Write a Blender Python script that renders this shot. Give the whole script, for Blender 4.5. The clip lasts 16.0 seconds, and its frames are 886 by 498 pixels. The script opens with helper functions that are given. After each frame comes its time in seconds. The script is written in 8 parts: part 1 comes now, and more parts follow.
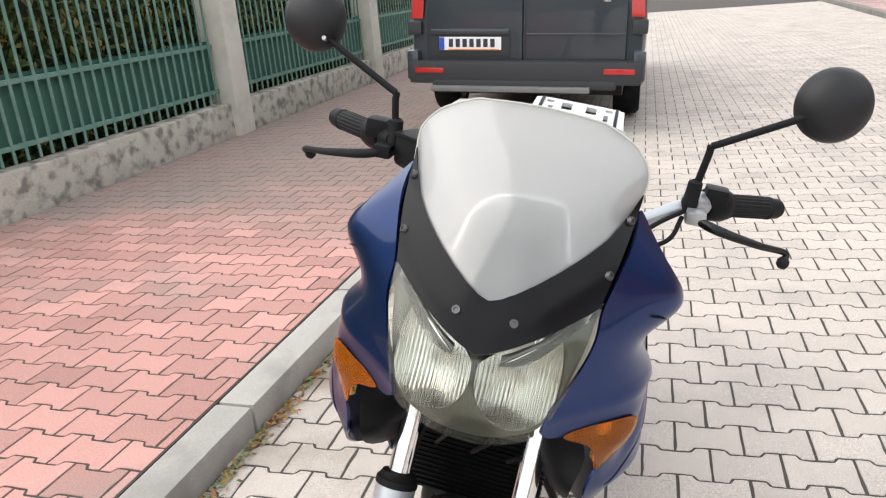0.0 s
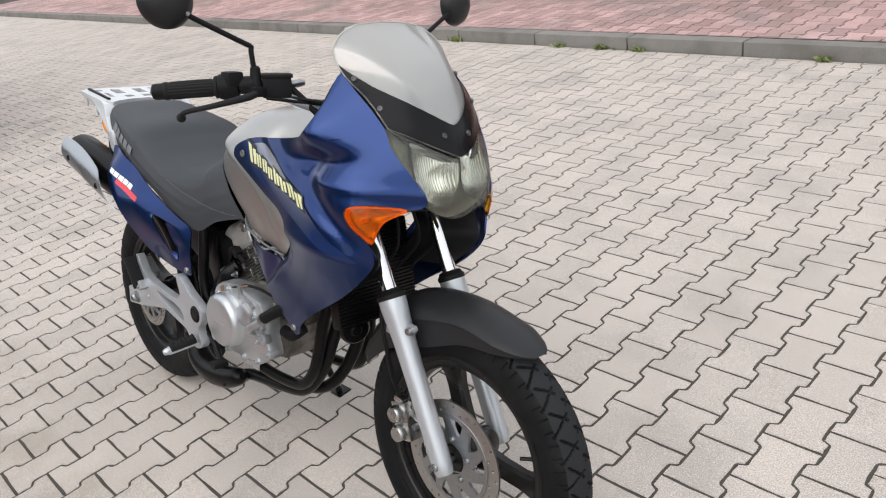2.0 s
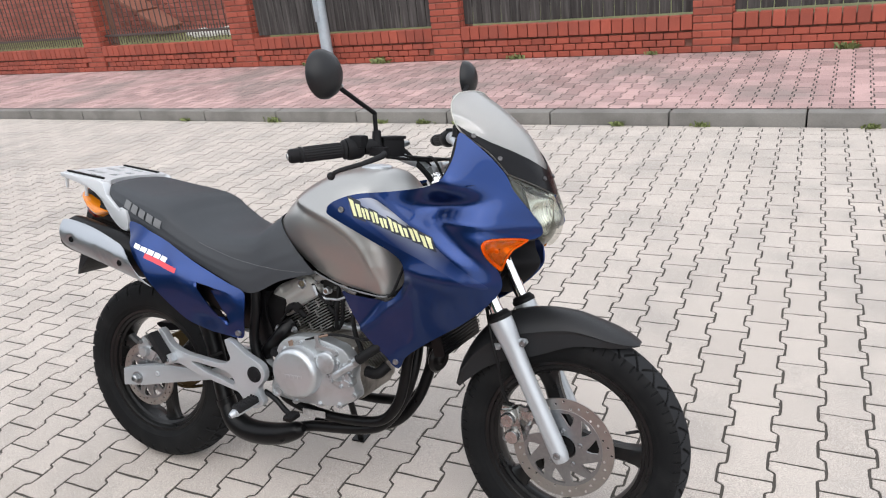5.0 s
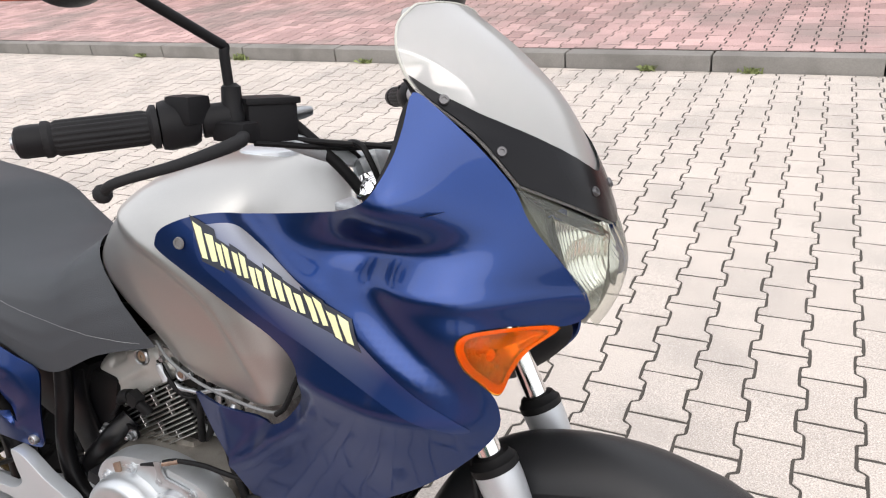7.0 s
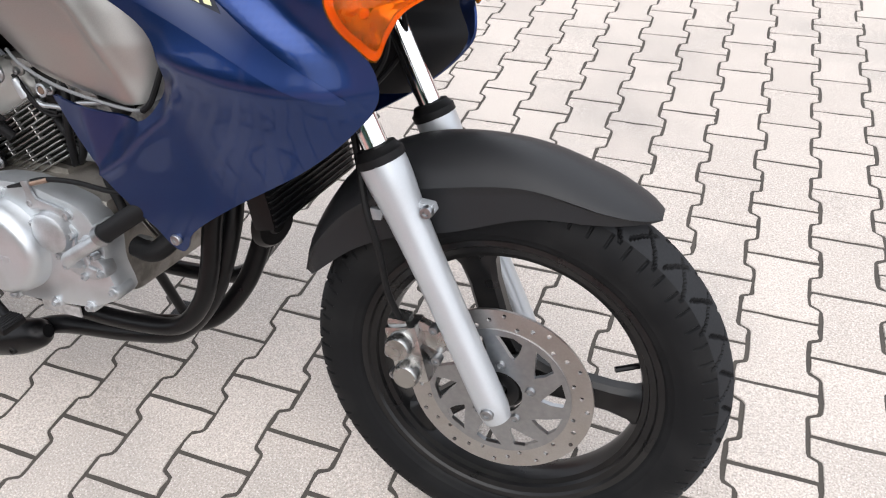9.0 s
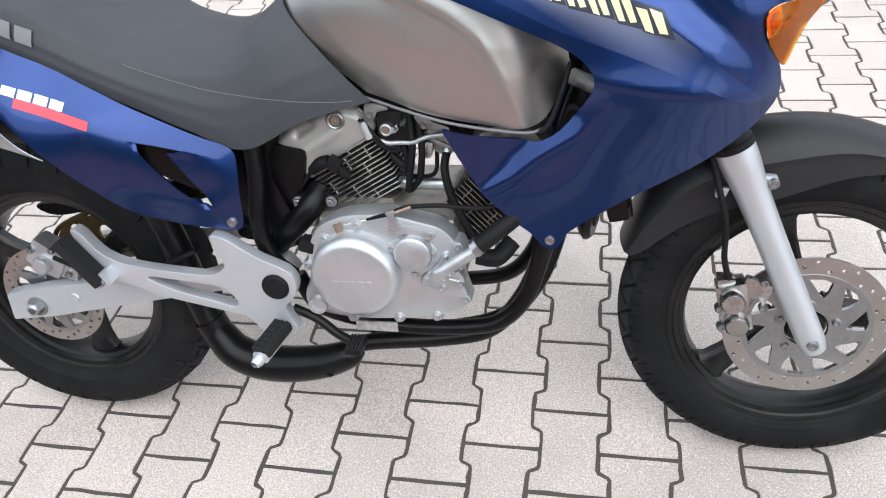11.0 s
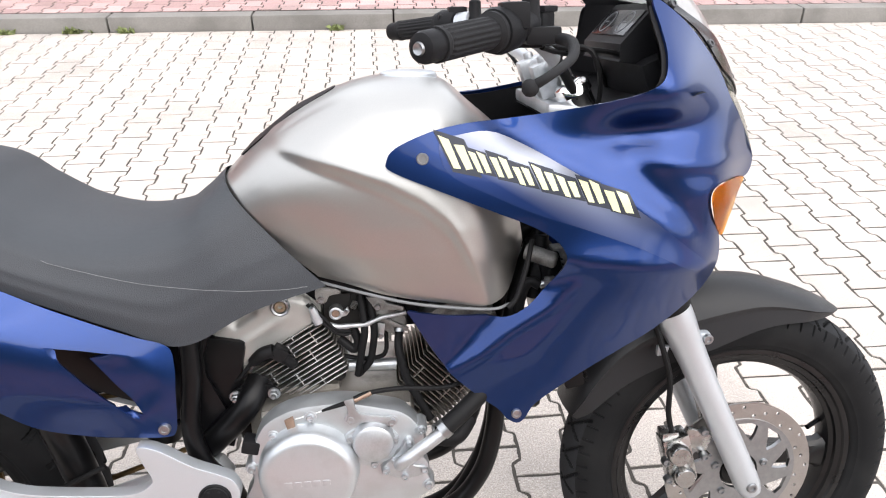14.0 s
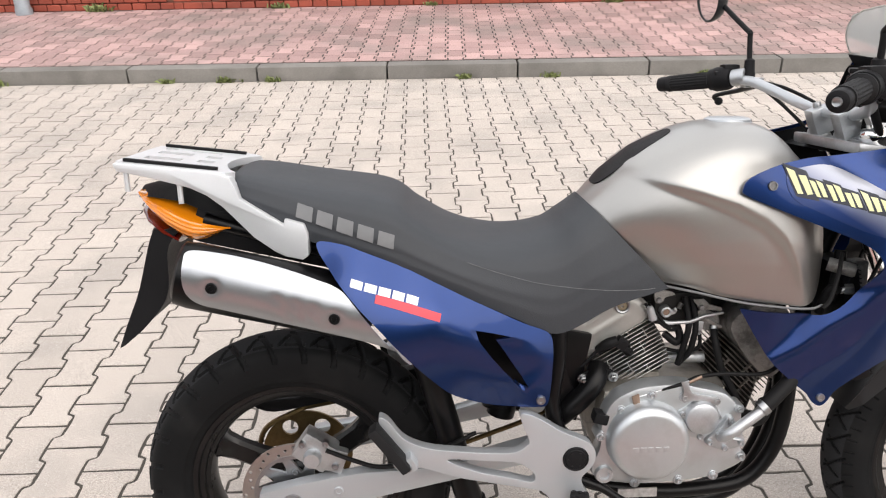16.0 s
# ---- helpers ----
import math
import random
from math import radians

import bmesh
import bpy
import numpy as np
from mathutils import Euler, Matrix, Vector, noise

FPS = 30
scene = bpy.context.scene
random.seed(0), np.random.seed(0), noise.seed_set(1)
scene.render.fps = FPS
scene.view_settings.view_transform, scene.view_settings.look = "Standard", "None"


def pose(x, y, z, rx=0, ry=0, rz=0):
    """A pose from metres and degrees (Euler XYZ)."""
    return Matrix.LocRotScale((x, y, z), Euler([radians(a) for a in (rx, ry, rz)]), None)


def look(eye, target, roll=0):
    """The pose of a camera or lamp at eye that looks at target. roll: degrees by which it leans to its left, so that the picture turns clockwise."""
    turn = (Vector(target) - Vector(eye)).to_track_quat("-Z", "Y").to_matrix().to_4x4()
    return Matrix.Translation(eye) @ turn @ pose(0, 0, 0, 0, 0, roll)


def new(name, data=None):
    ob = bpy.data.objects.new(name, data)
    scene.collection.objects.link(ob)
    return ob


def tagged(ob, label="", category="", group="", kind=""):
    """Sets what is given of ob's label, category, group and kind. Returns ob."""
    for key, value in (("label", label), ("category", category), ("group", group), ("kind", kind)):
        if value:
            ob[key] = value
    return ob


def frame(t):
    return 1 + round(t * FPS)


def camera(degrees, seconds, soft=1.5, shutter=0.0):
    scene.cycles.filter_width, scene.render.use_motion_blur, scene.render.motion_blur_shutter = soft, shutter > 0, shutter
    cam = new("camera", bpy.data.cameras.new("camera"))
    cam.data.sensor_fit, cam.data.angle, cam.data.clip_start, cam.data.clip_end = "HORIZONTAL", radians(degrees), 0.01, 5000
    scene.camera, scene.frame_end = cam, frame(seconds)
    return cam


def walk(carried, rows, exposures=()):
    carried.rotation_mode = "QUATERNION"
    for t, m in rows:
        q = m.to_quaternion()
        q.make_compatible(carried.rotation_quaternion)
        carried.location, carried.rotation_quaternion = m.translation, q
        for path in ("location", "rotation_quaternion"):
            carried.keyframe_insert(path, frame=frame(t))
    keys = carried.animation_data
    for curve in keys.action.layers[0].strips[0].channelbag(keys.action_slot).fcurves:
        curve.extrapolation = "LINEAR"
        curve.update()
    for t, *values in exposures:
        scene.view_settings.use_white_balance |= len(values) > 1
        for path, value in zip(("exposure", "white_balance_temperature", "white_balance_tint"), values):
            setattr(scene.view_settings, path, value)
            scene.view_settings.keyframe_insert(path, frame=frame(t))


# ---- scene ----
cam = camera(60.8, 16.0, soft=1.15)
PATH = [
    (0, (1.461, 0.471, 1.387), (-0.333, -0.113, 0.724), -4.8),
    (0.3, (1.591, 0.287, 1.403), (-0.272, 0.08, 0.706), -5.7),
    (0.5, (1.655, 0.139, 1.387), (-0.201, 0.178, 0.642), -8.2),
    (0.8, (1.697, -0.046, 1.399), (-0.101, 0.248, 0.574), -10.1),
    (1, (1.743, -0.201, 1.397), (0.019, 0.339, 0.539), -10.6),
    (1.5, (1.84, -0.465, 1.429), (0.277, 0.422, 0.551), -9.8),
    (2, (1.787, -0.756, 1.483), (0.391, 0.377, 0.608), -9.6),
    (2.5, (1.775, -1.071, 1.561), (0.512, 0.208, 0.686), -9.9),
    (3, (1.708, -1.303, 1.61), (0.554, 0.094, 0.763), -9.8),
    (3.5, (1.585, -1.453, 1.629), (0.507, 0.017, 0.807), -8.8),
    (4, (1.485, -1.622, 1.661), (0.49, -0.085, 0.856), -7.6),
    (4.5, (1.416, -1.67, 1.656), (0.481, -0.084, 0.874), -7.3),
    (4.7, (1.38, -1.633, 1.647), (0.463, -0.031, 0.876), -7.2),
    (6.8, (0.909, -0.624, 1.384), (0.011, 0.933, 0.506), -6.4),
    (7, (0.906, -0.598, 1.381), (0.012, 0.941, 0.47), -6.3),
    (7.5, (0.936, -0.561, 1.317), (0.082, 0.926, 0.287), -6.6),
    (8, (0.972, -0.556, 1.211), (0.187, 0.871, 0.05), -6.5),
    (8.2, (0.98, -0.555, 1.181), (0.222, 0.852, -0.022), -6.3),
    (10.3, (0.691, -0.88, 1.315), (0.202, 0.508, -0.04), -4.2),
    (10.5, (0.592, -0.918, 1.335), (0.101, 0.483, -0.006), -5.7),
    (11, (0.385, -0.952, 1.355), (-0.043, 0.487, 0.034), -7.5),
    (11.5, (0.201, -0.965, 1.363), (-0.02, 0.536, 0.059), -6.7),
    (12, (0.106, -0.88, 1.288), (0.028, 0.657, 0.009), -4.4),
    (12.5, (0.082, -0.782, 1.199), (0.068, 0.76, -0.074), -1.7),
    (13, (0.078, -0.752, 1.175), (0.093, 0.805, -0.08), -1.1),
    (13.5, (0.083, -0.794, 1.235), (0.159, 0.839, 0.083), -0.2),
    (14, (0.124, -0.927, 1.385), (0.228, 0.79, 0.364), 0.1),
    (14.5, (0.13, -1.04, 1.466), (0.246, 0.731, 0.544), 0.5),
    (15, (0.067, -1.133, 1.483), (0.157, 0.659, 0.599), 0.5),
    (15.5, (-0.119, -1.172, 1.471), (-0.069, 0.621, 0.587), 0.2),
    (16, (-0.398, -1.195, 1.481), (-0.427, 0.58, 0.561), -1.2),
]
walk(cam, [(t, look(eye, target, roll)) for t, eye, target, roll in PATH],
     exposures=[(0, 0.76, 6500, 10), (0.5, 0.60, 6500, 10), (1.0, 0.46, 6500, 10), (1.5, 0.34, 6450, 10), (2.5, 0.36, 6350, 10), (3.5, 0.46, 6250, 10), (4.7, 0.48, 6250, 10), (7.0, 0.77, 6500, 12), (8.2, 0.80, 6450, 12),
                (10.5, 0.86, 6050, 10), (12.5, 1.16, 6250, 10), (13.5, 1.26, 6350, 12), (14.5, 0.97, 6450, 12), (16.0, 0.64, 6700, 12)])

# ---- world, sun ----
world = bpy.data.worlds.new("overcast_sky")
scene.world = world
world.use_nodes = True
_n, _l = world.node_tree.nodes, world.node_tree.links
_sky = _n.new("ShaderNodeTexSky")
_sky.sky_type, _sky.sun_disc = "NISHITA", False
_sky.sun_elevation, _sky.sun_rotation = radians(52), radians(150)
_sky.air_density, _sky.dust_density, _sky.ozone_density = 1.0, 4.0, 1.0
_tc = _n.new("ShaderNodeTexCoord")
_cl = _n.new("ShaderNodeTexNoise")
_cl.inputs["Scale"].default_value, _cl.inputs["Detail"].default_value = 2.2, 5
_l.new(_tc.outputs["Generated"], _cl.inputs["Vector"])
_rp = _n.new("ShaderNodeValToRGB")
_rp.color_ramp.elements[0].position, _rp.color_ramp.elements[1].position = 0.3, 0.72
_rp.color_ramp.elements[0].color, _rp.color_ramp.elements[1].color = (6.0, 6.2, 6.6, 1), (10.35, 10.4, 10.4, 1)
_l.new(_cl.outputs["Fac"], _rp.inputs["Fac"])
_mx = _n.new("ShaderNodeMix")
_mx.data_type = "RGBA"
_mx.inputs["Factor"].default_value = 0.82
_l.new(_sky.outputs["Color"], _mx.inputs["A"])
_l.new(_rp.outputs["Color"], _mx.inputs["B"])
_l.new(_mx.outputs["Result"], _n["Background"].inputs["Color"])
_n["Background"].inputs["Strength"].default_value = 0.13
sun = new("sun", bpy.data.lights.new("sun", "SUN"))
sun.data.energy, sun.data.angle, sun.data.color = 1.2, radians(75), (1.0, 0.96, 0.9)
sun.matrix_world = look((0, 0, 10), (-2.6, 4.2, 3.2))
scene.view_settings.exposure = 0.55

# ---- materials ----


def mat(name, color, rough=0.5, metal=0.0, vary=0.12, scale=8.0, grain=0.06, grain_scale=120.0, bump=0.0, bump_scale=200.0, coat=0.0,
        rough_vary=0.1, random="", shift=0.15, spec=0.4, dirt=None, dirt_amount=0.0, dirt_scale=3.0, flakes=False, stretch=None, fleck=None, fleck_scale=300.0):
    """A surface with colour variation at two scales, uneven gloss and a fine relief. random: 'object' or 'island' varies pieces."""
    m = bpy.data.materials.new(name)
    m.use_nodes = True
    n, l = m.node_tree.nodes, m.node_tree.links
    b = n["Principled BSDF"]
    tc = n.new("ShaderNodeTexCoord")
    vec = tc.outputs["Object"]
    if random:
        geo = n.new("ShaderNodeNewGeometry")
        vec = geo.outputs["Position"]
    if stretch:
        mp = n.new("ShaderNodeMapping")
        mp.inputs["Scale"].default_value = stretch
        l.new(vec, mp.inputs["Vector"])
        vec = mp.outputs["Vector"]

    def tex(s, detail=4.0):
        t = n.new("ShaderNodeTexNoise")
        t.inputs["Scale"].default_value, t.inputs["Detail"].default_value = s, detail
        l.new(vec, t.inputs["Vector"])
        return t.outputs["Fac"]

    def maths(op, a, c, clamp=False):
        t = n.new("ShaderNodeMath")
        t.operation, t.use_clamp = op, clamp
        for k, v in enumerate((a, c)):
            if isinstance(v, (int, float)):
                t.inputs[k].default_value = v
            else:
                l.new(v, t.inputs[k])
        return t.outputs[0]

    big, fine = tex(scale), tex(grain_scale, 6.0)
    f = maths("MULTIPLY_ADD", maths("SUBTRACT", big, 0.5), 2 * vary)
    n_f = f.node
    n_f.inputs[2].default_value = 1.0
    g = maths("MULTIPLY_ADD", maths("SUBTRACT", fine, 0.5), 2 * grain)
    l.new(f, g.node.inputs[2])
    value = g
    if random:
        if random == "object":
            info = n.new("ShaderNodeObjectInfo")
            rnd = info.outputs["Random"]
        else:
            rnd = geo.outputs["Random Per Island"]
        r = maths("MULTIPLY_ADD", maths("SUBTRACT", rnd, 0.5), 2 * shift)
        l.new(value, r.node.inputs[2])
        value = r
    hsv = n.new("ShaderNodeHueSaturation")
    hsv.inputs["Color"].default_value = (*color, 1)
    l.new(value, hsv.inputs["Value"])
    out = hsv.outputs["Color"]
    if dirt:
        d = tex(dirt_scale, 7.0)
        fac = maths("MULTIPLY", maths("MULTIPLY", maths("SUBTRACT", d, 0.48), 6.0, True), dirt_amount)
        mix = n.new("ShaderNodeMix")
        mix.data_type = "RGBA"
        l.new(fac, mix.inputs["Factor"])
        l.new(out, mix.inputs["A"])
        mix.inputs["B"].default_value = (*dirt, 1)
        out = mix.outputs["Result"]
    if fleck:
        vo = n.new("ShaderNodeTexVoronoi")
        vo.inputs["Scale"].default_value = fleck_scale
        l.new(vec, vo.inputs["Vector"])
        pick = n.new("ShaderNodeSeparateColor")
        l.new(vo.outputs["Color"], pick.inputs[0])
        grain_on = maths("MULTIPLY", maths("GREATER_THAN", pick.outputs[0], 0.86), maths("LESS_THAN", vo.outputs["Distance"], 0.42))
        mix2 = n.new("ShaderNodeMix")
        mix2.data_type = "RGBA"
        l.new(maths("MULTIPLY", grain_on, 0.75), mix2.inputs["Factor"])
        l.new(out, mix2.inputs["A"])
        mix2.inputs["B"].default_value = (*fleck, 1)
        out = mix2.outputs["Result"]
    l.new(out, b.inputs["Base Color"])
    rr = maths("MULTIPLY_ADD", maths("SUBTRACT", big, 0.5), 2 * rough_vary)
    rr.node.inputs[2].default_value = rough
    l.new(rr, b.inputs["Roughness"])
    b.inputs["Metallic"].default_value = metal
    b.inputs["Specular IOR Level"].default_value = spec
    if coat:
        b.inputs["Coat Weight"].default_value, b.inputs["Coat Roughness"].default_value = coat, 0.04
    if bump or flakes:
        bp = n.new("ShaderNodeBump")
        bp.inputs["Strength"].default_value, bp.inputs["Distance"].default_value = bump or 0.04, 0.002
        l.new(tex(bump_scale, 3.0), bp.inputs["Height"])
        l.new(bp.outputs["Normal"], b.inputs["Normal"])
    return m


def clear(name, tint, gloss_rough=0.02, ior=1.5, haze=0.0, haze_color=(0.8, 0.8, 0.75)):
    """Clear sheet: tinted see-through, with a mirror gloss by Fresnel and a little haze."""
    m = bpy.data.materials.new(name)
    m.use_nodes = True
    n, l = m.node_tree.nodes, m.node_tree.links
    n.remove(n["Principled BSDF"])
    tr, gl, fr, mx = n.new("ShaderNodeBsdfTransparent"), n.new("ShaderNodeBsdfGlossy"), n.new("ShaderNodeFresnel"), n.new("ShaderNodeMixShader")
    tr.inputs["Color"].default_value = (*tint, 1)
    gl.inputs["Roughness"].default_value = gloss_rough
    fr.inputs["IOR"].default_value = ior
    l.new(fr.outputs["Fac"], mx.inputs["Fac"])
    l.new(tr.outputs[0], mx.inputs[1])
    l.new(gl.outputs[0], mx.inputs[2])
    last = mx
    if haze:
        d1, d2, df, m2 = n.new("ShaderNodeBsdfDiffuse"), n.new("ShaderNodeBsdfTranslucent"), n.new("ShaderNodeMixShader"), n.new("ShaderNodeMixShader")
        d1.inputs["Color"].default_value = d2.inputs["Color"].default_value = (*haze_color, 1)
        df.inputs["Fac"].default_value = 0.6
        l.new(d1.outputs[0], df.inputs[1])
        l.new(d2.outputs[0], df.inputs[2])
        m2.inputs["Fac"].default_value = haze
        l.new(mx.outputs[0], m2.inputs[1])
        l.new(df.outputs[0], m2.inputs[2])
        last = m2
    l.new(last.outputs[0], n["Material Output"].inputs["Surface"])
    return m


BLUE = mat("blue_metallic_paint", (0.011, 0.034, 0.138), 0.31, 0.88, 0.05, 3, 0.16, 900, bump=0.006, bump_scale=900, coat=0.50, rough_vary=0.02)
SILVER = mat("silver_metallic_paint", (0.415, 0.41, 0.395), 0.41, 1.0, 0.04, 4, 0.12, 900, bump=0.012, bump_scale=900, coat=0.3, rough_vary=0.03)
SILVER2 = mat("silver_painted_alloy", (0.47, 0.495, 0.52), 0.36, 0.55, 0.06, 12, 0.05, 500, bump=0.04, bump_scale=400, rough_vary=0.06)
SHIELD_STEEL = mat("brushed_shield_steel", (0.40, 0.42, 0.445), 0.34, 0.92, 0.06, 12, 0.06, 500, bump=0.03, bump_scale=400, rough_vary=0.06)
RACKSILVER = mat("silver_rack_paint", (0.62, 0.635, 0.65), 0.40, 0.35, 0.05, 12, 0.05, 500, bump=0.04, bump_scale=400, rough_vary=0.05)
ALLOY = mat("cast_aluminium", (0.50, 0.52, 0.54), 0.42, 0.85, 0.14, 25, 0.12, 400, bump=0.12, bump_scale=500, dirt=(0.16, 0.14, 0.12), dirt_amount=0.35, dirt_scale=18)
COVER = mat("engine_cover_paint", (0.53, 0.555, 0.575), 0.37, 0.80, 0.05, 10, 0.05, 500, bump=0.03, bump_scale=500, dirt=(0.3, 0.29, 0.27), dirt_amount=0.18, dirt_scale=22)
REFLECTOR = mat("aluminised_reflector", (0.86, 0.86, 0.85), 0.09, 1.0, 0.02, 10, 0.02, rough_vary=0.02)
OXIDE = mat("oxidised_casting", (0.24, 0.235, 0.225), 0.55, 0.6, 0.25, 30, 0.45, 420, bump=0.3, bump_scale=420, dirt=(0.05, 0.047, 0.042), dirt_amount=0.6, dirt_scale=45)
HEADPAINT = mat("matt_grey_head_paint", (0.40, 0.395, 0.375), 0.42, 0.45, 0.06, 9, 0.06, 500, bump=0.03, bump_scale=500, dirt=(0.24, 0.23, 0.21), dirt_amount=0.25, dirt_scale=16, rough_vary=0.05)
COPPER = mat("heat_tinted_copper", (0.26, 0.185, 0.14), 0.5, 0.7, 0.25, 40, 0.3)
STAINED = mat("oil_stained_casting", (0.34, 0.32, 0.29), 0.5, 0.75, 0.3, 22, 0.2, 400, bump=0.15, bump_scale=450, dirt=(0.07, 0.06, 0.05), dirt_amount=0.6, dirt_scale=20)
OLDBRASS = mat("tarnished_brass", (0.40, 0.36, 0.27), 0.35, 1.0, 0.25, 60, 0.3, 300)
# dull brown front fins, coloured darker still for the fairing's shade on them
DULLFIN = mat("weathered_shaded_fin", (0.20, 0.188, 0.172), 0.40, 0.9, 0.35, 28, 0.25, 400)
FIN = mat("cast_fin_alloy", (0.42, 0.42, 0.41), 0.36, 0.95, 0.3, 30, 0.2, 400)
# near-black colour carries the shade between the fins and around the carburettor
CORE = mat("shade_dark_barrel_core", (0.016, 0.015, 0.014), 0.7, 0.3, 0.2, 30, 0.2)
CHROME = mat("chrome", (0.78, 0.78, 0.78), 0.08, 1.0, 0.02, 10, 0.02, rough_vary=0.02)
STEEL = mat("zinc_steel", (0.34, 0.35, 0.36), 0.35, 1.0, 0.15, 60, 0.1)
DISC = mat("brushed_disc_steel", (0.44, 0.425, 0.41), 0.34, 1.0, 0.12, 30, 0.1, 300, dirt=(0.30, 0.24, 0.19), dirt_amount=0.12, dirt_scale=25)
BLACK = mat("black_enamel", (0.0035, 0.0035, 0.004), 0.32, 0.0, 0.2, 20, 0.1, bump=0.05, bump_scale=300, dirt=(0.014, 0.013, 0.012), dirt_amount=0.25, dirt_scale=12, spec=0.2)
WHEELBLACK = mat("satin_black_wheel_paint", (0.005, 0.005, 0.0055), 0.30, 0.0, 0.2, 20, 0.1, bump=0.03, bump_scale=400, dirt=(0.02, 0.019, 0.018), dirt_amount=0.3, dirt_scale=14, spec=0.35)
PLASTIC = mat("black_plastic", (0.010, 0.010, 0.011), 0.5, 0.0, 0.12, 15, 0.15, 600, bump=0.12, bump_scale=900, spec=0.12)
FENDER = mat("charcoal_plastic", (0.0145, 0.015, 0.0165), 0.42, 0.0, 0.1, 6, 0.12, 700, bump=0.14, bump_scale=1100, spec=0.3)
VINYL = mat("dark_grey_seat_vinyl", (0.038, 0.042, 0.048), 0.55, 0.0, 0.08, 5, 0.3, 700, bump=0.35, bump_scale=700, spec=0.32)
RUBBER = mat("tyre_rubber", (0.0075, 0.0078, 0.0085), 0.62, 0.0, 0.15, 12, 0.15, 300, bump=0.1, bump_scale=500, dirt=(0.020, 0.020, 0.020), dirt_amount=0.4, dirt_scale=10, spec=0.12)
GRIP = mat("grip_rubber", (0.016, 0.016, 0.017), 0.62, 0.0, 0.1, 20, 0.2, 400, bump=0.2, bump_scale=600, spec=0.12)
AMBER = mat("amber_lens", (0.78, 0.235, 0.006), 0.14, 0.0, 0.1, 30, 0.05, coat=1.0, rough_vary=0.03)
AMBER_IN = mat("amber_reflector", (0.62, 0.36, 0.06), 0.16, 0.9, 0.3, 45, 0.2, 300, bump=1.0, bump_scale=110)
DARKRED = mat("dark_red_lens", (0.10, 0.006, 0.006), 0.16, 0.0, 0.1, 30, 0.05, coat=1.0)
TREAD = mat("dusty_tread_rubber", (0.022, 0.023, 0.025), 0.85, 0.0, 0.25, 14, 0.2, 300, bump=0.15, bump_scale=500, spec=0.12)
REDLENS = mat("red_lens", (0.42, 0.01, 0.008), 0.14, 0.0, 0.1, 30, 0.05, coat=1.0)
HOSE = mat("rubber_hose", (0.009, 0.009, 0.0095), 0.5, 0.0, 0.1, 30, 0.1, spec=0.12)
BRASS = mat("dull_gold_chain", (0.15, 0.105, 0.05), 0.45, 1.0, 0.3, 60, 0.2)
LIME = mat("pale_lime_print", (0.76, 0.77, 0.44), 0.4)
INK = mat("dark_outline_print", (0.03, 0.035, 0.05), 0.45)
WHITEPRINT = mat("white_print", (0.85, 0.85, 0.86), 0.45)
REDPRINT = mat("red_print", (0.62, 0.06, 0.08), 0.45)
FLASH = mat("silver_blue_print", (0.46, 0.48, 0.54), 0.32, 0.55, 0.06, 6, 0.06, 900, coat=0.4, rough_vary=0.03)
SEAMGREY = mat("mid_grey_print", (0.15, 0.155, 0.16), 0.6)
LAMPBODY = mat("grey_lamp_body", (0.15, 0.155, 0.130), 0.32, 0.3, 0.1, 20, 0.1)
GLASSBLACK = mat("dark_dial", (0.02, 0.02, 0.022), 0.15, 0.0, 0.1, 20, 0.1)
CLEAREDGE = mat("pale_sheet_edge", (0.42, 0.42, 0.38), 0.3)
SCREEN = clear("smoked_clear_screen", (0.97, 0.97, 0.965), 0.04, 1.95, 0.25, (1.0, 0.995, 0.98))
LENS = clear("yellowed_headlamp_lens", (0.88, 0.89, 0.82), 0.03, 1.65, 0.16, (0.40, 0.415, 0.335))
AMBERCLEAR = clear("clear_amber_lens", (1.0, 0.72, 0.24), 0.03, 1.35, 0.10, (1.0, 0.42, 0.03))
BORDER = mat("glossy_black_screen_border", (0.007, 0.007, 0.008), 0.22, 0.0, 0.1, 12, 0.1, 500, spec=0.16, rough_vary=0.04)
DARKSCREW = mat("dark_screw_steel", (0.10, 0.10, 0.105), 0.4, 0.8, 0.2, 60, 0.1)
CALIPER = mat("bright_zinc_caliper", (0.50, 0.50, 0.49), 0.26, 1.0, 0.2, 40, 0.15, 300, bump=0.1, bump_scale=300, dirt=(0.12, 0.11, 0.10), dirt_amount=0.4, dirt_scale=30)
MIRROR = mat("mirror_glass", (0.8, 0.8, 0.8), 0.02, 1.0, 0.0, rough_vary=0.0)

PAVER = mat("grey_concrete_paver", (0.465, 0.416, 0.375), 0.86, 0.0, 0.13, 1.1, 0.85, 260, bump=1.0, bump_scale=240, random="object", shift=0.07,
            dirt=(0.25, 0.235, 0.22), dirt_amount=0.36, dirt_scale=2.3, fleck=(0.68, 0.65, 0.60), fleck_scale=330)
PAVER_STUFF = mat("grey_concrete_paver_far", (0.465, 0.416, 0.375), 0.86, 0.0, 0.13, 1.1, 0.85, 260, bump=1.0, bump_scale=240, random="island", shift=0.07,
            dirt=(0.25, 0.235, 0.22), dirt_amount=0.36, dirt_scale=2.3, fleck=(0.68, 0.65, 0.60), fleck_scale=330)
RED = mat("red_concrete_paver", (0.47, 0.255, 0.222), 0.86, 0.0, 0.22, 0.9, 0.5, 190, bump=0.9, bump_scale=260, random="object", shift=0.2,
          dirt=(0.25, 0.215, 0.195), dirt_amount=0.8, dirt_scale=0.9)
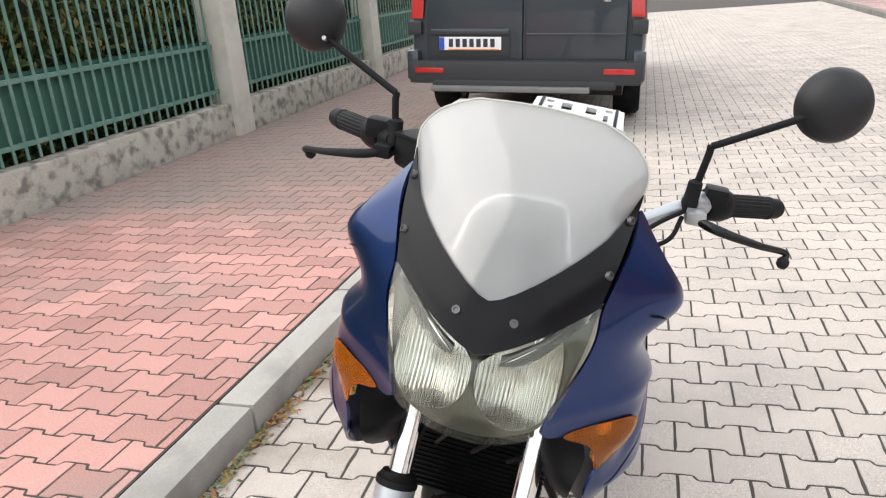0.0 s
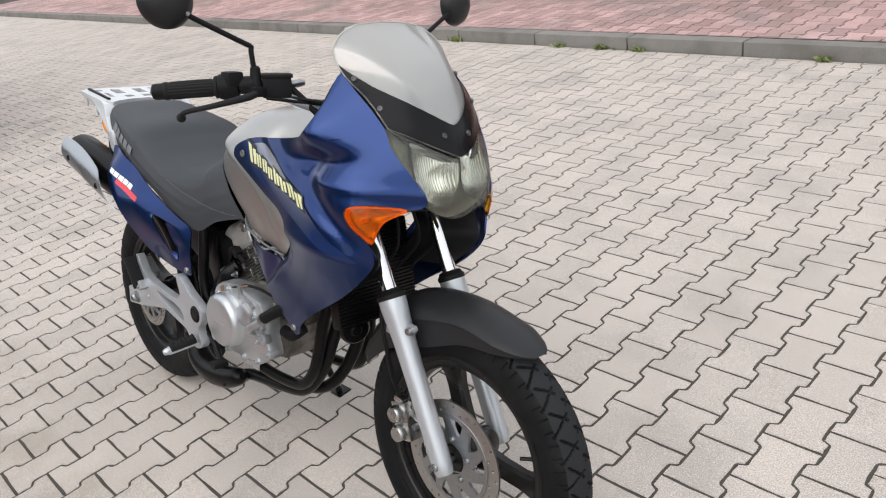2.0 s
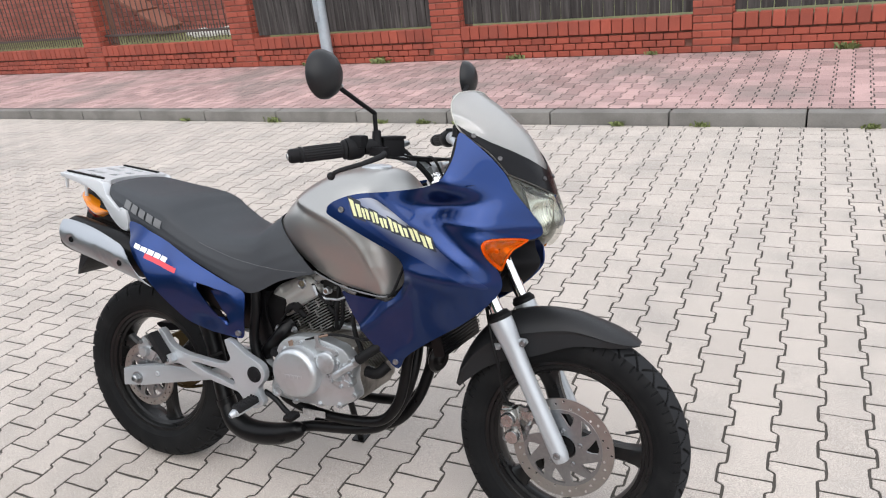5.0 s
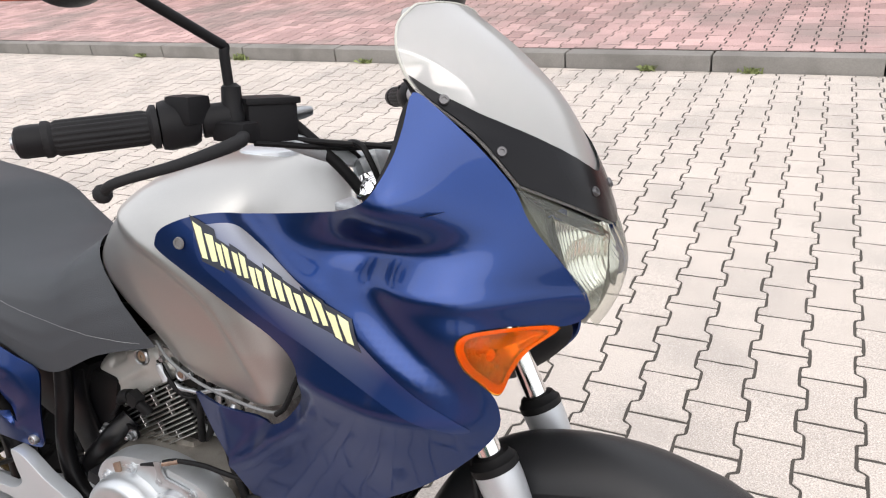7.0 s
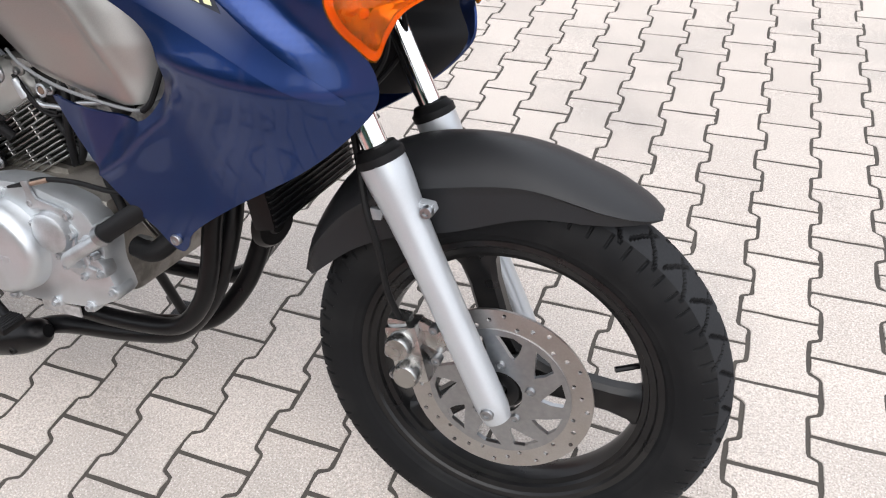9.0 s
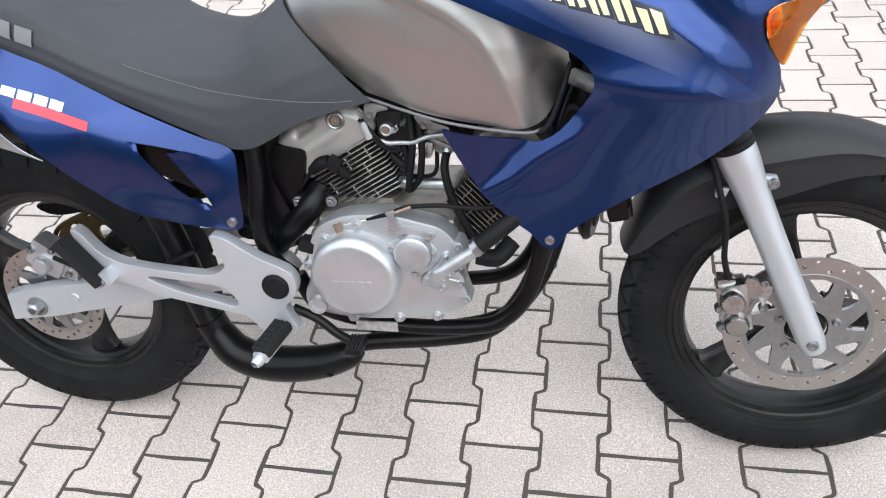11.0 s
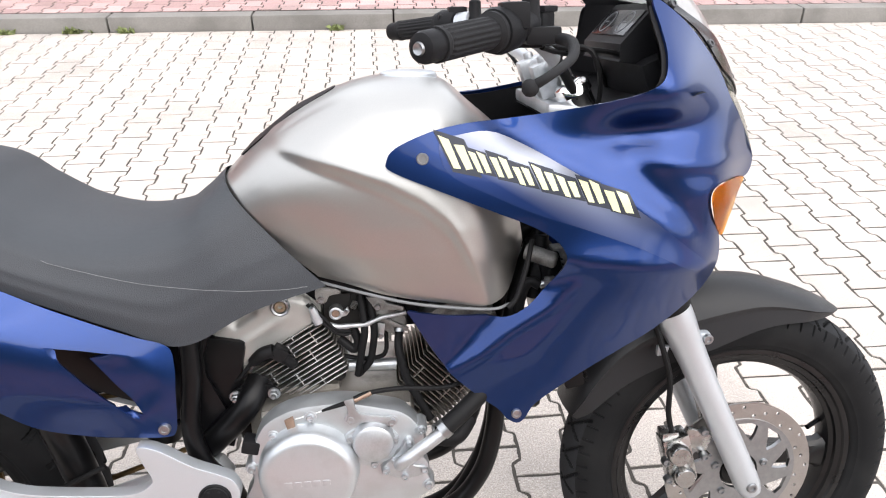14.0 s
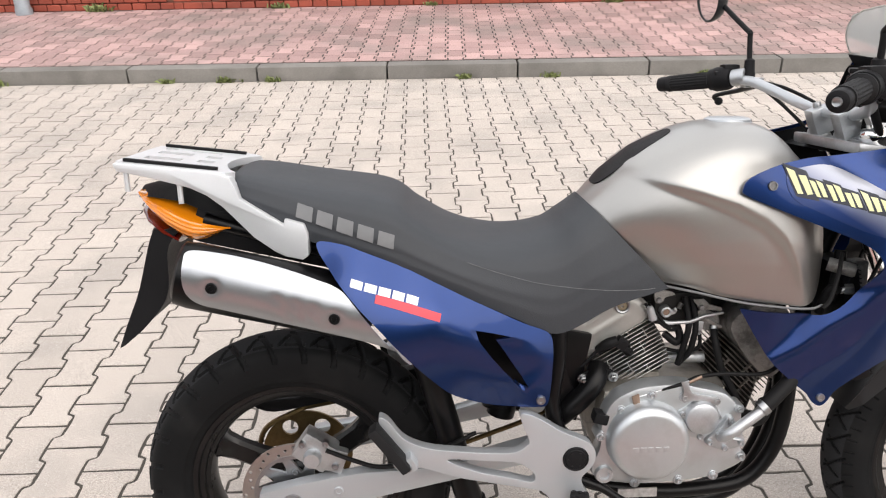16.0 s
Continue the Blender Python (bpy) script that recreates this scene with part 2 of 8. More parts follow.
RED_STUFF = mat("red_concrete_paver_far", (0.47, 0.255, 0.222), 0.86, 0.0, 0.22, 0.9, 0.5, 190, bump=0.9, bump_scale=260, random="island", shift=0.2,
                dirt=(0.25, 0.215, 0.195), dirt_amount=0.8, dirt_scale=0.9)
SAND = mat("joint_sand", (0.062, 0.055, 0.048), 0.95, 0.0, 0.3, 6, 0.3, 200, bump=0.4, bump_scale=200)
RED_FAR = mat("worn_red_paver", (0.42, 0.282, 0.268), 0.88, 0.0, 0.25, 0.8, 0.5, 150, bump=0.9, bump_scale=200, random="object", shift=0.25, dirt=(0.22, 0.19, 0.175), dirt_amount=0.7, dirt_scale=1.1)
RED_FAR_STUFF = mat("worn_red_paver_rest", (0.42, 0.282, 0.268), 0.88, 0.0, 0.25, 0.8, 0.5, 150, bump=0.9, bump_scale=200, random="island", shift=0.25, dirt=(0.22, 0.19, 0.175), dirt_amount=0.7, dirt_scale=1.1)
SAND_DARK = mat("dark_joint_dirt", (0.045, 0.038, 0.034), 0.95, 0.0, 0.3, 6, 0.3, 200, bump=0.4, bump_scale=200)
KERB_FAR = mat("dirty_kerb_concrete", (0.21, 0.20, 0.185), 0.9, 0.0, 0.2, 4, 0.25, 140, bump=0.6, bump_scale=180, random="object", shift=0.07, dirt=(0.11, 0.105, 0.095), dirt_amount=0.5, dirt_scale=3)
POSTGREY = mat("pale_concrete_post", (0.52, 0.50, 0.44), 0.9, 0.0, 0.15, 4, 0.2, 120, bump=0.5, bump_scale=90, dirt=(0.30, 0.29, 0.24), dirt_amount=0.5, dirt_scale=3)
KERB = mat("kerb_concrete", (0.36, 0.345, 0.32), 0.88, 0.0, 0.16, 5, 0.2, 160, bump=0.5, bump_scale=200, random="object", shift=0.08,
           dirt=(0.18, 0.17, 0.155), dirt_amount=0.5, dirt_scale=4)
CONCRETE = mat("weathered_concrete", (0.40, 0.38, 0.33), 0.9, 0.0, 0.25, 6, 0.3, 90, bump=0.9, bump_scale=60, dirt=(0.13, 0.125, 0.11), dirt_amount=0.85, dirt_scale=9)
BRICK = mat("red_clinker_brick", (0.31, 0.072, 0.045), 0.72, 0.0, 0.15, 4, 0.15, 150, bump=0.4, bump_scale=150, random="object", shift=0.16,
            dirt=(0.16, 0.05, 0.04), dirt_amount=0.3, dirt_scale=3)
MORTAR = mat("brick_mortar", (0.20, 0.10, 0.075), 0.95, 0.0, 0.2, 8, 0.2, 150, bump=0.4, bump_scale=150)
BOARD = mat("weathered_fence_board", (0.045, 0.041, 0.039), 0.88, 0.0, 0.5, 3, 0.5, 40, bump=0.6, bump_scale=60, random="object", shift=0.3,
            dirt=(0.15, 0.142, 0.135), dirt_amount=0.4, dirt_scale=2.6, stretch=(9, 9, 0.5))
IRON = mat("brown_painted_iron", (0.07, 0.055, 0.05), 0.6, 0.0, 0.2, 10, 0.1)
GREENIRON = mat("green_painted_iron", (0.10, 0.20, 0.165), 0.55, 0.0, 0.2, 10, 0.1, dirt=(0.2, 0.28, 0.24), dirt_amount=0.4, dirt_scale=8)
GALV = mat("galvanised_steel", (0.36, 0.40, 0.43), 0.55, 0.4, 0.2, 6, 0.15, 60, dirt=(0.25, 0.3, 0.33), dirt_amount=0.5, dirt_scale=4)
LEAF = mat("hedge_leaf", (0.055, 0.085, 0.022), 0.6, 0.0, 0.3, 3, 0.2, random="island", shift=0.45)
LEAF2 = mat("hedge_leaf_ochre", (0.16, 0.13, 0.035), 0.6, 0.0, 0.3, 3, 0.2, random="island", shift=0.4)
WEED = mat("weed_leaf", (0.16, 0.19, 0.07), 0.7, 0.0, 0.2, 3, 0.2, random="island", shift=0.4)
DRYLEAF = mat("dry_leaf", (0.30, 0.14, 0.05), 0.8, 0.0, 0.2, 3, 0.2, random="island", shift=0.4)
BRICK_STUFF = mat("red_house_brick", (0.30, 0.095, 0.075), 0.75, 0.0, 0.15, 4, 0.15, 150, random="island", shift=0.2)
RUSTWOOD = mat("rusty_brown_paint", (0.24, 0.10, 0.07), 0.7)
STONE = mat("pale_garden_stone", (0.50, 0.49, 0.46), 0.9, 0.0, 0.3, 6, 0.3, 60, bump=0.7, bump_scale=40)
GRASS = mat("rough_lawn", (0.16, 0.17, 0.07), 0.95, 0.0, 0.4, 3, 0.4, 60, bump=0.6, bump_scale=60)
GREENSHEET = mat("green_mesh_sheet", (0.03, 0.10, 0.075), 0.7)
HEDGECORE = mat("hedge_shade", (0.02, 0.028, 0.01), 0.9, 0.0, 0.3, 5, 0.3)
PLATEWHITE = mat("white_plate", (0.78, 0.78, 0.78), 0.4)
PLATEBLUE = mat("blue_plate_strip", (0.03, 0.08, 0.40), 0.4)
GREYSTEP = mat("worn_grey_metal", (0.20, 0.20, 0.20), 0.5, 0.5, 0.2, 12, 0.15)
BARPLATE = mat("printed_metal_plate", (0.5, 0.5, 0.5), 0.4, 0.5, 0.6, 90, 0.3)
SOIL = mat("ground_soil", (0.13, 0.125, 0.08), 0.95, 0.0, 0.3, 0.6, 0.3, 20, bump=0.5, bump_scale=30)
VAN = mat("dark_grey_van_paint", (0.035, 0.045, 0.055), 0.35, 0.4, 0.06, 2, 0.05, 600, coat=0.8)
VANPLASTIC = mat("dark_bumper_plastic", (0.03, 0.032, 0.035), 0.55, 0.0, 0.1, 6, 0.1, 300, bump=0.1, bump_scale=500)



def fading(m, origin, normal, width, color):
    """Lets a print fade into a second colour over a width along a direction of the thing."""
    n, l = m.node_tree.nodes, m.node_tree.links
    b = n["Principled BSDF"]
    old = b.inputs["Base Color"].links[0].from_socket
    tc, dot, mp, mix = n.new("ShaderNodeTexCoord"), n.new("ShaderNodeVectorMath"), n.new("ShaderNodeMapRange"), n.new("ShaderNodeMix")
    dot.operation, mix.data_type = "DOT_PRODUCT", "RGBA"
    l.new(tc.outputs["Object"], dot.inputs[0])
    dot.inputs[1].default_value = normal
    k = sum(a * c for a, c in zip(origin, normal))
    mp.inputs["From Min"].default_value, mp.inputs["From Max"].default_value = k - width, k
    l.new(dot.outputs["Value"], mp.inputs["Value"])
    l.new(mp.outputs["Result"], mix.inputs["Factor"])
    mix.inputs["A"].default_value = (*color, 1)
    l.new(old, mix.inputs["B"])
    l.new(mix.outputs["Result"], b.inputs["Base Color"])


fading(FLASH, (0.255, 0, 0.981), (0.525, 0, 0.85), 0.062, (0.013, 0.035, 0.138))
fading(FLASH, (0.30, 0, 0.93), (-0.84, 0, 0.54), 0.21, (0.013, 0.035, 0.138))



def soiled(m, edge, width, color):
    """Brown dirt trodden over the far stretch of the pavement, with an uneven edge."""
    n, l = m.node_tree.nodes, m.node_tree.links
    b = n["Principled BSDF"]
    old = b.inputs["Base Color"].links[0].from_socket
    geo, sep, no, ad, mp, mix = n.new("ShaderNodeNewGeometry"), n.new("ShaderNodeSeparateXYZ"), n.new("ShaderNodeTexNoise"), n.new("ShaderNodeMath"), n.new("ShaderNodeMapRange"), n.new("ShaderNodeMix")
    mix.data_type, ad.operation = "RGBA", "MULTIPLY_ADD"
    no.inputs["Scale"].default_value, no.inputs["Detail"].default_value = 1.2, 6
    l.new(geo.outputs["Position"], sep.inputs[0])
    l.new(geo.outputs["Position"], no.inputs["Vector"])
    l.new(no.outputs["Fac"], ad.inputs[0])
    ad.inputs[1].default_value = 1.2
    l.new(sep.outputs["X"], ad.inputs[2])
    mp.inputs["From Min"].default_value, mp.inputs["From Max"].default_value = edge + 0.6, edge + 0.6 - width
    mp.inputs["To Max"].default_value = 0.85
    l.new(ad.outputs[0], mp.inputs["Value"])
    l.new(mp.outputs["Result"], mix.inputs["Factor"])
    l.new(old, mix.inputs["A"])
    mix.inputs["B"].default_value = (*color, 1)
    l.new(mix.outputs["Result"], b.inputs["Base Color"])


soiled(RED, -1.7, 1.7, (0.20, 0.165, 0.145))
soiled(RED_STUFF, -1.7, 1.7, (0.20, 0.165, 0.145))


def gutter(m, edge, width, color):
    """Brown silt and moss that the rain leaves on the blocks along a kerb, in uneven patches."""
    n, l = m.node_tree.nodes, m.node_tree.links
    b = n["Principled BSDF"]
    old = b.inputs["Base Color"].links[0].from_socket
    geo, sep, no, mp, ramp, mul, mix = n.new("ShaderNodeNewGeometry"), n.new("ShaderNodeSeparateXYZ"), n.new("ShaderNodeTexNoise"), n.new("ShaderNodeMapRange"), n.new("ShaderNodeMapRange"), n.new("ShaderNodeMath"), n.new("ShaderNodeMix")
    mix.data_type, mul.operation = "RGBA", "MULTIPLY"
    no.inputs["Scale"].default_value, no.inputs["Detail"].default_value = 3.2, 7
    l.new(geo.outputs["Position"], sep.inputs[0])
    l.new(geo.outputs["Position"], no.inputs["Vector"])
    mp.inputs["From Min"].default_value, mp.inputs["From Max"].default_value = edge + width, edge
    l.new(sep.outputs["Y"], mp.inputs["Value"])
    ramp.inputs["From Min"].default_value, ramp.inputs["From Max"].default_value = 0.42, 0.68
    l.new(no.outputs["Fac"], ramp.inputs["Value"])
    l.new(mp.outputs["Result"], mul.inputs[0])
    l.new(ramp.outputs["Result"], mul.inputs[1])
    l.new(mul.outputs[0], mix.inputs["Factor"])
    l.new(old, mix.inputs["A"])
    mix.inputs["B"].default_value = (*color, 1)
    l.new(mix.outputs["Result"], b.inputs["Base Color"])


gutter(PAVER, -0.865, 0.55, (0.20, 0.165, 0.12))
gutter(PAVER_STUFF, -0.865, 0.55, (0.20, 0.165, 0.12))

# ---- mesh helpers ----


def link(name, bm, material, parent=None, label="", smooth=40, at=None):
    """One mesh object out of a bmesh."""
    bmesh.ops.recalc_face_normals(bm, faces=bm.faces)
    me = bpy.data.meshes.new(name)
    bm.to_mesh(me)
    bm.free()
    me.materials.append(material)
    if smooth:
        me.shade_smooth()
        me.set_sharp_from_angle(angle=radians(smooth))
    ob = new(name, me)
    if parent:
        ob.parent = parent
    if at is not None:
        ob.matrix_basis = at
    if label:
        tagged(ob, label)
    return ob


def part(name, bm, material, parent, label="", smooth=40):
    return link(name, bm, material, parent, label, smooth)


def thing(name, label, category, m=None, group="", kind=""):
    ob = new(name)
    ob.empty_display_size = 0.1
    if m is not None:
        ob.matrix_basis = m
    return tagged(ob, label, category, group, kind)


def spline(points, count, closed=False):
    """Points evenly through a Catmull-Rom curve."""
    p = np.array(points, float)
    k = len(p)
    spans = k if closed else k - 1
    out = []
    total = count if closed else count - 1
    for i in range(count):
        u = i / total * spans
        j = min(int(u), spans - 1)
        f = u - j
        if closed:
            a, b, c, d = p[(j - 1) % k], p[j % k], p[(j + 1) % k], p[(j + 2) % k]
        else:
            b, c = p[j], p[j + 1]
            a = p[j - 1] if j > 0 else 2 * b - c
            d = p[j + 2] if j + 2 < k else 2 * c - b
        out.append(0.5 * (2 * b + (c - a) * f + (2 * a - 5 * b + 4 * c - d) * f * f + (3 * b - a - 3 * c + d) * f ** 3))
    return np.array(out)


def grid_mesh(rows, close_u=False, close_v=False, cap=False):
    """A bmesh out of rows of points of equal length."""
    bm = bmesh.new()
    vs = [[bm.verts.new(p) for p in row] for row in rows]
    r, c = len(vs), len(vs[0])
    for i in range(r if close_v else r - 1):
        for j in range(c if close_u else c - 1):
            q = (vs[i][j], vs[i][(j + 1) % c], vs[(i + 1) % r][(j + 1) % c], vs[(i + 1) % r][j])
            try:
                bm.faces.new(q)
            except ValueError:
                pass
    if cap:
        for row in (vs[0], vs[-1]):
            try:
                bm.faces.new(row)
            except ValueError:
                pass
    return bm


def join(*bms):
    """Several bmeshes of one part into one."""
    out = bmesh.new()
    for b in bms:
        me = bpy.data.meshes.new("t")
        b.to_mesh(me)
        b.free()
        out.from_mesh(me)
        bpy.data.meshes.remove(me)
    return out


def tube(points, radius, n=12, count=0, cap=True):
    """A round bar along a smooth line; radius may be a list over the given points."""
    p = np.array(points, float)
    count = count or (2 if len(p) == 2 else 6 * len(p))
    path = spline(p, count) if len(p) > 2 else np.linspace(p[0], p[1], count)
    if isinstance(radius, (list, tuple)):
        rr = spline([[v, 0, 0] for v in radius], count)[:, 0] if len(radius) > 2 else np.linspace(radius[0], radius[1], count)
    else:
        rr = [radius] * count
    rows, side = [], None
    for i in range(count):
        d = Vector(path[min(i + 1, count - 1)] - path[max(i - 1, 0)]).normalized()
        if side is None:
            side = d.orthogonal().normalized()
        side = (side - d * side.dot(d)).normalized()
        up = d.cross(side)
        rows.append([Vector(path[i]) + float(rr[i]) * (math.cos(a) * side + math.sin(a) * up) for a in np.linspace(0, 2 * math.pi, n, endpoint=False)])
    return grid_mesh(rows, close_u=True, cap=cap)


def lathe(profile, center, axis=(0, 1, 0), n=48, closed=False):
    """A turned body: profile of (radius, offset along the axis)."""
    ax = Vector(axis).normalized()
    s = Vector((1, 0, 0)) if abs(ax.x) < 0.9 else Vector((0, 0, 1))
    s = (s - ax * s.dot(ax)).normalized()
    t = ax.cross(s)
    c = Vector(center)
    rows = [[c + ax * o + max(r, 1e-5) * (math.cos(a) * s + math.sin(a) * t) for a in np.linspace(0, 2 * math.pi, n, endpoint=False)] for r, o in profile]
    bm = grid_mesh(rows, close_u=True, close_v=closed)
    bmesh.ops.remove_doubles(bm, verts=bm.verts, dist=1e-4)
    return bm


def disc_bolt(p, axis=(0, -1, 0), r=0.008, h=0.004, n=12):
    """A screw head with a socket."""
    return lathe([(0, h * 0.5), (r * 0.45, h * 0.5), (r * 0.5, h), (r * 0.85, h), (r, h * 0.6), (r, -h)], p, axis, n)


def box(center, size, bevel=0.004, rot=None, segments=2):
    bm = bmesh.new()
    bmesh.ops.create_cube(bm, size=1)
    bmesh.ops.scale(bm, vec=size, verts=bm.verts)
    if bevel:
        bmesh.ops.bevel(bm, geom=bm.edges, offset=bevel, segments=segments, affect="EDGES", profile=0.7)
    m = Matrix.Translation(center) @ (rot.to_4x4() if rot is not None else Matrix())
    bmesh.ops.transform(bm, matrix=m, verts=bm.verts)
    return bm


def plate(outline, y0, y1, bevel=0.003, smooth=0, holes=()):
    """A flat plate: an outline in (x, z), from y0 to y1."""
    pts = spline(outline, smooth, True) if smooth else np.array(outline, float)
    bm = bmesh.new()
    f = bm.faces.new([bm.verts.new((x, y0, z)) for x, z in pts])
    for h in holes:
        cut_hole(bm, h, y0)
    faces = list(bm.faces)
    ret = bmesh.ops.extrude_face_region(bm, geom=faces)
    bmesh.ops.translate(bm, vec=(0, y1 - y0, 0), verts=[v for v in ret["geom"] if isinstance(v, bmesh.types.BMVert)])
    if bevel:
        bmesh.ops.recalc_face_normals(bm, faces=bm.faces)
        es = [e for e in bm.edges if len(e.link_faces) == 2 and e.calc_face_angle(0) > 0.9]
        bmesh.ops.bevel(bm, geom=es, offset=bevel, segments=2, affect="EDGES", profile=0.6, clamp_overlap=True)
    return bm


def inside(x, z, poly):
    hit = False
    for (x0, z0), (x1, z1) in zip(poly, poly[1:] + poly[:1]):
        if (z0 > z) != (z1 > z) and x < (x1 - x0) * (z - z0) / (z1 - z0) + x0:
            hit = not hit
    return hit


def cut_hole(bm, poly, y=0.0, axes=(0, 2)):
    """Cuts a polygon (in two axes) out of a sheet."""
    a, b = axes
    for p, q in zip(poly, poly[1:] + poly[:1]):
        co, no = Vector((0, 0, 0)), Vector((0, 0, 0))
        co[a], co[b] = p
        no[a], no[b] = q[1] - p[1], p[0] - q[0]
        bmesh.ops.bisect_plane(bm, geom=bm.verts[:] + bm.edges[:] + bm.faces[:], plane_co=co, plane_no=no, dist=1e-6)
    gone = [f for f in bm.faces if inside(f.calc_center_median()[a], f.calc_center_median()[b], poly)]
    bmesh.ops.delete(bm, geom=gone, context="FACES")


def blend(controls, ease=2e-4):
    """A smooth height over a plane through control points (u, v, height): thin-plate interpolation."""
    c = np.array(controls, float)
    p, h = c[:, :2], c[:, 2]

    def kern(r2):
        return np.where(r2 > 1e-12, r2 * np.log(np.maximum(r2, 1e-12)), 0.0)

    k = len(p)
    a = np.zeros((k + 3, k + 3))
    a[:k, :k] = kern(((p[:, None] - p[None]) ** 2).sum(-1)) + np.eye(k) * ease
    a[:k, k], a[:k, k + 1:k + 3] = 1, p
    a[k, :k], a[k + 1:k + 3, :k] = 1, p.T
    w = np.linalg.solve(a, np.r_[h, 0, 0, 0])
    return lambda u, v: float(kern(((p - (u, v)) ** 2).sum(-1)) @ w[:k] + w[k] + w[k + 1] * u + w[k + 2] * v)


def shell(outline, height, thick=0.004, step=0.02, axes=(0, 2), out=1, sign=-1.0, count=0, holes=()):
    """A thin moulded panel: an outline in two axes, its third coordinate sign * height(u, v)."""
    a, b = axes
    pts = spline(outline, count, True) if count else np.array(outline, float)
    bm = bmesh.new()

    def place(u, v, w=0.0):
        co = [0.0, 0.0, 0.0]
        co[a], co[b], co[out] = u, v, w
        return co

    bm.faces.new([bm.verts.new(place(u, v)) for u, v in pts])
    lo, hi = pts.min(0), pts.max(0)
    for axis, k in ((a, 0), (b, 1)):
        no = [0.0, 0.0, 0.0]
        no[axis] = 1.0
        for c in np.arange(lo[k] + step * 0.5, hi[k], step):
            co = [0.0, 0.0, 0.0]
            co[axis] = c
            bmesh.ops.bisect_plane(bm, geom=bm.verts[:] + bm.edges[:] + bm.faces[:], plane_co=co, plane_no=no, dist=1e-6)
    for h in holes:
        cut_hole(bm, h, axes=axes)
    for v in bm.verts:
        v.co[out] = sign * height(v.co[a], v.co[b])
    bmesh.ops.recalc_face_normals(bm, faces=bm.faces)
    if sum(f.normal[out] * f.calc_area() for f in bm.faces) * sign < 0:
        bmesh.ops.reverse_faces(bm, faces=bm.faces)
    if thick:
        bmesh.ops.solidify(bm, geom=bm.faces[:], thickness=thick)
    return bm


def grid_free(outline, height, step=0.010, count=96):
    """A single thin sheet facing forwards: an outline in (y, z), its x from height(y, z)."""
    bm = shell(outline, height, 0.0, step, axes=(1, 2), out=0, sign=1, count=count)
    return bm


def mirrored(bm):
    b = bm.copy()
    bmesh.ops.scale(b, vec=(1, -1, 1), verts=b.verts)
    bmesh.ops.reverse_faces(b, faces=b.faces)
    return b


def loft(sections, widths, shape, rows=40, cols=24, extra=None):
    """A body lofted along sections (top x, z, bottom x, z) with half widths; shape: (s, share of the half width) from top to bottom. Both sides."""
    sec = spline([(*t, *b) for t, b in sections], rows)
    wid = spline([(w, 0, 0) for w in widths], rows)[:, 0]
    sh = np.array(shape, float)
    ss = np.linspace(0, 1, cols)
    g = np.interp(ss, sh[:, 0], sh[:, 1])
    g = np.convolve(np.pad(g, 1, mode="edge"), [0.2, 0.6, 0.2], "valid")
    g[0] = 0
    out = []
    for (tx, tz, bx, bz), w in zip(sec, wid):
        half = []
        for s, k in zip(ss, g):
            x, z, y = tx + (bx - tx) * s, tz + (bz - tz) * s, w * k
            if extra:
                y += extra(x, z, s) * min(1, k * 1.2)
            half.append((x, y, z))
        out.append([(x, -y, z) for x, y, z in half[::-1]] + half[1:])
    return out

# ---- the motorcycle, leaning on its side stand ----
bike = thing("motorcycle", "blue and silver touring motorcycle leaning on its side stand", "motorcycle",
             pose(0.0, -0.015, 0, -13.4, 0, 2.6))
FA, RA = Vector((0.729, 0, 0.317)), Vector((-0.727, 0, 0.322))


def circle(cx, cz, r, n=12, a0=0.0):
    return [(cx + r * math.cos(a0 + 2 * math.pi * i / n), cz + r * math.sin(a0 + 2 * math.pi * i / n)) for i in range(n)]


def holed(outer, holes, y0, y1, axes=(0, 2), out=1):
    """A flat plate with holes right through it."""
    bm = bmesh.new()
    for loop in (outer, *holes):
        vs = []
        for u, v in loop:
            co = [0.0, 0.0, 0.0]
            co[axes[0]], co[axes[1]], co[out] = u, v, y0
            vs.append(bm.verts.new(co))
        for p, q in zip(vs, vs[1:] + vs[:1]):
            bm.edges.new((p, q))
    bmesh.ops.triangle_fill(bm, use_beauty=True, use_dissolve=False, edges=bm.edges[:])
    ret = bmesh.ops.extrude_face_region(bm, geom=bm.faces[:])
    d = [0.0, 0.0, 0.0]
    d[out] = y1 - y0
    bmesh.ops.translate(bm, vec=d, verts=[v for v in ret["geom"] if isinstance(v, bmesh.types.BMVert)])
    return bm


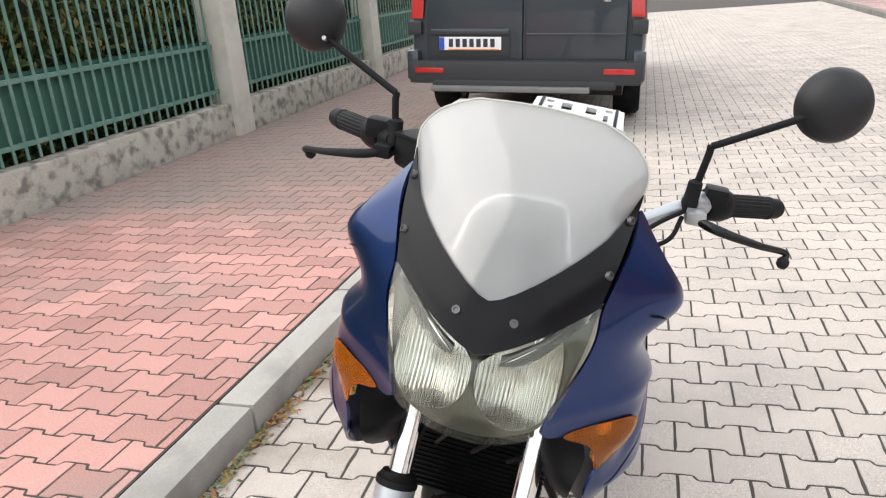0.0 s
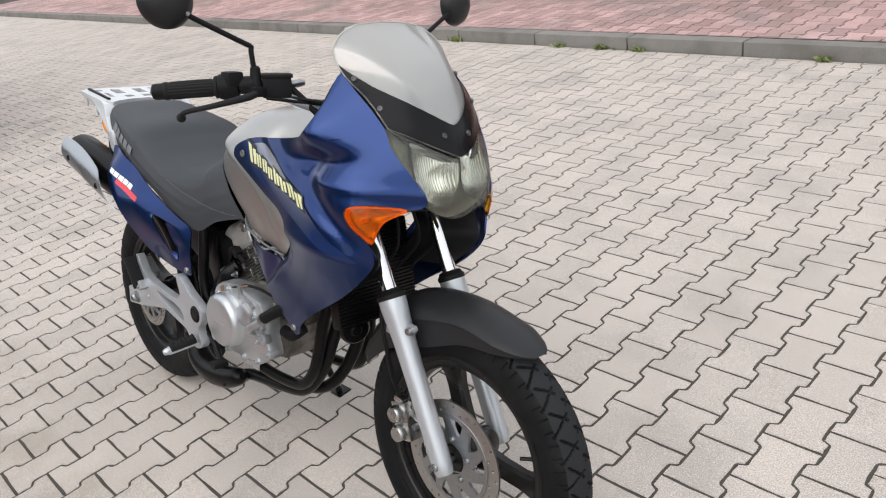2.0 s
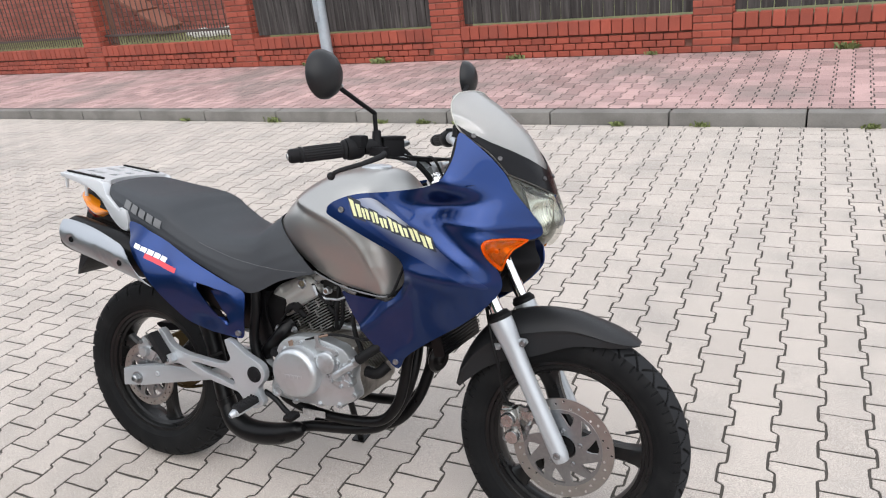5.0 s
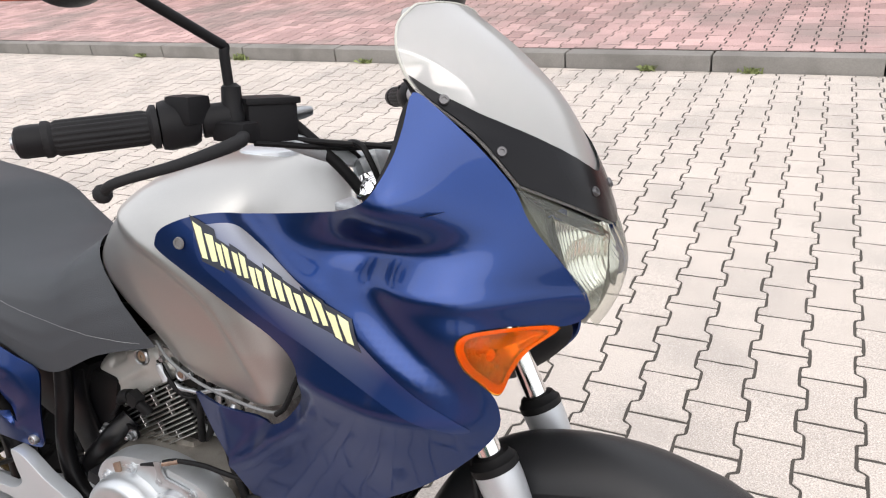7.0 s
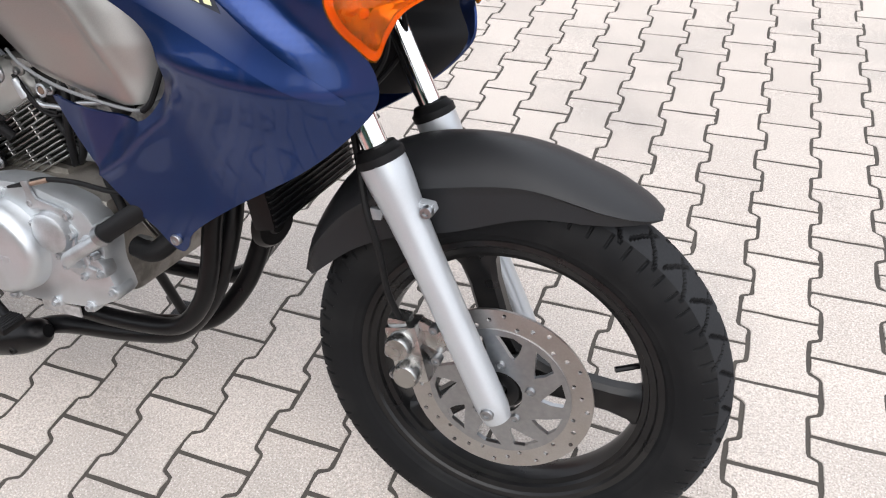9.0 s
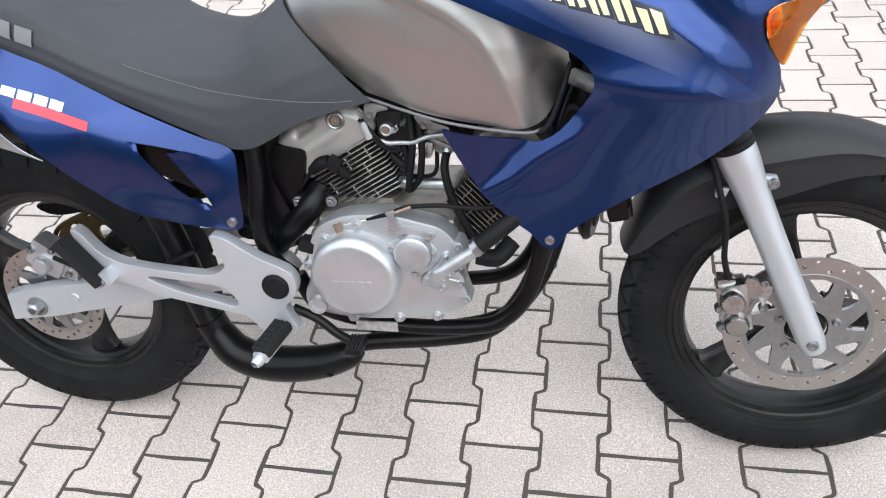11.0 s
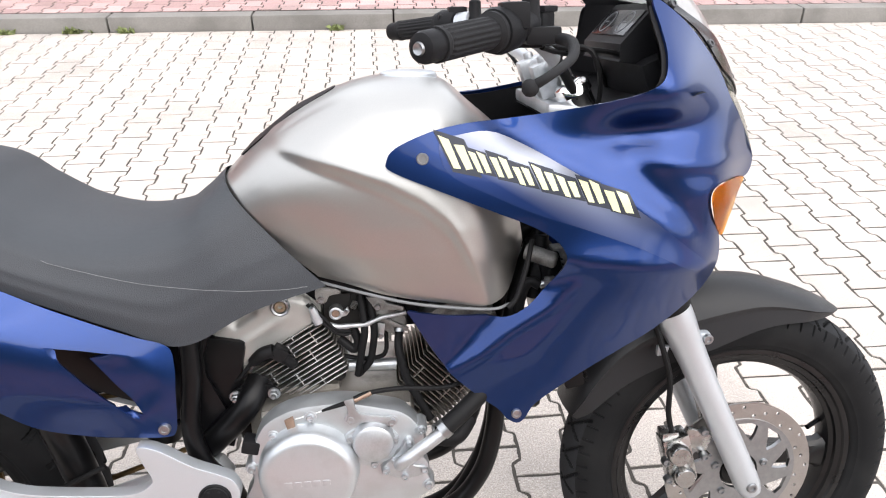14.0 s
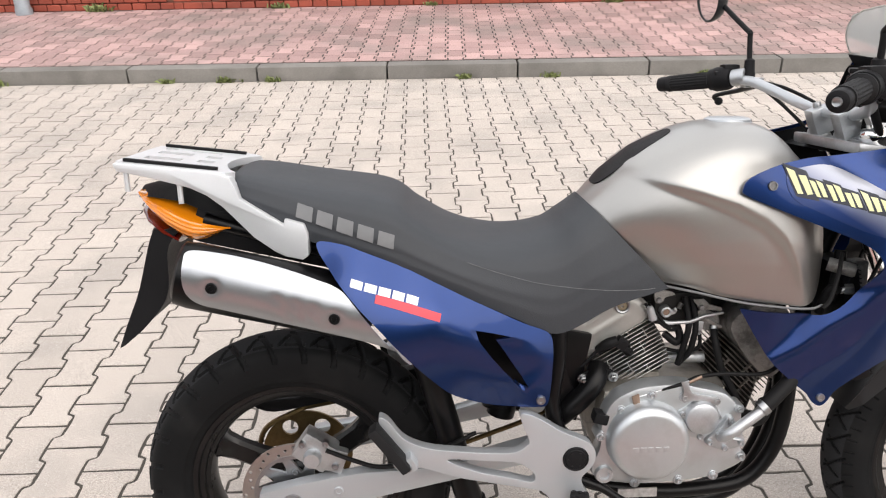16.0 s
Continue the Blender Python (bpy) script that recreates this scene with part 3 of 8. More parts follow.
def tyre_mesh(c, r, half, bead, repeat, tread):
    """A tyre with its tread grooves cut in."""
    prof = spline([(bead, -half * 0.62), (bead + 0.006, -half * 0.78), (bead + 0.012, -half * 0.86), (bead + 0.035, -half), (r - 0.034, -half * 0.96), (r - 0.015, -half * 0.74), (r - 0.004, -half * 0.38),
                   (r, 0), (r - 0.004, half * 0.38), (r - 0.015, half * 0.74), (r - 0.034, half * 0.96), (bead + 0.035, half), (bead + 0.012, half * 0.86), (bead + 0.006, half * 0.78), (bead, half * 0.62)], 85).tolist()
    rows, n = [], repeat * 32
    for i in range(n):
        p = i / 32.0
        a = 2 * math.pi * i / n
        row = []
        for m, (rr, o) in enumerate(prof):
            k = o / half
            if rr > r - 0.046:
                (r0, o0), (r1, o1) = prof[max(m - 1, 0)], prof[min(m + 1, 84)]
                t = math.hypot(r1 - r0, o1 - o0)
                d = tread(p, k if rr > r - 0.034 else math.copysign(0.96 + (r - 0.034 - rr) * 8, k))
                rr, o = rr - d * (o1 - o0) / t, o + d * (r1 - r0) / t
            elif abs(rr - bead - 0.020) < 0.0018:
                o *= 1.02
            row.append((c.x + rr * math.cos(a), o, c.z + rr * math.sin(a)))
        rows.append(row)
    bm = grid_mesh(rows, close_v=True)
    bm.faces.ensure_lookup_table()
    for i in range(n):
        for m in range(84):
            rr, o = prof[m]
            if rr > r - 0.020 and not tread(i / 32.0, o / half) and not tread((i + 1) / 32.0, prof[m + 1][1] / half):
                bm.faces[i * 84 + m].material_index = 1
    return bm


def road_tread(p, k):
    """Crossing curved cuts, with short cuts on the shoulder."""
    a = abs(k)
    u = (p + 0.75 * a ** 1.3 + (0.5 if k > 0 else 0.0)) % 1.0
    w = (p - 0.85 * a + 0.35 + (0.5 if k > 0 else 0.0)) % 1.0
    if abs(u - 0.5) < 0.048 and 0.06 < a < 0.86:
        return 0.0045
    if abs(w - 0.5) < 0.042 and 0.10 < a < 0.74:
        return 0.004
    if abs((p * 2 + 0.3) % 1.0 - 0.5) < 0.06 and 0.80 < a < 0.97:
        return 0.003
    return 0.0


def block_tread(p, k):
    """Large blocks parted by slanting channels."""
    a = abs(k)
    s = 0.5 if k > 0 else 0.0
    u = (p + 0.55 * a + s) % 1.0
    w = (p - 0.70 * a + 0.20 + s) % 1.0
    if abs(u - 0.5) < 0.085 and 0.08 < a < 1.03:
        return 0.004
    if abs(w - 0.5) < 0.06 and 0.30 < a < 0.72:
        return 0.0036
    if abs(a - 0.70) < 0.035 and (p + s) % 1.0 < 0.6:
        return 0.005
    return 0.0


def spoke(c, angle, r0, r1, w0, w1, t):
    """One flared cast spoke."""
    rows = []
    d, s = Vector((math.cos(angle), 0, math.sin(angle))), Vector((-math.sin(angle), 0, math.cos(angle)))
    for k, (f, wf, tf) in enumerate(((0, 1.25, 1.1), (0.15, 1.0, 1.0), (0.4, 0.92, 0.95), (0.7, 1.0, 0.9), (0.88, 1.25, 0.95), (1.0, 1.9, 1.05))):
        r, w, h = r0 + (r1 - r0) * f, (w0 + (w1 - w0) * f) * wf / 2, t * tf / 2
        p = c + d * r
        rows.append([p + s * x * w + Vector((0, y * h, 0)) for x, y in ((-1, -0.55), (-0.7, -1), (0.7, -1), (1, -0.55), (1, 0.55), (0.7, 1), (-0.7, 1), (-1, 0.55))])
    return grid_mesh(rows, close_u=True, cap=True)


def wheel(name, c, r, half, bead, angles, disc_r, disc_y, repeat, tread, label):
    rim = lathe([(bead + 0.012, -half * 0.72), (bead + 0.006, -half * 0.76), (bead - 0.004, -half * 0.74), (bead - 0.007, -half * 0.66), (bead - 0.016, -half * 0.62), (bead - 0.018, -half * 0.50), (bead - 0.026, -half * 0.44), (bead - 0.030, -half * 0.2), (bead - 0.031, 0),
                 (bead - 0.030, half * 0.2), (bead - 0.026, half * 0.44), (bead - 0.018, half * 0.50), (bead - 0.016, half * 0.62), (bead - 0.007, half * 0.66), (bead - 0.004, half * 0.74), (bead + 0.006, half * 0.76), (bead + 0.012, half * 0.72), (bead - 0.004, half * 0.4), (bead - 0.01, 0), (bead - 0.004, -half * 0.4)],
                c, n=96, closed=True)
    w = part(name, rim, WHEELBLACK, bike, label, 25)
    part("hub", lathe([(0.012, -0.062), (0.03, -0.062), (0.036, -0.055), (0.04, -0.02), (0.04, 0.02), (0.036, 0.055), (0.03, 0.062), (0.012, 0.062)], c, n=32), WHEELBLACK, w)
    for a in angles:
        part("spoke", spoke(c, radians(a), 0.036, bead - 0.022, 0.055, 0.042, 0.034), WHEELBLACK, w)
    part("tyre", tyre_mesh(c, r, half, bead, repeat, tread), RUBBER, w, "black tyre with dusty grooved tread", 24).data.materials.append(TREAD)
    inner = disc_r * 0.765
    holes = [circle(c.x, c.z, inner, 60)]
    for i in range(36):
        a = 2 * math.pi * i / 36
        rr = disc_r * (0.94, 0.88, 0.82)[i % 3]
        holes.append(circle(c.x + rr * math.cos(a), c.z + rr * math.sin(a), 0.0036, 8))
    d = part("brake_disc", holed(circle(c.x, c.z, disc_r, 72), holes, disc_y, disc_y + 0.0045), DISC, w, "drilled steel brake disc with brownish worn band", 25)
    holes = [circle(c.x, c.z, 0.036, 24)]
    for i in range(10):
        a = 2 * math.pi * i / 10
        holes.append([(c.x + disc_r * q * math.cos(a + b), c.z + disc_r * q * math.sin(a + b)) for q, b in ((0.46, 0.02), (0.49, 0.13), (0.58, 0.27), (0.71, 0.42), (0.72, 0.16), (0.69, 0.0), (0.57, -0.02))])
    part("disc_carrier", holed(circle(c.x, c.z, inner + 0.0015, 72), holes, disc_y - 0.002, disc_y + 0.0055), STEEL, d, "silver slotted disc carrier", 25)
    for i in range(5):
        a = 2 * math.pi * i / 5 + 0.3
        part("disc_bolt", disc_bolt((c.x + 0.049 * math.cos(a), disc_y - 0.002, c.z + 0.049 * math.sin(a)), r=0.0075, h=0.005), STEEL, d)
    return w


fw = wheel("front_wheel", FA, 0.318, 0.051, 0.226, (-4, 108, 224), 0.138, -0.064, 34, road_tread, "black three-spoke cast front wheel")
part("valve_stem", tube([FA + Vector((0.19, 0, 0.055)), FA + Vector((0.155, -0.018, 0.05))], 0.0045, 8), BLACK, fw)
rw = wheel("rear_wheel", RA, 0.321, 0.066, 0.214, (35, 155, 275), 0.110, -0.085, 30, block_tread, "black three-spoke cast rear wheel")
part("sprocket", holed(circle(RA.x, RA.z, 0.100, 84), [circle(RA.x, RA.z, 0.04, 24)] + [circle(RA.x + 0.072 * math.cos(k), RA.z + 0.072 * math.sin(k), 0.018, 12) for k in np.arange(0, 6.2, 1.0472)],
                      0.083, 0.089), BRASS, rw, "dull gold rear sprocket")

# fork, fender and brake
SEAL, LOWER = Vector((0.562, 0, 0.668)), Vector((0.738, 0, 0.296))
up = (SEAL - LOWER).normalized()
for side in (-1, 1):
    o = Vector((0, 0.096 * side, 0))
    pts = [LOWER + o, LOWER.lerp(SEAL, 0.06) + o, LOWER.lerp(SEAL, 0.25) + o, LOWER.lerp(SEAL, 0.55) + o, LOWER.lerp(SEAL, 0.78) + o, LOWER.lerp(SEAL, 0.92) + o, SEAL + o]
    leg = part("fork_leg", join(tube(pts, [0.02, 0.0235, 0.0235, 0.024, 0.0265, 0.031, 0.0315], 24, 40),
                                plate([(0.625 + dx, 0.600 + dz) for dx, dz in ((-0.022, -0.014), (0.006, -0.006), (0.014, 0.004), (0.010, 0.014), (-0.022, 0.016))], (0.096 - 0.012) * side, (0.096 + 0.006) * side, 0.003),
                                plate([(0.548 + dx, 0.585 + dz) for dx, dz in ((-0.002, -0.009), (0.014, -0.008), (0.02, 0.008), (-0.002, 0.009))], (0.096 - 0.008) * side, (0.096 + 0.002) * side, 0.003)),
               SILVER2, bike, "silver painted fork slider")
    part("stanchion", tube([SEAL + o - up * 0.03, SEAL + o + up * 0.40], 0.0175, 24), CHROME, leg, "chromed fork tube")
    part("dust_seal", lathe([(0.018, 0.016), (0.026, 0.014), (0.030, 0.006), (0.033, 0.004), (0.033, -0.006), (0.03, -0.008)], SEAL + o, up, 24), HOSE, leg)
    part("pinch_bolt", disc_bolt((0.728, 0.117 * side, 0.317), (0, side, 0), 0.01, 0.006), STEEL, leg)
    part("fender_bolt", disc_bolt((0.629, 0.103 * side, 0.605), (0, side, 0), 0.009, 0.006), STEEL, leg)
part("front_axle", tube([(FA.x, -0.118, FA.z), (FA.x, 0.118, FA.z)], 0.0085, 12), STEEL, bike)

T = spline([(0.408, 0.452), (0.435, 0.535), (0.49, 0.613), (0.56, 0.660), (0.646, 0.681), (0.74, 0.678), (0.828, 0.652), (0.885, 0.627), (0.912, 0.610)], 44)
L = spline([(0.425, 0.44), (0.455, 0.468), (0.505, 0.508), (0.57, 0.54), (0.65, 0.563), (0.74, 0.597), (0.80, 0.606), (0.86, 0.605), (0.912, 0.606)], 44)
rows = []
for k, (t, l) in enumerate(zip(T, L)):
    w = 0.067 * math.sqrt(min(1.0, 0.06 + 4.5 * (43 - k) / 43)) * min(1.0, 0.75 + 3 * k / 43)
    row = []
    for u in np.linspace(-1, 1, 45):
        a = abs(u)
        if a <= 0.64:
            th = a / 0.64 * 1.22
            f, wide = 0.46 * (1 - math.cos(th)) / (1 - math.cos(1.22)), 1.02 * math.sin(th) / math.sin(1.22)
        else:
            b = (a - 0.64) / 0.36
            f, wide = 0.46 + 0.54 * b, 1.02 - 0.055 * min(1.0, b / 0.12) + 0.03 * b
        q = t + (l - t) * min(f, 1.0)
        row.append((q[0], w * float(np.sign(u)) * wide, q[1]))
    rows.append(row)
bm = grid_mesh(rows)
bmesh.ops.recalc_face_normals(bm, faces=bm.faces)
bmesh.ops.solidify(bm, geom=bm.faces[:], thickness=0.003)
fender = part("front_fender", bm, FENDER, bike, "matt charcoal plastic front fender", 40)

cal = part("front_brake_caliper", join(box((0.600, -0.083, 0.372), (0.05, 0.04, 0.095), 0.008, Matrix.Rotation(radians(-14), 3, "Y")),
                                      lathe([(0, 0.03), (0.017, 0.03), (0.02, 0.025), (0.02, 0)], (0.592, -0.092, 0.392), (0, -1, 0), 20), lathe([(0, 0.03), (0.017, 0.03), (0.02, 0.025), (0.02, 0)], (0.604, -0.092, 0.347), (0, -1, 0), 20),
                                      box((0.632, -0.085, 0.405), (0.05, 0.014, 0.035), 0.004, Matrix.Rotation(radians(20), 3, "Y")), box((0.582, -0.08, 0.41), (0.03, 0.03, 0.03), 0.005)), CALIPER, bike, "aluminium two-piston brake caliper")
for p in ((0.640, -0.098, 0.425), (0.645, -0.098, 0.375), (0.574, -0.1, 0.372), (0.581, -0.1, 0.335)):
    part("caliper_bolt", disc_bolt(p, r=0.0075, h=0.007), STEEL, cal)
part("brake_hose", tube([(0.585, -0.09, 0.425), (0.572, -0.1, 0.47), (0.565, -0.112, 0.54), (0.548, -0.112, 0.60), (0.525, -0.09, 0.68), (0.49, -0.07, 0.80), (0.44, -0.08, 0.95)], 0.005, 8), HOSE, cal, "black rubber brake hose")

# body panels
FAIR = [(0.112, 0.930), (0.105, 0.944), (0.118, 0.962), (0.163, 0.981), (0.216, 0.992), (0.303, 1.000), (0.392, 1.013), (0.440, 1.026), (0.470, 1.044), (0.482, 1.078), (0.482, 1.11), (0.480, 1.148),
        (0.512, 1.130), (0.555, 1.092), (0.594, 1.046), (0.614, 1.008), (0.648, 0.960), (0.675, 0.918), (0.676, 0.894), (0.655, 0.884), (0.615, 0.893), (0.575, 0.893), (0.560, 0.880), (0.567, 0.852), (0.590, 0.815),
        (0.598, 0.790), (0.597, 0.764), (0.580, 0.738), (0.545, 0.703), (0.500, 0.668), (0.451, 0.637), (0.400, 0.606), (0.350, 0.572), (0.318, 0.545), (0.306, 0.522), (0.294, 0.513), (0.278, 0.522), (0.262, 0.543), (0.236, 0.565), (0.192, 0.607),
        (0.160, 0.655), (0.134, 0.700), (0.127, 0.714), (0.150, 0.711), (0.193, 0.708), (0.240, 0.703), (0.272, 0.702), (0.303, 0.720), (0.332, 0.755), (0.348, 0.785), (0.350, 0.808), (0.334, 0.830), (0.300, 0.850), (0.257, 0.868), (0.178, 0.901)]
fair_base = blend([(0.11, 0.945, 0.200), (0.154, 0.947, 0.203), (0.216, 0.99, 0.194), (0.303, 0.998, 0.198), (0.392, 1.012, 0.213), (0.455, 1.03, 0.243), (0.482, 1.035, 0.256), (0.482, 1.09, 0.208), (0.48, 1.148, 0.160),
                   (0.512, 1.13, 0.160), (0.555, 1.09, 0.152), (0.594, 1.045, 0.138), (0.648, 0.96, 0.121), (0.676, 0.905, 0.098), (0.65, 0.884, 0.124), (0.571, 0.89, 0.214), (0.588, 0.812, 0.186), (0.598, 0.765, 0.172), (0.53, 0.69, 0.184),
                   (0.451, 0.64, 0.184), (0.36, 0.58, 0.180), (0.294, 0.515, 0.170), (0.192, 0.607, 0.178), (0.121, 0.73, 0.175), (0.20, 0.70, 0.194), (0.272, 0.707, 0.198), (0.35, 0.80, 0.216), (0.257, 0.868, 0.216), (0.178, 0.905, 0.208),
                   (0.33, 0.92, 0.222), (0.42, 0.86, 0.230), (0.50, 0.79, 0.230), (0.40, 0.75, 0.222), (0.48, 0.72, 0.214), (0.44, 0.96, 0.215), (0.53, 1.02, 0.212), (0.57, 0.97, 0.196), (0.54, 0.925, 0.216), (0.61, 0.93, 0.166), (0.30, 0.63, 0.190)], 3e-3)


def smooth01(t):
    t = min(1.0, max(0.0, t))
    return t * t * (3 - 2 * t)


RIDGE_U = [0.10, 0.188, 0.237, 0.276, 0.331, 0.366, 0.377]
RIDGE_V = [0.555, 0.615, 0.646, 0.682, 0.720, 0.763, 0.797]


def fair(u, v):
    y = fair_base(u, v)
    # brow that grows out of the panel and runs to the indicator, with a hollow under it
    top = 0.937 - 0.10 * (u - 0.44)
    grow = smooth01((u - 0.42) / 0.10)
    y += 0.005 * grow * math.exp(-((v - top) / 0.0105) ** 2) * (1 - 0.35 * smooth01((u - 0.56) / 0.08))
    low = 0.919 - 0.86 * (u - 0.447)
    y -= 0.009 * math.exp(-((v - low) / 0.030) ** 2) * smooth01((u - 0.410) / 0.070) * smooth01((0.585 - u) / 0.05)
    # long concave valley above the brow, deepest towards the rear corner
    mid = 0.972 + 0.10 * (min(u, 0.48) - 0.44)
    y -= (0.009 + 0.023 * smooth01((u - 0.37) / 0.09)) * math.exp(-((v - mid) / 0.028) ** 2) * smooth01((u - 0.26) / 0.14) * smooth01((0.625 - u) / 0.17)
    # crisp fold along the long crease
    c = (v - 0.932) * 0.85 + (u - 0.355) * 0.525
    y += 0.0045 * math.exp(-(c / 0.013) ** 2) * smooth01((u - 0.20) / 0.08) * smooth01((0.57 - u) / 0.05)
    # long edge where the panel turns under
    q = v - (0.800 - 0.12 * (u - 0.36))
    y += 0.016 * math.exp(-math.sqrt(q * q + 0.00002) / 0.036) * smooth01((u - 0.28) / 0.10) * smooth01((0.615 - u) / 0.06)
    # folded lower rear corner: behind a sharp ridge the skin turns in to a sunken facet
    line = float(np.interp(u, RIDGE_U, RIDGE_V))
    d = (v - line) * 0.76
    if u < 0.365 and v < 0.80:
        wide = 0.007 + 0.42 * max(0.0, u - 0.185)
        wide = min(wide, 0.028)
        y += 0.0035 * max(0.0, 1 - abs(d) / 0.010) - 0.66 * min(wide, max(0.0, d)) * smooth01((0.80 - v) / 0.06)
    return y


for side, label in ((-1, "blue metallic right fairing panel"), (1, "blue metallic left fairing panel")):
    panel = part("side_fairing", shell(FAIR, fair, 0.004, 0.0075, sign=side, count=220), BLUE, bike, label, 60)
    part("fairing_screw", lathe([(0, 0.001), (0.005, 0.001), (0.0055, 0.003), (0.0075, 0.003), (0.0085, 0.0)], (0.154, side * (fair(0.154, 0.947) + 0.002), 0.947), (0, side, 0.05), 24), GREYSTEP, panel, "dark recessed screw")
    part("fairing_screw", disc_bolt((0.291, side * (fair(0.291, 0.533) + 0.002), 0.533), (0, side, 0), 0.008, 0.004, 16), STEEL, panel)
    # printed emblem: slanted blocks on a dark ground, on a silver flash
    fl = [(0.178, 0.968), (0.205, 0.977), (0.250, 0.980), (0.30, 0.958), (0.352, 0.928), (0.441, 0.874), (0.526, 0.809), (0.572, 0.770), (0.54, 0.772), (0.46, 0.812), (0.38, 0.842), (0.31, 0.866), (0.25, 0.893), (0.19, 0.925)]
    part("printed_flash", shell(fl, lambda u, v: fair(u, v) + 0.0012, 0.0003, 0.0075, sign=side, count=60), FLASH, panel, "silver printed flash fading to blue", 50)
    ink = []
    x0, z0, ax, az = 0.178, 0.966, 0.266, -0.078
    marks = ((0.0, 0.130, 0.040, 0.008), (0.145, 0.235, 0.025, 0.0), (0.250, 0.345, 0.028, 0.002), (0.362, 0.455, 0.024, -0.002), (0.470, 0.575, 0.029, 0.002), (0.590, 0.690, 0.025, -0.001), (0.706, 0.815, 0.030, 0.002), (0.832, 0.965, 0.028, -0.001))
    for m, (f0, f1, h, rise) in enumerate(marks):
        a, b = Vector((x0 + ax * f0, z0 + az * f0 + rise)), Vector((x0 + ax * f1, z0 + az * f1 + rise))
        lean, wide = Vector((0.42 * h, -h)), b - a
        # a plain leaning bar with uneven ends, on a dark ground
        for n_, (g0, g1) in enumerate(((-0.02, 0.38), (0.50, 0.92))):
            up_, down_ = (0.10, -0.10, 0.04, 0.16, -0.04)[(2 * m + n_) % 5], (0.02, 0.14, -0.10, 0.06)[(2 * m + n_) % 4]
            bar_ = [a + wide * g0 - lean * up_, a + wide * g1 - lean * (up_ * 0.4), a + wide * (g1 - 0.05) + lean * (0.98 - down_), a + wide * (g0 + 0.05) + lean * (1.02 - down_ * 0.5)]
            part("emblem_bar", shell([tuple(p) for p in bar_], lambda u, v: fair(u, v) + 0.0028, 0.0004, 0.010, sign=side), LIME, panel)
        big = [a + wide * -0.12 - lean * 0.26, b + wide * 0.06 - lean * 0.20, b + wide * 0.10 + lean * 1.10, a + wide * -0.08 + lean * 1.16]
        ink.append(shell([tuple(p) for p in big], lambda u, v: fair(u, v) + 0.0020, 0.0004, 0.009, sign=side))
    part("emblem_ground", join(*ink), INK, panel)
    part("inner_skin", shell([(0.13, 0.932), (0.13, 0.955), (0.216, 0.984), (0.303, 0.993), (0.392, 1.006), (0.438, 1.019), (0.464, 1.04), (0.475, 1.08), (0.474, 1.138), (0.508, 1.122), (0.548, 1.088), (0.585, 1.04), (0.56, 0.96), (0.45, 0.90), (0.36, 0.90), (0.26, 0.90)], lambda u, v: fair(u, v) - 0.0065, 0.002, 0.012, sign=side, count=90), PLASTIC, panel, "black inside of the panel", 50)
    # inner liner of the mouth below the headlamp
    edge = spline([(0.582, 0.868, 0.140), (0.574, 0.812, 0.168), (0.592, 0.765, 0.160), (0.560, 0.720, 0.160), (0.50, 0.672, 0.162)], 16)
    rows = []
    for f in np.linspace(0, 1, 10):
        rows.append([(p[0] - 0.13 * f ** 1.2, side * (p[2] - 0.003 - 0.085 * f ** 0.8), p[1] + 0.01 * f) for p in edge])
    part("inner_liner", grid_mesh(rows), PLASTIC, panel, "black plastic inner liner", 50)

# nose between the panels below the lamp
part("nose_underside", grid_mesh([[(0.655 - 0.05 * abs(u) ** 2 - 0.16 * f, u * (0.10 + 0.02 * f), 0.868 + 0.014 * u * u - 0.035 * f) for u in np.linspace(-1, 1, 13)] for f in np.linspace(0, 1, 6)]), PLASTIC, bike)

# headlamp
LAMP = [(0, 0.978), (0.03, 0.987), (0.07, 1.006), (0.105, 1.030), (0.132, 1.045), (0.136, 1.036), (0.130, 0.995), (0.119, 0.955), (0.104, 0.915), (0.092, 0.889), (0.06, 0.868), (0.03, 0.855), (0, 0.850),
        (-0.03, 0.855), (-0.06, 0.868), (-0.092, 0.889), (-0.104, 0.915), (-0.119, 0.955), (-0.130, 0.995), (-0.136, 1.036), (-0.132, 1.045), (-0.105, 1.030), (-0.07, 1.006), (-0.03, 0.987)]
lamp_x = blend([(0, 0.978, 0.680), (0, 0.93, 0.693), (0, 0.88, 0.686), (0, 0.85, 0.668)] + [q for s in (-1, 1) for q in
               ((s * 0.06, 0.99, 0.667), (s * 0.132, 1.043, 0.600), (s * 0.128, 0.99, 0.630), (s * 0.116, 0.95, 0.655), (s * 0.10, 0.91, 0.676), (s * 0.09, 0.888, 0.676), (s * 0.05, 0.93, 0.69), (s * 0.045, 0.862, 0.675))])


def dish(y, z):
    """0 at the middle of a lamp dish, 1 at its rim."""
    return math.hypot((abs(y) - 0.055) / 0.052, (z - 0.950) / (0.063 if z < 0.950 else 0.100))


def bowl(y, z):
    """Depth of a wide ribbed dish behind the lens."""
    f = min(1.0, dish(y, z))
    return min(lamp_x(y, z), 0.684) - 0.009 - 0.040 * (1 - f * f) + 0.0006 * math.sin(y * 1150)


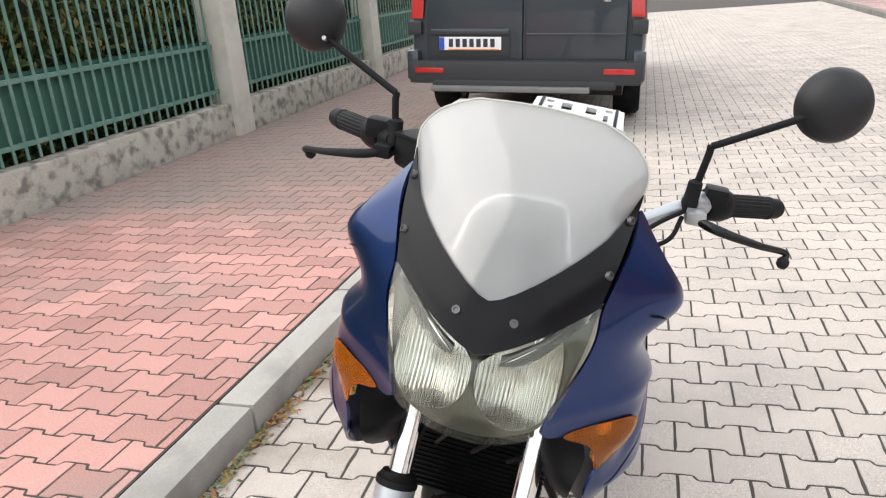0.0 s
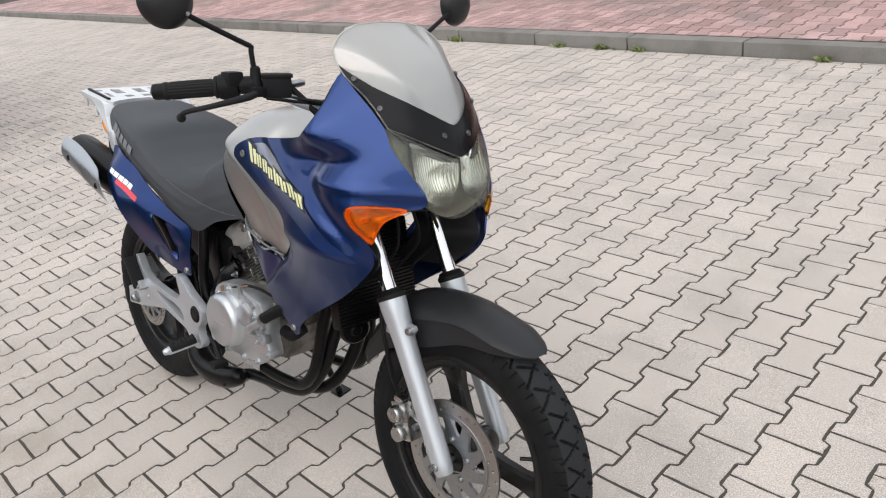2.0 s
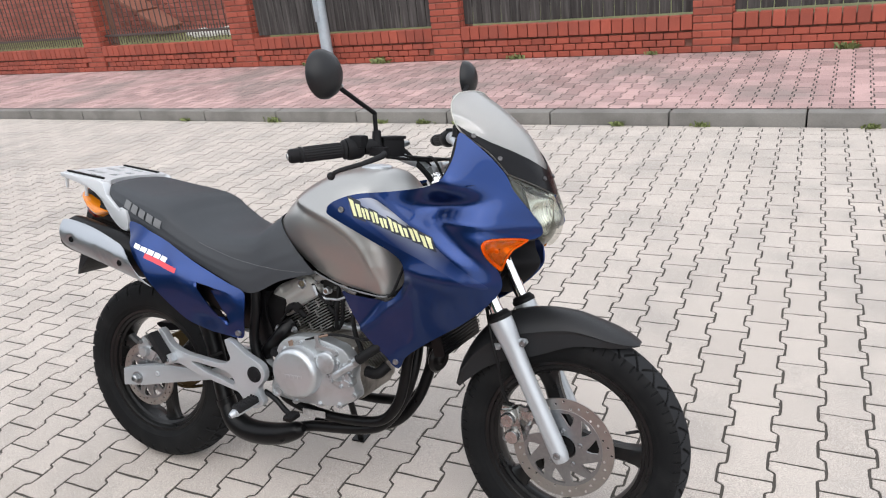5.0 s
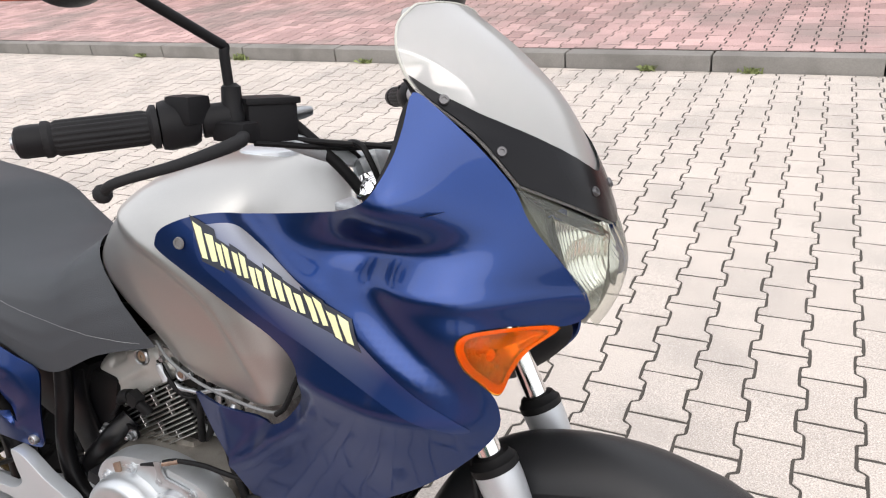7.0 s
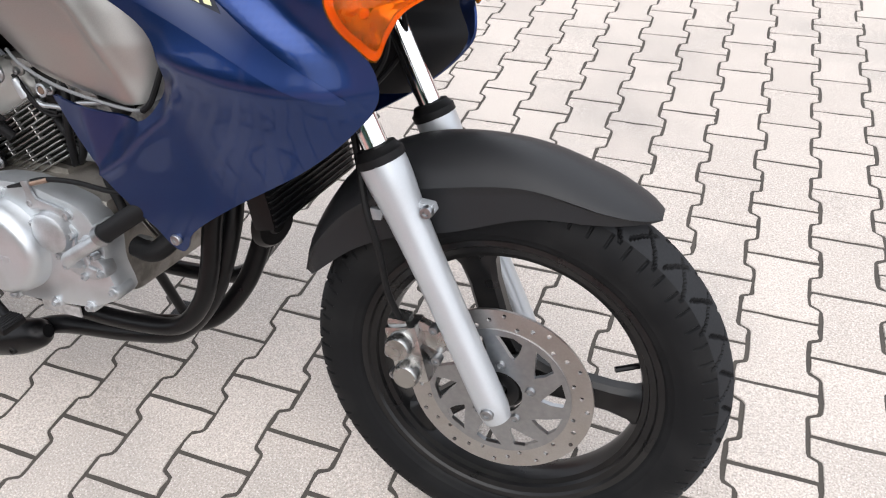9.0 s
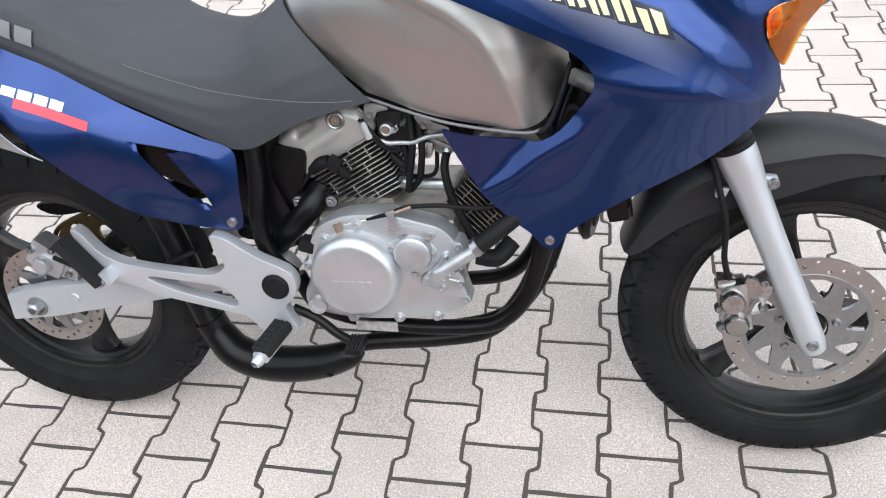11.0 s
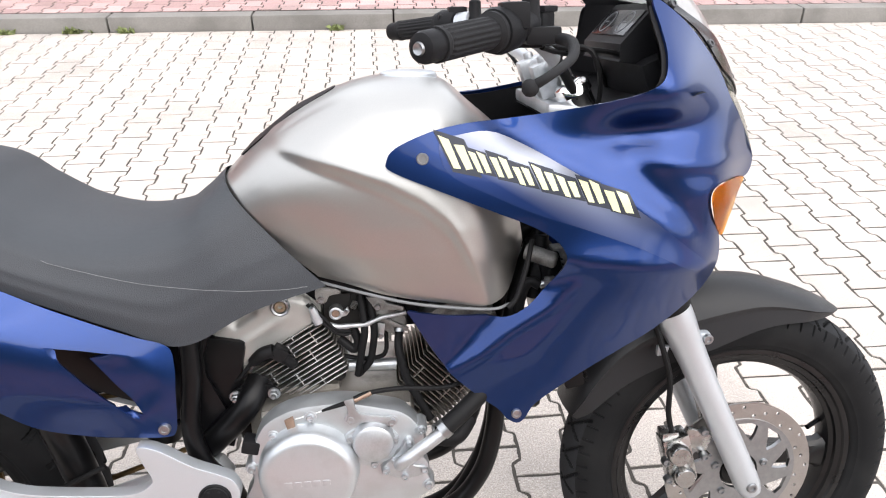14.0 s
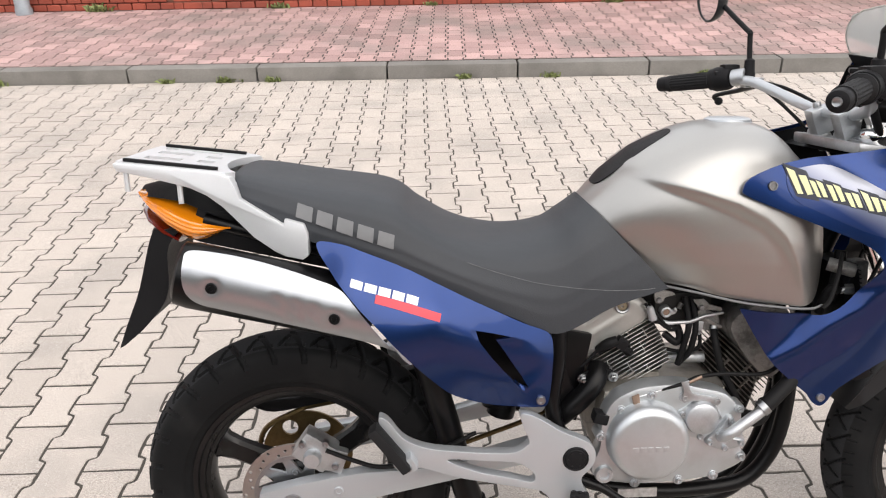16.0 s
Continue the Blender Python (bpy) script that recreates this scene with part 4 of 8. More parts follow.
lamp = part("headlamp", shell([(u * 0.985, 0.945 + (v - 0.945) * 0.985) for u, v in LAMP], lambda u, v: min(lamp_x(u, v), 0.690) - 0.016 - 0.058 * max(0.0, 1 - dish(u, v) ** 2), 0.002, 0.010, axes=(1, 2), out=0, sign=1, count=96), LAMPBODY, bike, "olive-grey headlamp housing", 60)
part("lens", grid_free(LAMP, lamp_x), LENS, lamp, "yellowed clear headlamp lens", 60)
for side in (-1, 1):
    rows = []
    for y in np.linspace(0.0035, 0.1065, 150):
        k = math.sqrt(max(0.0, 1 - ((y - 0.055) / 0.052) ** 2))
        top = min(0.950 + 0.100 * k, 0.968 + 0.42 * y)
        rows.append([(bowl(y, z), side * y, z) for z in np.linspace(0.950 - 0.063 * k, max(top, 0.950 - 0.063 * k + 0.002), 24)])
    part("reflector", grid_mesh(rows), REFLECTOR, lamp, "bright ribbed lamp reflector", 60)
    # added mirror strip, tilted to stand for the sky sheen on the lens's upper edge
    rows = []
    for y in np.linspace(0.030, 0.130, 30):
        z = float(np.interp(y, [0.03, 0.07, 0.105, 0.132], [0.987, 1.006, 1.030, 1.045])) - 0.004
        h = 0.004 + 0.013 * math.sin(math.pi * min(1.0, (y - 0.024) / 0.105)) ** 0.7
        rows.append([(lamp_x(y, z - h * f) - 0.014 + 0.011 * f, side * y, z - h * f) for f in np.linspace(0, 1, 5)])
    part("brow_strip", grid_mesh(rows), REFLECTOR, lamp, "added mirror strip giving the lens edge its sky sheen", 60)

# indicators, let into the fairing
IND = [(0.560, 0.880), (0.575, 0.893), (0.615, 0.893), (0.652, 0.884), (0.625, 0.862), (0.611, 0.838), (0.598, 0.810), (0.580, 0.830), (0.567, 0.852)]
for side in (-1, 1):
    def ind(u, v):
        return fair_base(u, v) + 0.003 + 0.010 * math.exp(-((u - 0.592) / 0.03) ** 2 - ((v - 0.865) / 0.025) ** 2)

    def ring(f, d):
        loop = [(0.592 + (u - 0.592) * f, 0.864 + (v - 0.864) * f) for u, v in spline(IND, 60, True)]
        return [(u, side * (ind(u, v) - d), v) for u, v in loop]
    lampi = part("indicator", grid_mesh([ring(0.97, 0.002), ring(0.90, 0.0025), ring(0.82, 0.004), ring(0.79, 0.009)], close_u=True), AMBER, bike, "amber wedge-shaped front indicator", 50)
    part("reflector", grid_mesh([ring(0.80, 0.008), ring(0.70, 0.016), ring(0.40, 0.024), ring(0.05, 0.025)], close_u=True), AMBER_IN, lampi, "golden reflector bowl", 50)
    part("lens", shell(IND, ind, 0.0012, 0.008, sign=side, count=54), AMBERCLEAR, lampi, "clear amber lens", 50)
    part("bulb", lathe([(0, 0.010), (0.004, 0.009), (0.006, 0.004), (0.005, -0.006)], (0.590, side * (ind(0.590, 0.862) - 0.016), 0.862), (0.3, side, 0), 16), AMBER, lampi, "orange bulb")

# windscreen
SC = [(0.678, 0.983), (0.658, 1.035), (0.606, 1.128), (0.531, 1.197), (0.452, 1.252)]
SS = [(0.598, 1.046, 0.134), (0.548, 1.103, 0.148), (0.481, 1.152, 0.158), (0.457, 1.200, 0.157), (0.444, 1.240, 0.115)]
SP = [0, 0.28, 0.60, 0.82, 1.0]


def screen(u, v, off=0.0):
    k = np.interp(v, SP, range(5))
    c, s = spline(SC, 401)[int(k * 100)], spline(SS, 401)[int(k * 100)]
    a = abs(u)
    return (c[0] + (s[0] - c[0]) * a ** (1.75 + 0.6 * v) + off * 0.8, s[2] * u, c[1] + (s[1] - c[1]) * a ** (1.2 + 0.9 * v) - off * -0.5)


def sheet(cells, thick):
    bm = grid_mesh(cells)
    bmesh.ops.recalc_face_normals(bm, faces=bm.faces)
    bmesh.ops.solidify(bm, geom=bm.faces[:], thickness=thick)
    return bm


us = np.linspace(-1, 1, 41)
ws = part("windscreen", sheet([[screen(u, v) for u in us] for v in np.linspace(0, 1, 31)], 0.003), SCREEN, bike, "smoke-tinted clear windscreen with black lower border", 60)


def band(u):
    return float(np.interp(abs(u), [0, 0.08, 0.45, 0.70, 0.82, 0.92, 1.0], [0.325, 0.333, 0.395, 0.44, 0.475, 0.56, 0.66]))


part("screen_border", sheet([[screen(u, band(u) * f, 0.004) for u in np.linspace(-1.0, 1.0, 61)] for f in np.linspace(0, 1, 10)], 0.002), BORDER, ws, "black border of the windscreen", 60)
part("screen_rim", tube([screen(1, v) for v in np.linspace(0.6, 0.94, 6)] + [screen(u, 1) for u in np.linspace(0.8, -0.8, 9)] + [screen(-1, v) for v in np.linspace(0.94, 0.6, 6)], 0.0016, 6), CLEAREDGE, ws)
for y, x, z, ax in ((0.036, 0.661, 1.027, (0.8, 0.15, 0.5)), (0.140, 0.577, 1.082, (0.5, 0.8, 0.4)), (0.153, 0.512, 1.138, (0.4, 0.85, 0.35))):
    for side in (-1, 1):
        part("screen_screw", disc_bolt((x + 0.001, side * (y + (0.0 if y < 0.1 else -0.004)), z + 0.002), (ax[0], ax[1] * side, ax[2]), 0.0062, 0.003, 14), DARKSCREW, ws)

# cockpit
part("dash_cowl", sheet([[tuple(Vector(screen(u, v * (0.64 + 0.06 * u * u))) + Vector((-0.012, 0, -0.010))) for u in np.linspace(-0.96, 0.96, 25)] for v in np.linspace(0.1, 1, 12)], 0.003), PLASTIC, bike, "black cowl of the instrument panel", 60)
dash = part("instrument_panel", join(plate([(0.466, 1.058), (0.460, 1.064), (0.459, 1.083), (0.464, 1.090), (0.507, 1.136), (0.514, 1.140), (0.524, 1.138), (0.565, 1.10), (0.555, 1.055)], -0.094, 0.094, 0.008, 40), box((0.535, 0, 1.03), (0.09, 0.26, 0.09), 0.02, Matrix.Rotation(radians(-20), 3, "Y"))), PLASTIC, bike, "black plastic instrument panel")
part("dial_glass", box((0.4855, 0, 1.1130), (0.006, 0.162, 0.050), 0.003, Matrix.Rotation(radians(43), 3, "Y")), GLASSBLACK, dash, "dark dial glass")
for y in (-0.042, 0.042):
    part("dial_ring", lathe([(0.0185, 0), (0.0185, 0.0008), (0.0205, 0.0008), (0.0205, 0)], (0.4834, y, 1.1152), (-0.73, 0, 0.68), 36, True), SEAMGREY, dash, "grey scale ring of a dial")
    part("dial_needle", box((0.4832, y + 0.004, 1.1155), (0.0008, 0.016, 0.0016), 0.0003, Matrix.Rotation(radians(43), 3, "Y"), 1), SEAMGREY, dash)
part("cowl_liner", grid_mesh([[(0.475 + 0.085 * (1 - abs(u)) ** 0.6, u * (0.232 - 0.085 * v ** 1.2), 1.025 + 0.118 * v - 0.01 * (1 - abs(u))) for u in np.linspace(-1, 1, 19)] for v in np.linspace(0, 1, 8)]), PLASTIC, bike, "black inner cowl")
part("cowl_shelf", grid_mesh([[(0.36 + 0.22 * f * (1 - 0.2 * abs(u)), u * (0.195 + 0.03 * f), 0.975 + 0.05 * f) for u in np.linspace(-1, 1, 11)] for f in np.linspace(0, 1, 5)]), PLASTIC, bike)
part("brake_union", join(lathe([(0.004, 0.008), (0.0095, 0.008), (0.0105, 0.006), (0.0105, -0.006), (0.009, -0.008)], (0.352, -0.128, 0.731), (0.9, -0.3, 0.1), 6), tube([(0.346, -0.126, 0.730), (0.336, -0.125, 0.726)], 0.006, 10)), STEEL, bike, "plated steel hose union")
part("thermostat", join(lathe([(0, 0.03), (0.010, 0.03), (0.013, 0.026), (0.013, -0.02)], (0.336, -0.115, 0.772), (0.8, -0.5, -0.2), 18), box((0.374, -0.105, 0.768), (0.034, 0.03, 0.03), 0.006), box((0.384, -0.100, 0.742), (0.022, 0.03, 0.04), 0.006)), OXIDE, bike, "dull cast thermostat housing")
for pts, r in (([(0.336, -0.125, 0.726), (0.322, -0.122, 0.732), (0.312, -0.118, 0.715), (0.306, -0.112, 0.68)], 0.008), ([(0.362, -0.118, 0.760), (0.352, -0.120, 0.745), (0.360, -0.120, 0.715), (0.350, -0.112, 0.680)], 0.006), ([(0.345, -0.10, 0.80), (0.340, -0.105, 0.76), (0.330, -0.105, 0.70)], 0.011)):
    part("radiator_hose", tube(pts, r, 10), HOSE, bike)
part("number_box", box((0.44, 0, 0.90), (0.10, 0.18, 0.12), 0.02), BLACK, bike)

# tank
def round_top(p=2.6, s0=0.42, low=0.9):
    pts = [(0, 0)]
    for s in np.linspace(0.01, s0, 14):
        pts.append((s, (1 - (1 - s / s0) ** p) ** (1 / p)))
    return pts + [(0.62, 0.995), (0.76, 0.97), (0.89, 0.92), (1.0, low)]


def knee(x, z, s):
    """Hollow for the knee below the raised shoulder."""
    line = np.interp(x, [-0.10, -0.03, 0.04, 0.10, 0.150, 0.19, 0.215, 0.265], [0.985, 0.960, 0.938, 0.915, 0.888, 0.855, 0.815, 0.70])
    a, b = line - z, (0.262 - x) * 0.30
    q = min(a, b) - 0.010 * math.log(1 + math.exp(-abs(a - b) / 0.010))
    return -0.012 * smooth01(q / 0.024) + 0.002 * math.exp(-(q / 0.018) ** 2)


TANK = [((-0.148, 0.898), (-0.004, 0.752)), ((-0.092, 0.953), (0.040, 0.748)), ((-0.030, 0.999), (0.090, 0.736)), ((0.050, 1.035), (0.150, 0.725)), ((0.120, 1.047), (0.205, 0.718)), ((0.195, 1.040), (0.250, 0.714)), ((0.245, 1.000), (0.285, 0.727)), ((0.285, 0.965), (0.316, 0.790))]
rows = loft(TANK, [0.128, 0.160, 0.182, 0.192, 0.194, 0.184, 0.152, 0.102], round_top(2.5, 0.5, 0.89), 120, 84, knee)
tank = part("fuel_tank", grid_mesh(rows), SILVER, bike, "silver metallic fuel tank", 60)
part("tank_seam", tube([(x, -y - 0.002, z) for x, y, z in ((-0.004, 0.112, 0.748), (0.06, 0.148, 0.740), (0.13, 0.164, 0.725), (0.20, 0.170, 0.715), (0.255, 0.170, 0.710), (0.280, 0.169, 0.716))], 0.0024, 8), SEAMGREY, tank, "grey seam lip of the tank")
part("edge_rubber", tube([(x, -y - 0.001, z) for x, y, z in ((0.276, 0.179, 0.714), (0.290, 0.176, 0.728), (0.306, 0.166, 0.770), (0.318, 0.152, 0.810))], 0.004, 8), HOSE, tank, "black rubber edge strip")
part("filler_cap", lathe([(0, 0.012), (0.038, 0.012), (0.044, 0.009), (0.046, 0.002), (0.05, 0.0), (0.05, -0.01)], (0.150, 0, 1.038), (0.02, 0, 1), 40), SILVER2, tank, "silver lockable filler cap")
part("tank_pad", shell([(-0.11, -0.035), (-0.05, -0.05), (0.02, -0.03), (0.035, 0), (0.02, 0.03), (-0.05, 0.05), (-0.11, 0.035)], lambda u, v: np.interp(u, [-0.148, -0.092, -0.03, 0.05], [0.899, 0.954, 1.0, 1.036]) + 0.002 - 2.2 * v * v, 0.002, 0.015, axes=(0, 1), out=2, sign=1, count=40), PLASTIC, tank, "black tank pad")

# seat
SEAT = [((-0.812, 0.968), (-0.792, 0.946)), ((-0.775, 0.989), (-0.768, 0.924)), ((-0.650, 0.969), (-0.660, 0.874)), ((-0.515, 0.945), (-0.535, 0.828)), ((-0.455, 0.903), (-0.460, 0.797)), ((-0.387, 0.863), (-0.380, 0.760)), ((-0.300, 0.846), (-0.290, 0.713)), ((-0.215, 0.858), (-0.205, 0.674)), ((-0.172, 0.884), (-0.100, 0.719)), ((-0.143, 0.910), (0.008, 0.745))]
sh = [(0, 0), (0.03, 0.40), (0.07, 0.60), (0.13, 0.74), (0.22, 0.85), (0.34, 0.92), (0.55, 0.97), (0.8, 1.0), (1.0, 0.985)]
rows = loft(SEAT, [0.090, 0.140, 0.176, 0.196, 0.196, 0.190, 0.178, 0.162, 0.152, 0.132], sh, 76, 40, lambda x, z, s: 0.0012 * math.exp(-((s - 0.62) / 0.06) ** 2) - 0.008 * max(0, s - 0.62))
seat = part("seat", grid_mesh(rows, cap=False), VINYL, bike, "dark grey vinyl two-level seat", 60)
seam = []
for x, z in spline([(-0.395, 0.831), (-0.320, 0.800), (-0.236, 0.772), (-0.149, 0.757), (-0.060, 0.748), (-0.02, 0.748)], 40):
    near = min((p for r in rows for p in r if p[1] < 0), key=lambda p: (p[0] - x) ** 2 + (p[2] - z) ** 2 + (0.0 if p[1] < -0.1 else 1.0))
    seam.append((x, near[1] - 0.0008, z))
part("piping", tube(seam, 0.0005, 6, 80), SEAMGREY, seat, "grey stitched seam")
skin = [p for r in rows for p in r if p[1] < -0.08]


def on_seat(x, z):
    near = sorted(skin, key=lambda p: (p[0] - x) ** 2 + (p[2] - z) ** 2)[:4]
    w = [1.0 / (1e-6 + (p[0] - x) ** 2 + (p[2] - z) ** 2) for p in near]
    return -sum(k * p[1] for k, p in zip(w, near)) / sum(w)


blocks = []
for k in range(5):
    x, z = -0.668 + 0.0352 * k, 0.938 - 0.0122 * k
    q = [(x, z), (x + 0.027, z - 0.009), (x + 0.024, z - 0.0335), (x - 0.004, z - 0.0235)]
    blocks.append(shell(q, lambda u, v: on_seat(u, v) + 0.0042, 0.0006, 0.012))
part("seat_print", join(*blocks), SEAMGREY, seat, "grey printed blocks")

# tail covers
TAILC = [(-0.634, 0.872), (-0.600, 0.868), (-0.570, 0.859), (-0.493, 0.825), (-0.415, 0.783), (-0.346, 0.745), (-0.273, 0.704), (-0.226, 0.680), (-0.218, 0.650), (-0.220, 0.610), (-0.223, 0.570), (-0.228, 0.542), (-0.243, 0.536), (-0.296, 0.545), (-0.347, 0.555), (-0.405, 0.582), (-0.449, 0.625),
         (-0.496, 0.681), (-0.532, 0.727), (-0.569, 0.770), (-0.596, 0.804), (-0.620, 0.834), (-0.634, 0.856)]
tail_y = blend([(-0.634, 0.866, 0.190), (-0.62, 0.83, 0.205), (-0.573, 0.822, 0.224), (-0.55, 0.842, 0.203), (-0.493, 0.813, 0.200), (-0.426, 0.745, 0.227), (-0.415, 0.770, 0.202), (-0.346, 0.732, 0.196), (-0.366, 0.705, 0.216), (-0.273, 0.692, 0.180), (-0.222, 0.672, 0.168),
                (-0.222, 0.55, 0.172), (-0.35, 0.558, 0.190), (-0.30, 0.62, 0.204), (-0.45, 0.628, 0.226), (-0.50, 0.690, 0.246), (-0.537, 0.737, 0.250), (-0.573, 0.781, 0.243), (-0.602, 0.814, 0.228), (-0.45, 0.69, 0.236)], 1e-3)
SLIT = [(-0.364, 0.707), (-0.330, 0.696), (-0.297, 0.684), (-0.326, 0.680), (-0.309, 0.654), (-0.286, 0.616), (-0.266, 0.582), (-0.284, 0.590), (-0.312, 0.622), (-0.335, 0.652), (-0.358, 0.686)]


def tail_f(u, v):
    # the skin dips towards the slit from its front side
    y = tail_y(u, v)
    q = (u + 0.364) * 0.815 + (v - 0.707) * 0.580
    along = (u + 0.364) * 0.580 - (v - 0.707) * 0.815
    top = 0.707 - 0.353 * (u + 0.364)
    if q > -0.004:
        y -= 0.017 * max(0.0, 1 - max(q, 0.0) / 0.060) * smooth01((top - v) / 0.012) * smooth01((0.165 - along) / 0.04)
    return y


for side in (-1, 1):
    cov = part("tail_cover", shell(TAILC, tail_f, 0.004, 0.009, sign=side, count=120, holes=[SLIT]), BLUE, bike, "blue metallic tail side cover with a slanted vent", 50)
    part("cover_screw", disc_bolt((-0.242, side * (tail_f(-0.242, 0.552) + 0.002), 0.552), (0, side, 0), 0.009, 0.005, 16), STEEL, cov)
    bars = [[(-0.576 + 0.0235 * k, 0.815 - 0.0085 * k), (-0.556 + 0.0235 * k, 0.8075 - 0.0085 * k), (-0.559 + 0.0235 * k, 0.795 - 0.0085 * k), (-0.579 + 0.0235 * k, 0.8025 - 0.0085 * k)] for k in range(5)]
    part("white_print", join(*[shell(b, lambda u, v: tail_f(u, v) + 0.0012, 0.0006, 0.02, sign=side) for b in bars]), WHITEPRINT, cov, "white printed bars")
    part("red_print", shell([(-0.535, 0.786), (-0.424, 0.745), (-0.427, 0.731), (-0.538, 0.773)], lambda u, v: tail_f(u, v) + 0.0012, 0.0006, 0.02, sign=side), REDPRINT, cov, "red printed bar")
part("air_box", box((-0.34, 0, 0.66), (0.30, 0.22, 0.16), 0.03, Matrix.Rotation(radians(24), 3, "Y")), BLACK, bike)
part("seat_base", box((-0.44, 0, 0.775), (0.42, 0.33, 0.05), 0.02, Matrix.Rotation(radians(24), 3, "Y")), BLACK, bike)
part("under_tray", box((-0.70, 0, 0.85), (0.36, 0.20, 0.07), 0.02, Matrix.Rotation(radians(14), 3, "Y")), PLASTIC, bike, "black tail under-tray")

# rack and tail lamp
PL = [(-0.992, -0.09), (-0.990, -0.125), (-0.975, -0.135), (-0.83, -0.137), (-0.795, -0.135), (-0.782, -0.118), (-0.800, -0.09), (-0.815, -0.04), (-0.818, 0), (-0.815, 0.04), (-0.800, 0.09), (-0.782, 0.118), (-0.795, 0.135), (-0.83, 0.137), (-0.975, 0.135), (-0.990, 0.125), (-0.992, 0.09)]
slots = []
for side in (-1, 1):
    for x0, x1, y0, y1 in ((-0.965, -0.90, 0.022, 0.055), (-0.97, -0.945, 0.082, 0.105), (-0.915, -0.855, 0.080, 0.095), (-0.872, -0.842, 0.015, 0.045)):
        slots.append([(x0, side * y0), (x1, side * y0), (x1, side * y1), (x0, side * y1)])
bm = holed(PL, slots, 0.990, 1.004, axes=(0, 1), out=2)
bmesh.ops.transform(bm, matrix=Matrix.Translation((-0.9, 0, 1.0)) @ Matrix.Rotation(radians(7.5), 4, "Y") @ Matrix.Translation((0.9, 0, -1.0)), verts=bm.verts)
rails = [bm]
RAIL = [(-0.990, 1.014), (-0.90, 1.003), (-0.815, 0.993), (-0.787, 0.982), (-0.777, 0.962), (-0.770, 0.945), (-0.736, 0.926), (-0.708, 0.910), (-0.694, 0.901), (-0.692, 0.912), (-0.657, 0.903), (-0.651, 0.885), (-0.652, 0.846), (-0.664, 0.838), (-0.693, 0.843), (-0.712, 0.851), (-0.75, 0.876), (-0.804, 0.930), (-0.830, 0.951), (-0.859, 0.966), (-0.924, 0.985), (-0.984, 0.999)]
for side in (-1, 1):
    r_ = plate(RAIL, 0.108 * side, 0.142 * side, 0.006)
    for v in r_.verts:
        v.co.y += side * float(np.interp(v.co.x, [-1.0, -0.80, -0.70, -0.65], [0.0, 0.004, 0.032, 0.042]))
    rails.append(r_)
rack = part("luggage_rack", join(*rails), RACKSILVER, bike, "silver cast luggage rack with slots", 35)
for side in (-1, 1):
    part("rubber_strip", box((-0.895, 0.118 * side, 1.0065), (0.165, 0.010, 0.006), 0.002, Matrix.Rotation(radians(7.5), 3, "Y")), HOSE, rack, "black rubber strip")
    part("rack_hook", tube([(-0.970, 0.132 * side, 1.0), (-0.970, 0.132 * side, 0.962)], 0.005, 8), RACKSILVER, rack)
    part("rack_hook", tube([(-0.878, 0.136 * side, 0.975), (-0.878, 0.136 * side, 0.938)], 0.005, 8), RACKSILVER, rack)
part("tail_shell", grid_mesh([[(x, y * w, z - 0.018 * y * y) for y in np.linspace(-1, 1, 9)] for x, w, z in ((-0.985, 0.045, 0.955), (-0.95, 0.085, 0.962), (-0.89, 0.105, 0.955), (-0.82, 0.115, 0.925), (-0.75, 0.12, 0.90))]), PLASTIC, bike, "black tail shell")
rows = []
secs = spline([(-0.984, 0.050, 0.950, 0.944), (-0.958, 0.088, 0.951, 0.914), (-0.93, 0.104, 0.948, 0.882), (-0.912, 0.112, 0.943, 0.866), (-0.88, 0.119, 0.930, 0.848), (-0.85, 0.122, 0.915, 0.853), (-0.800, 0.120, 0.890, 0.884)], 30).tolist()
for x, w, zt, zb in secs:
    rows.append([(x, w * math.cos(2 * math.pi * k / 72) * (1 - 0.012 * (k % 3 == 0)), (zt + zb) / 2 + (zt - zb) / 2 * math.sin(2 * math.pi * k / 72)) for k in range(72)])
tl = part("tail_lamp", grid_mesh(rows, close_u=True, cap=True), AMBER, bike, "ribbed amber tail indicator with red centre", 20)
part("red_lens", grid_mesh([[(x, w * math.cos(a), z + h * math.sin(a)) for a in np.linspace(0, 2 * math.pi, 20, endpoint=False)] for x, w, z, h in ((-0.986, 0.03, 0.908, 0.008), (-0.965, 0.07, 0.896, 0.012), (-0.935, 0.088, 0.876, 0.012), (-0.905, 0.092, 0.860, 0.008))], close_u=True, cap=True), DARKRED, tl, "red tail lamp lens", 50)
rows = []
for x0, z0, x1, z1, w in spline([(-0.905, 0.880, -0.955, 0.880, 0.088), (-0.930, 0.840, -0.970, 0.845, 0.085), (-0.940, 0.755, -0.998, 0.760, 0.082), (-0.985, 0.695, -1.030, 0.690, 0.080), (-1.038, 0.650, -1.052, 0.642, 0.072)], 16).tolist():
    rows.append([(x0, -w, z0), (x0 - 0.004, 0, z0), (x0, w, z0), (x1, w * 0.86, z1), (x1 - 0.010, 0, z1), (x1, -w * 0.86, z1)])
part("plate_holder", grid_mesh(rows, close_u=True, cap=True), PLASTIC, bike, "black rear mudguard and plate holder", 30)

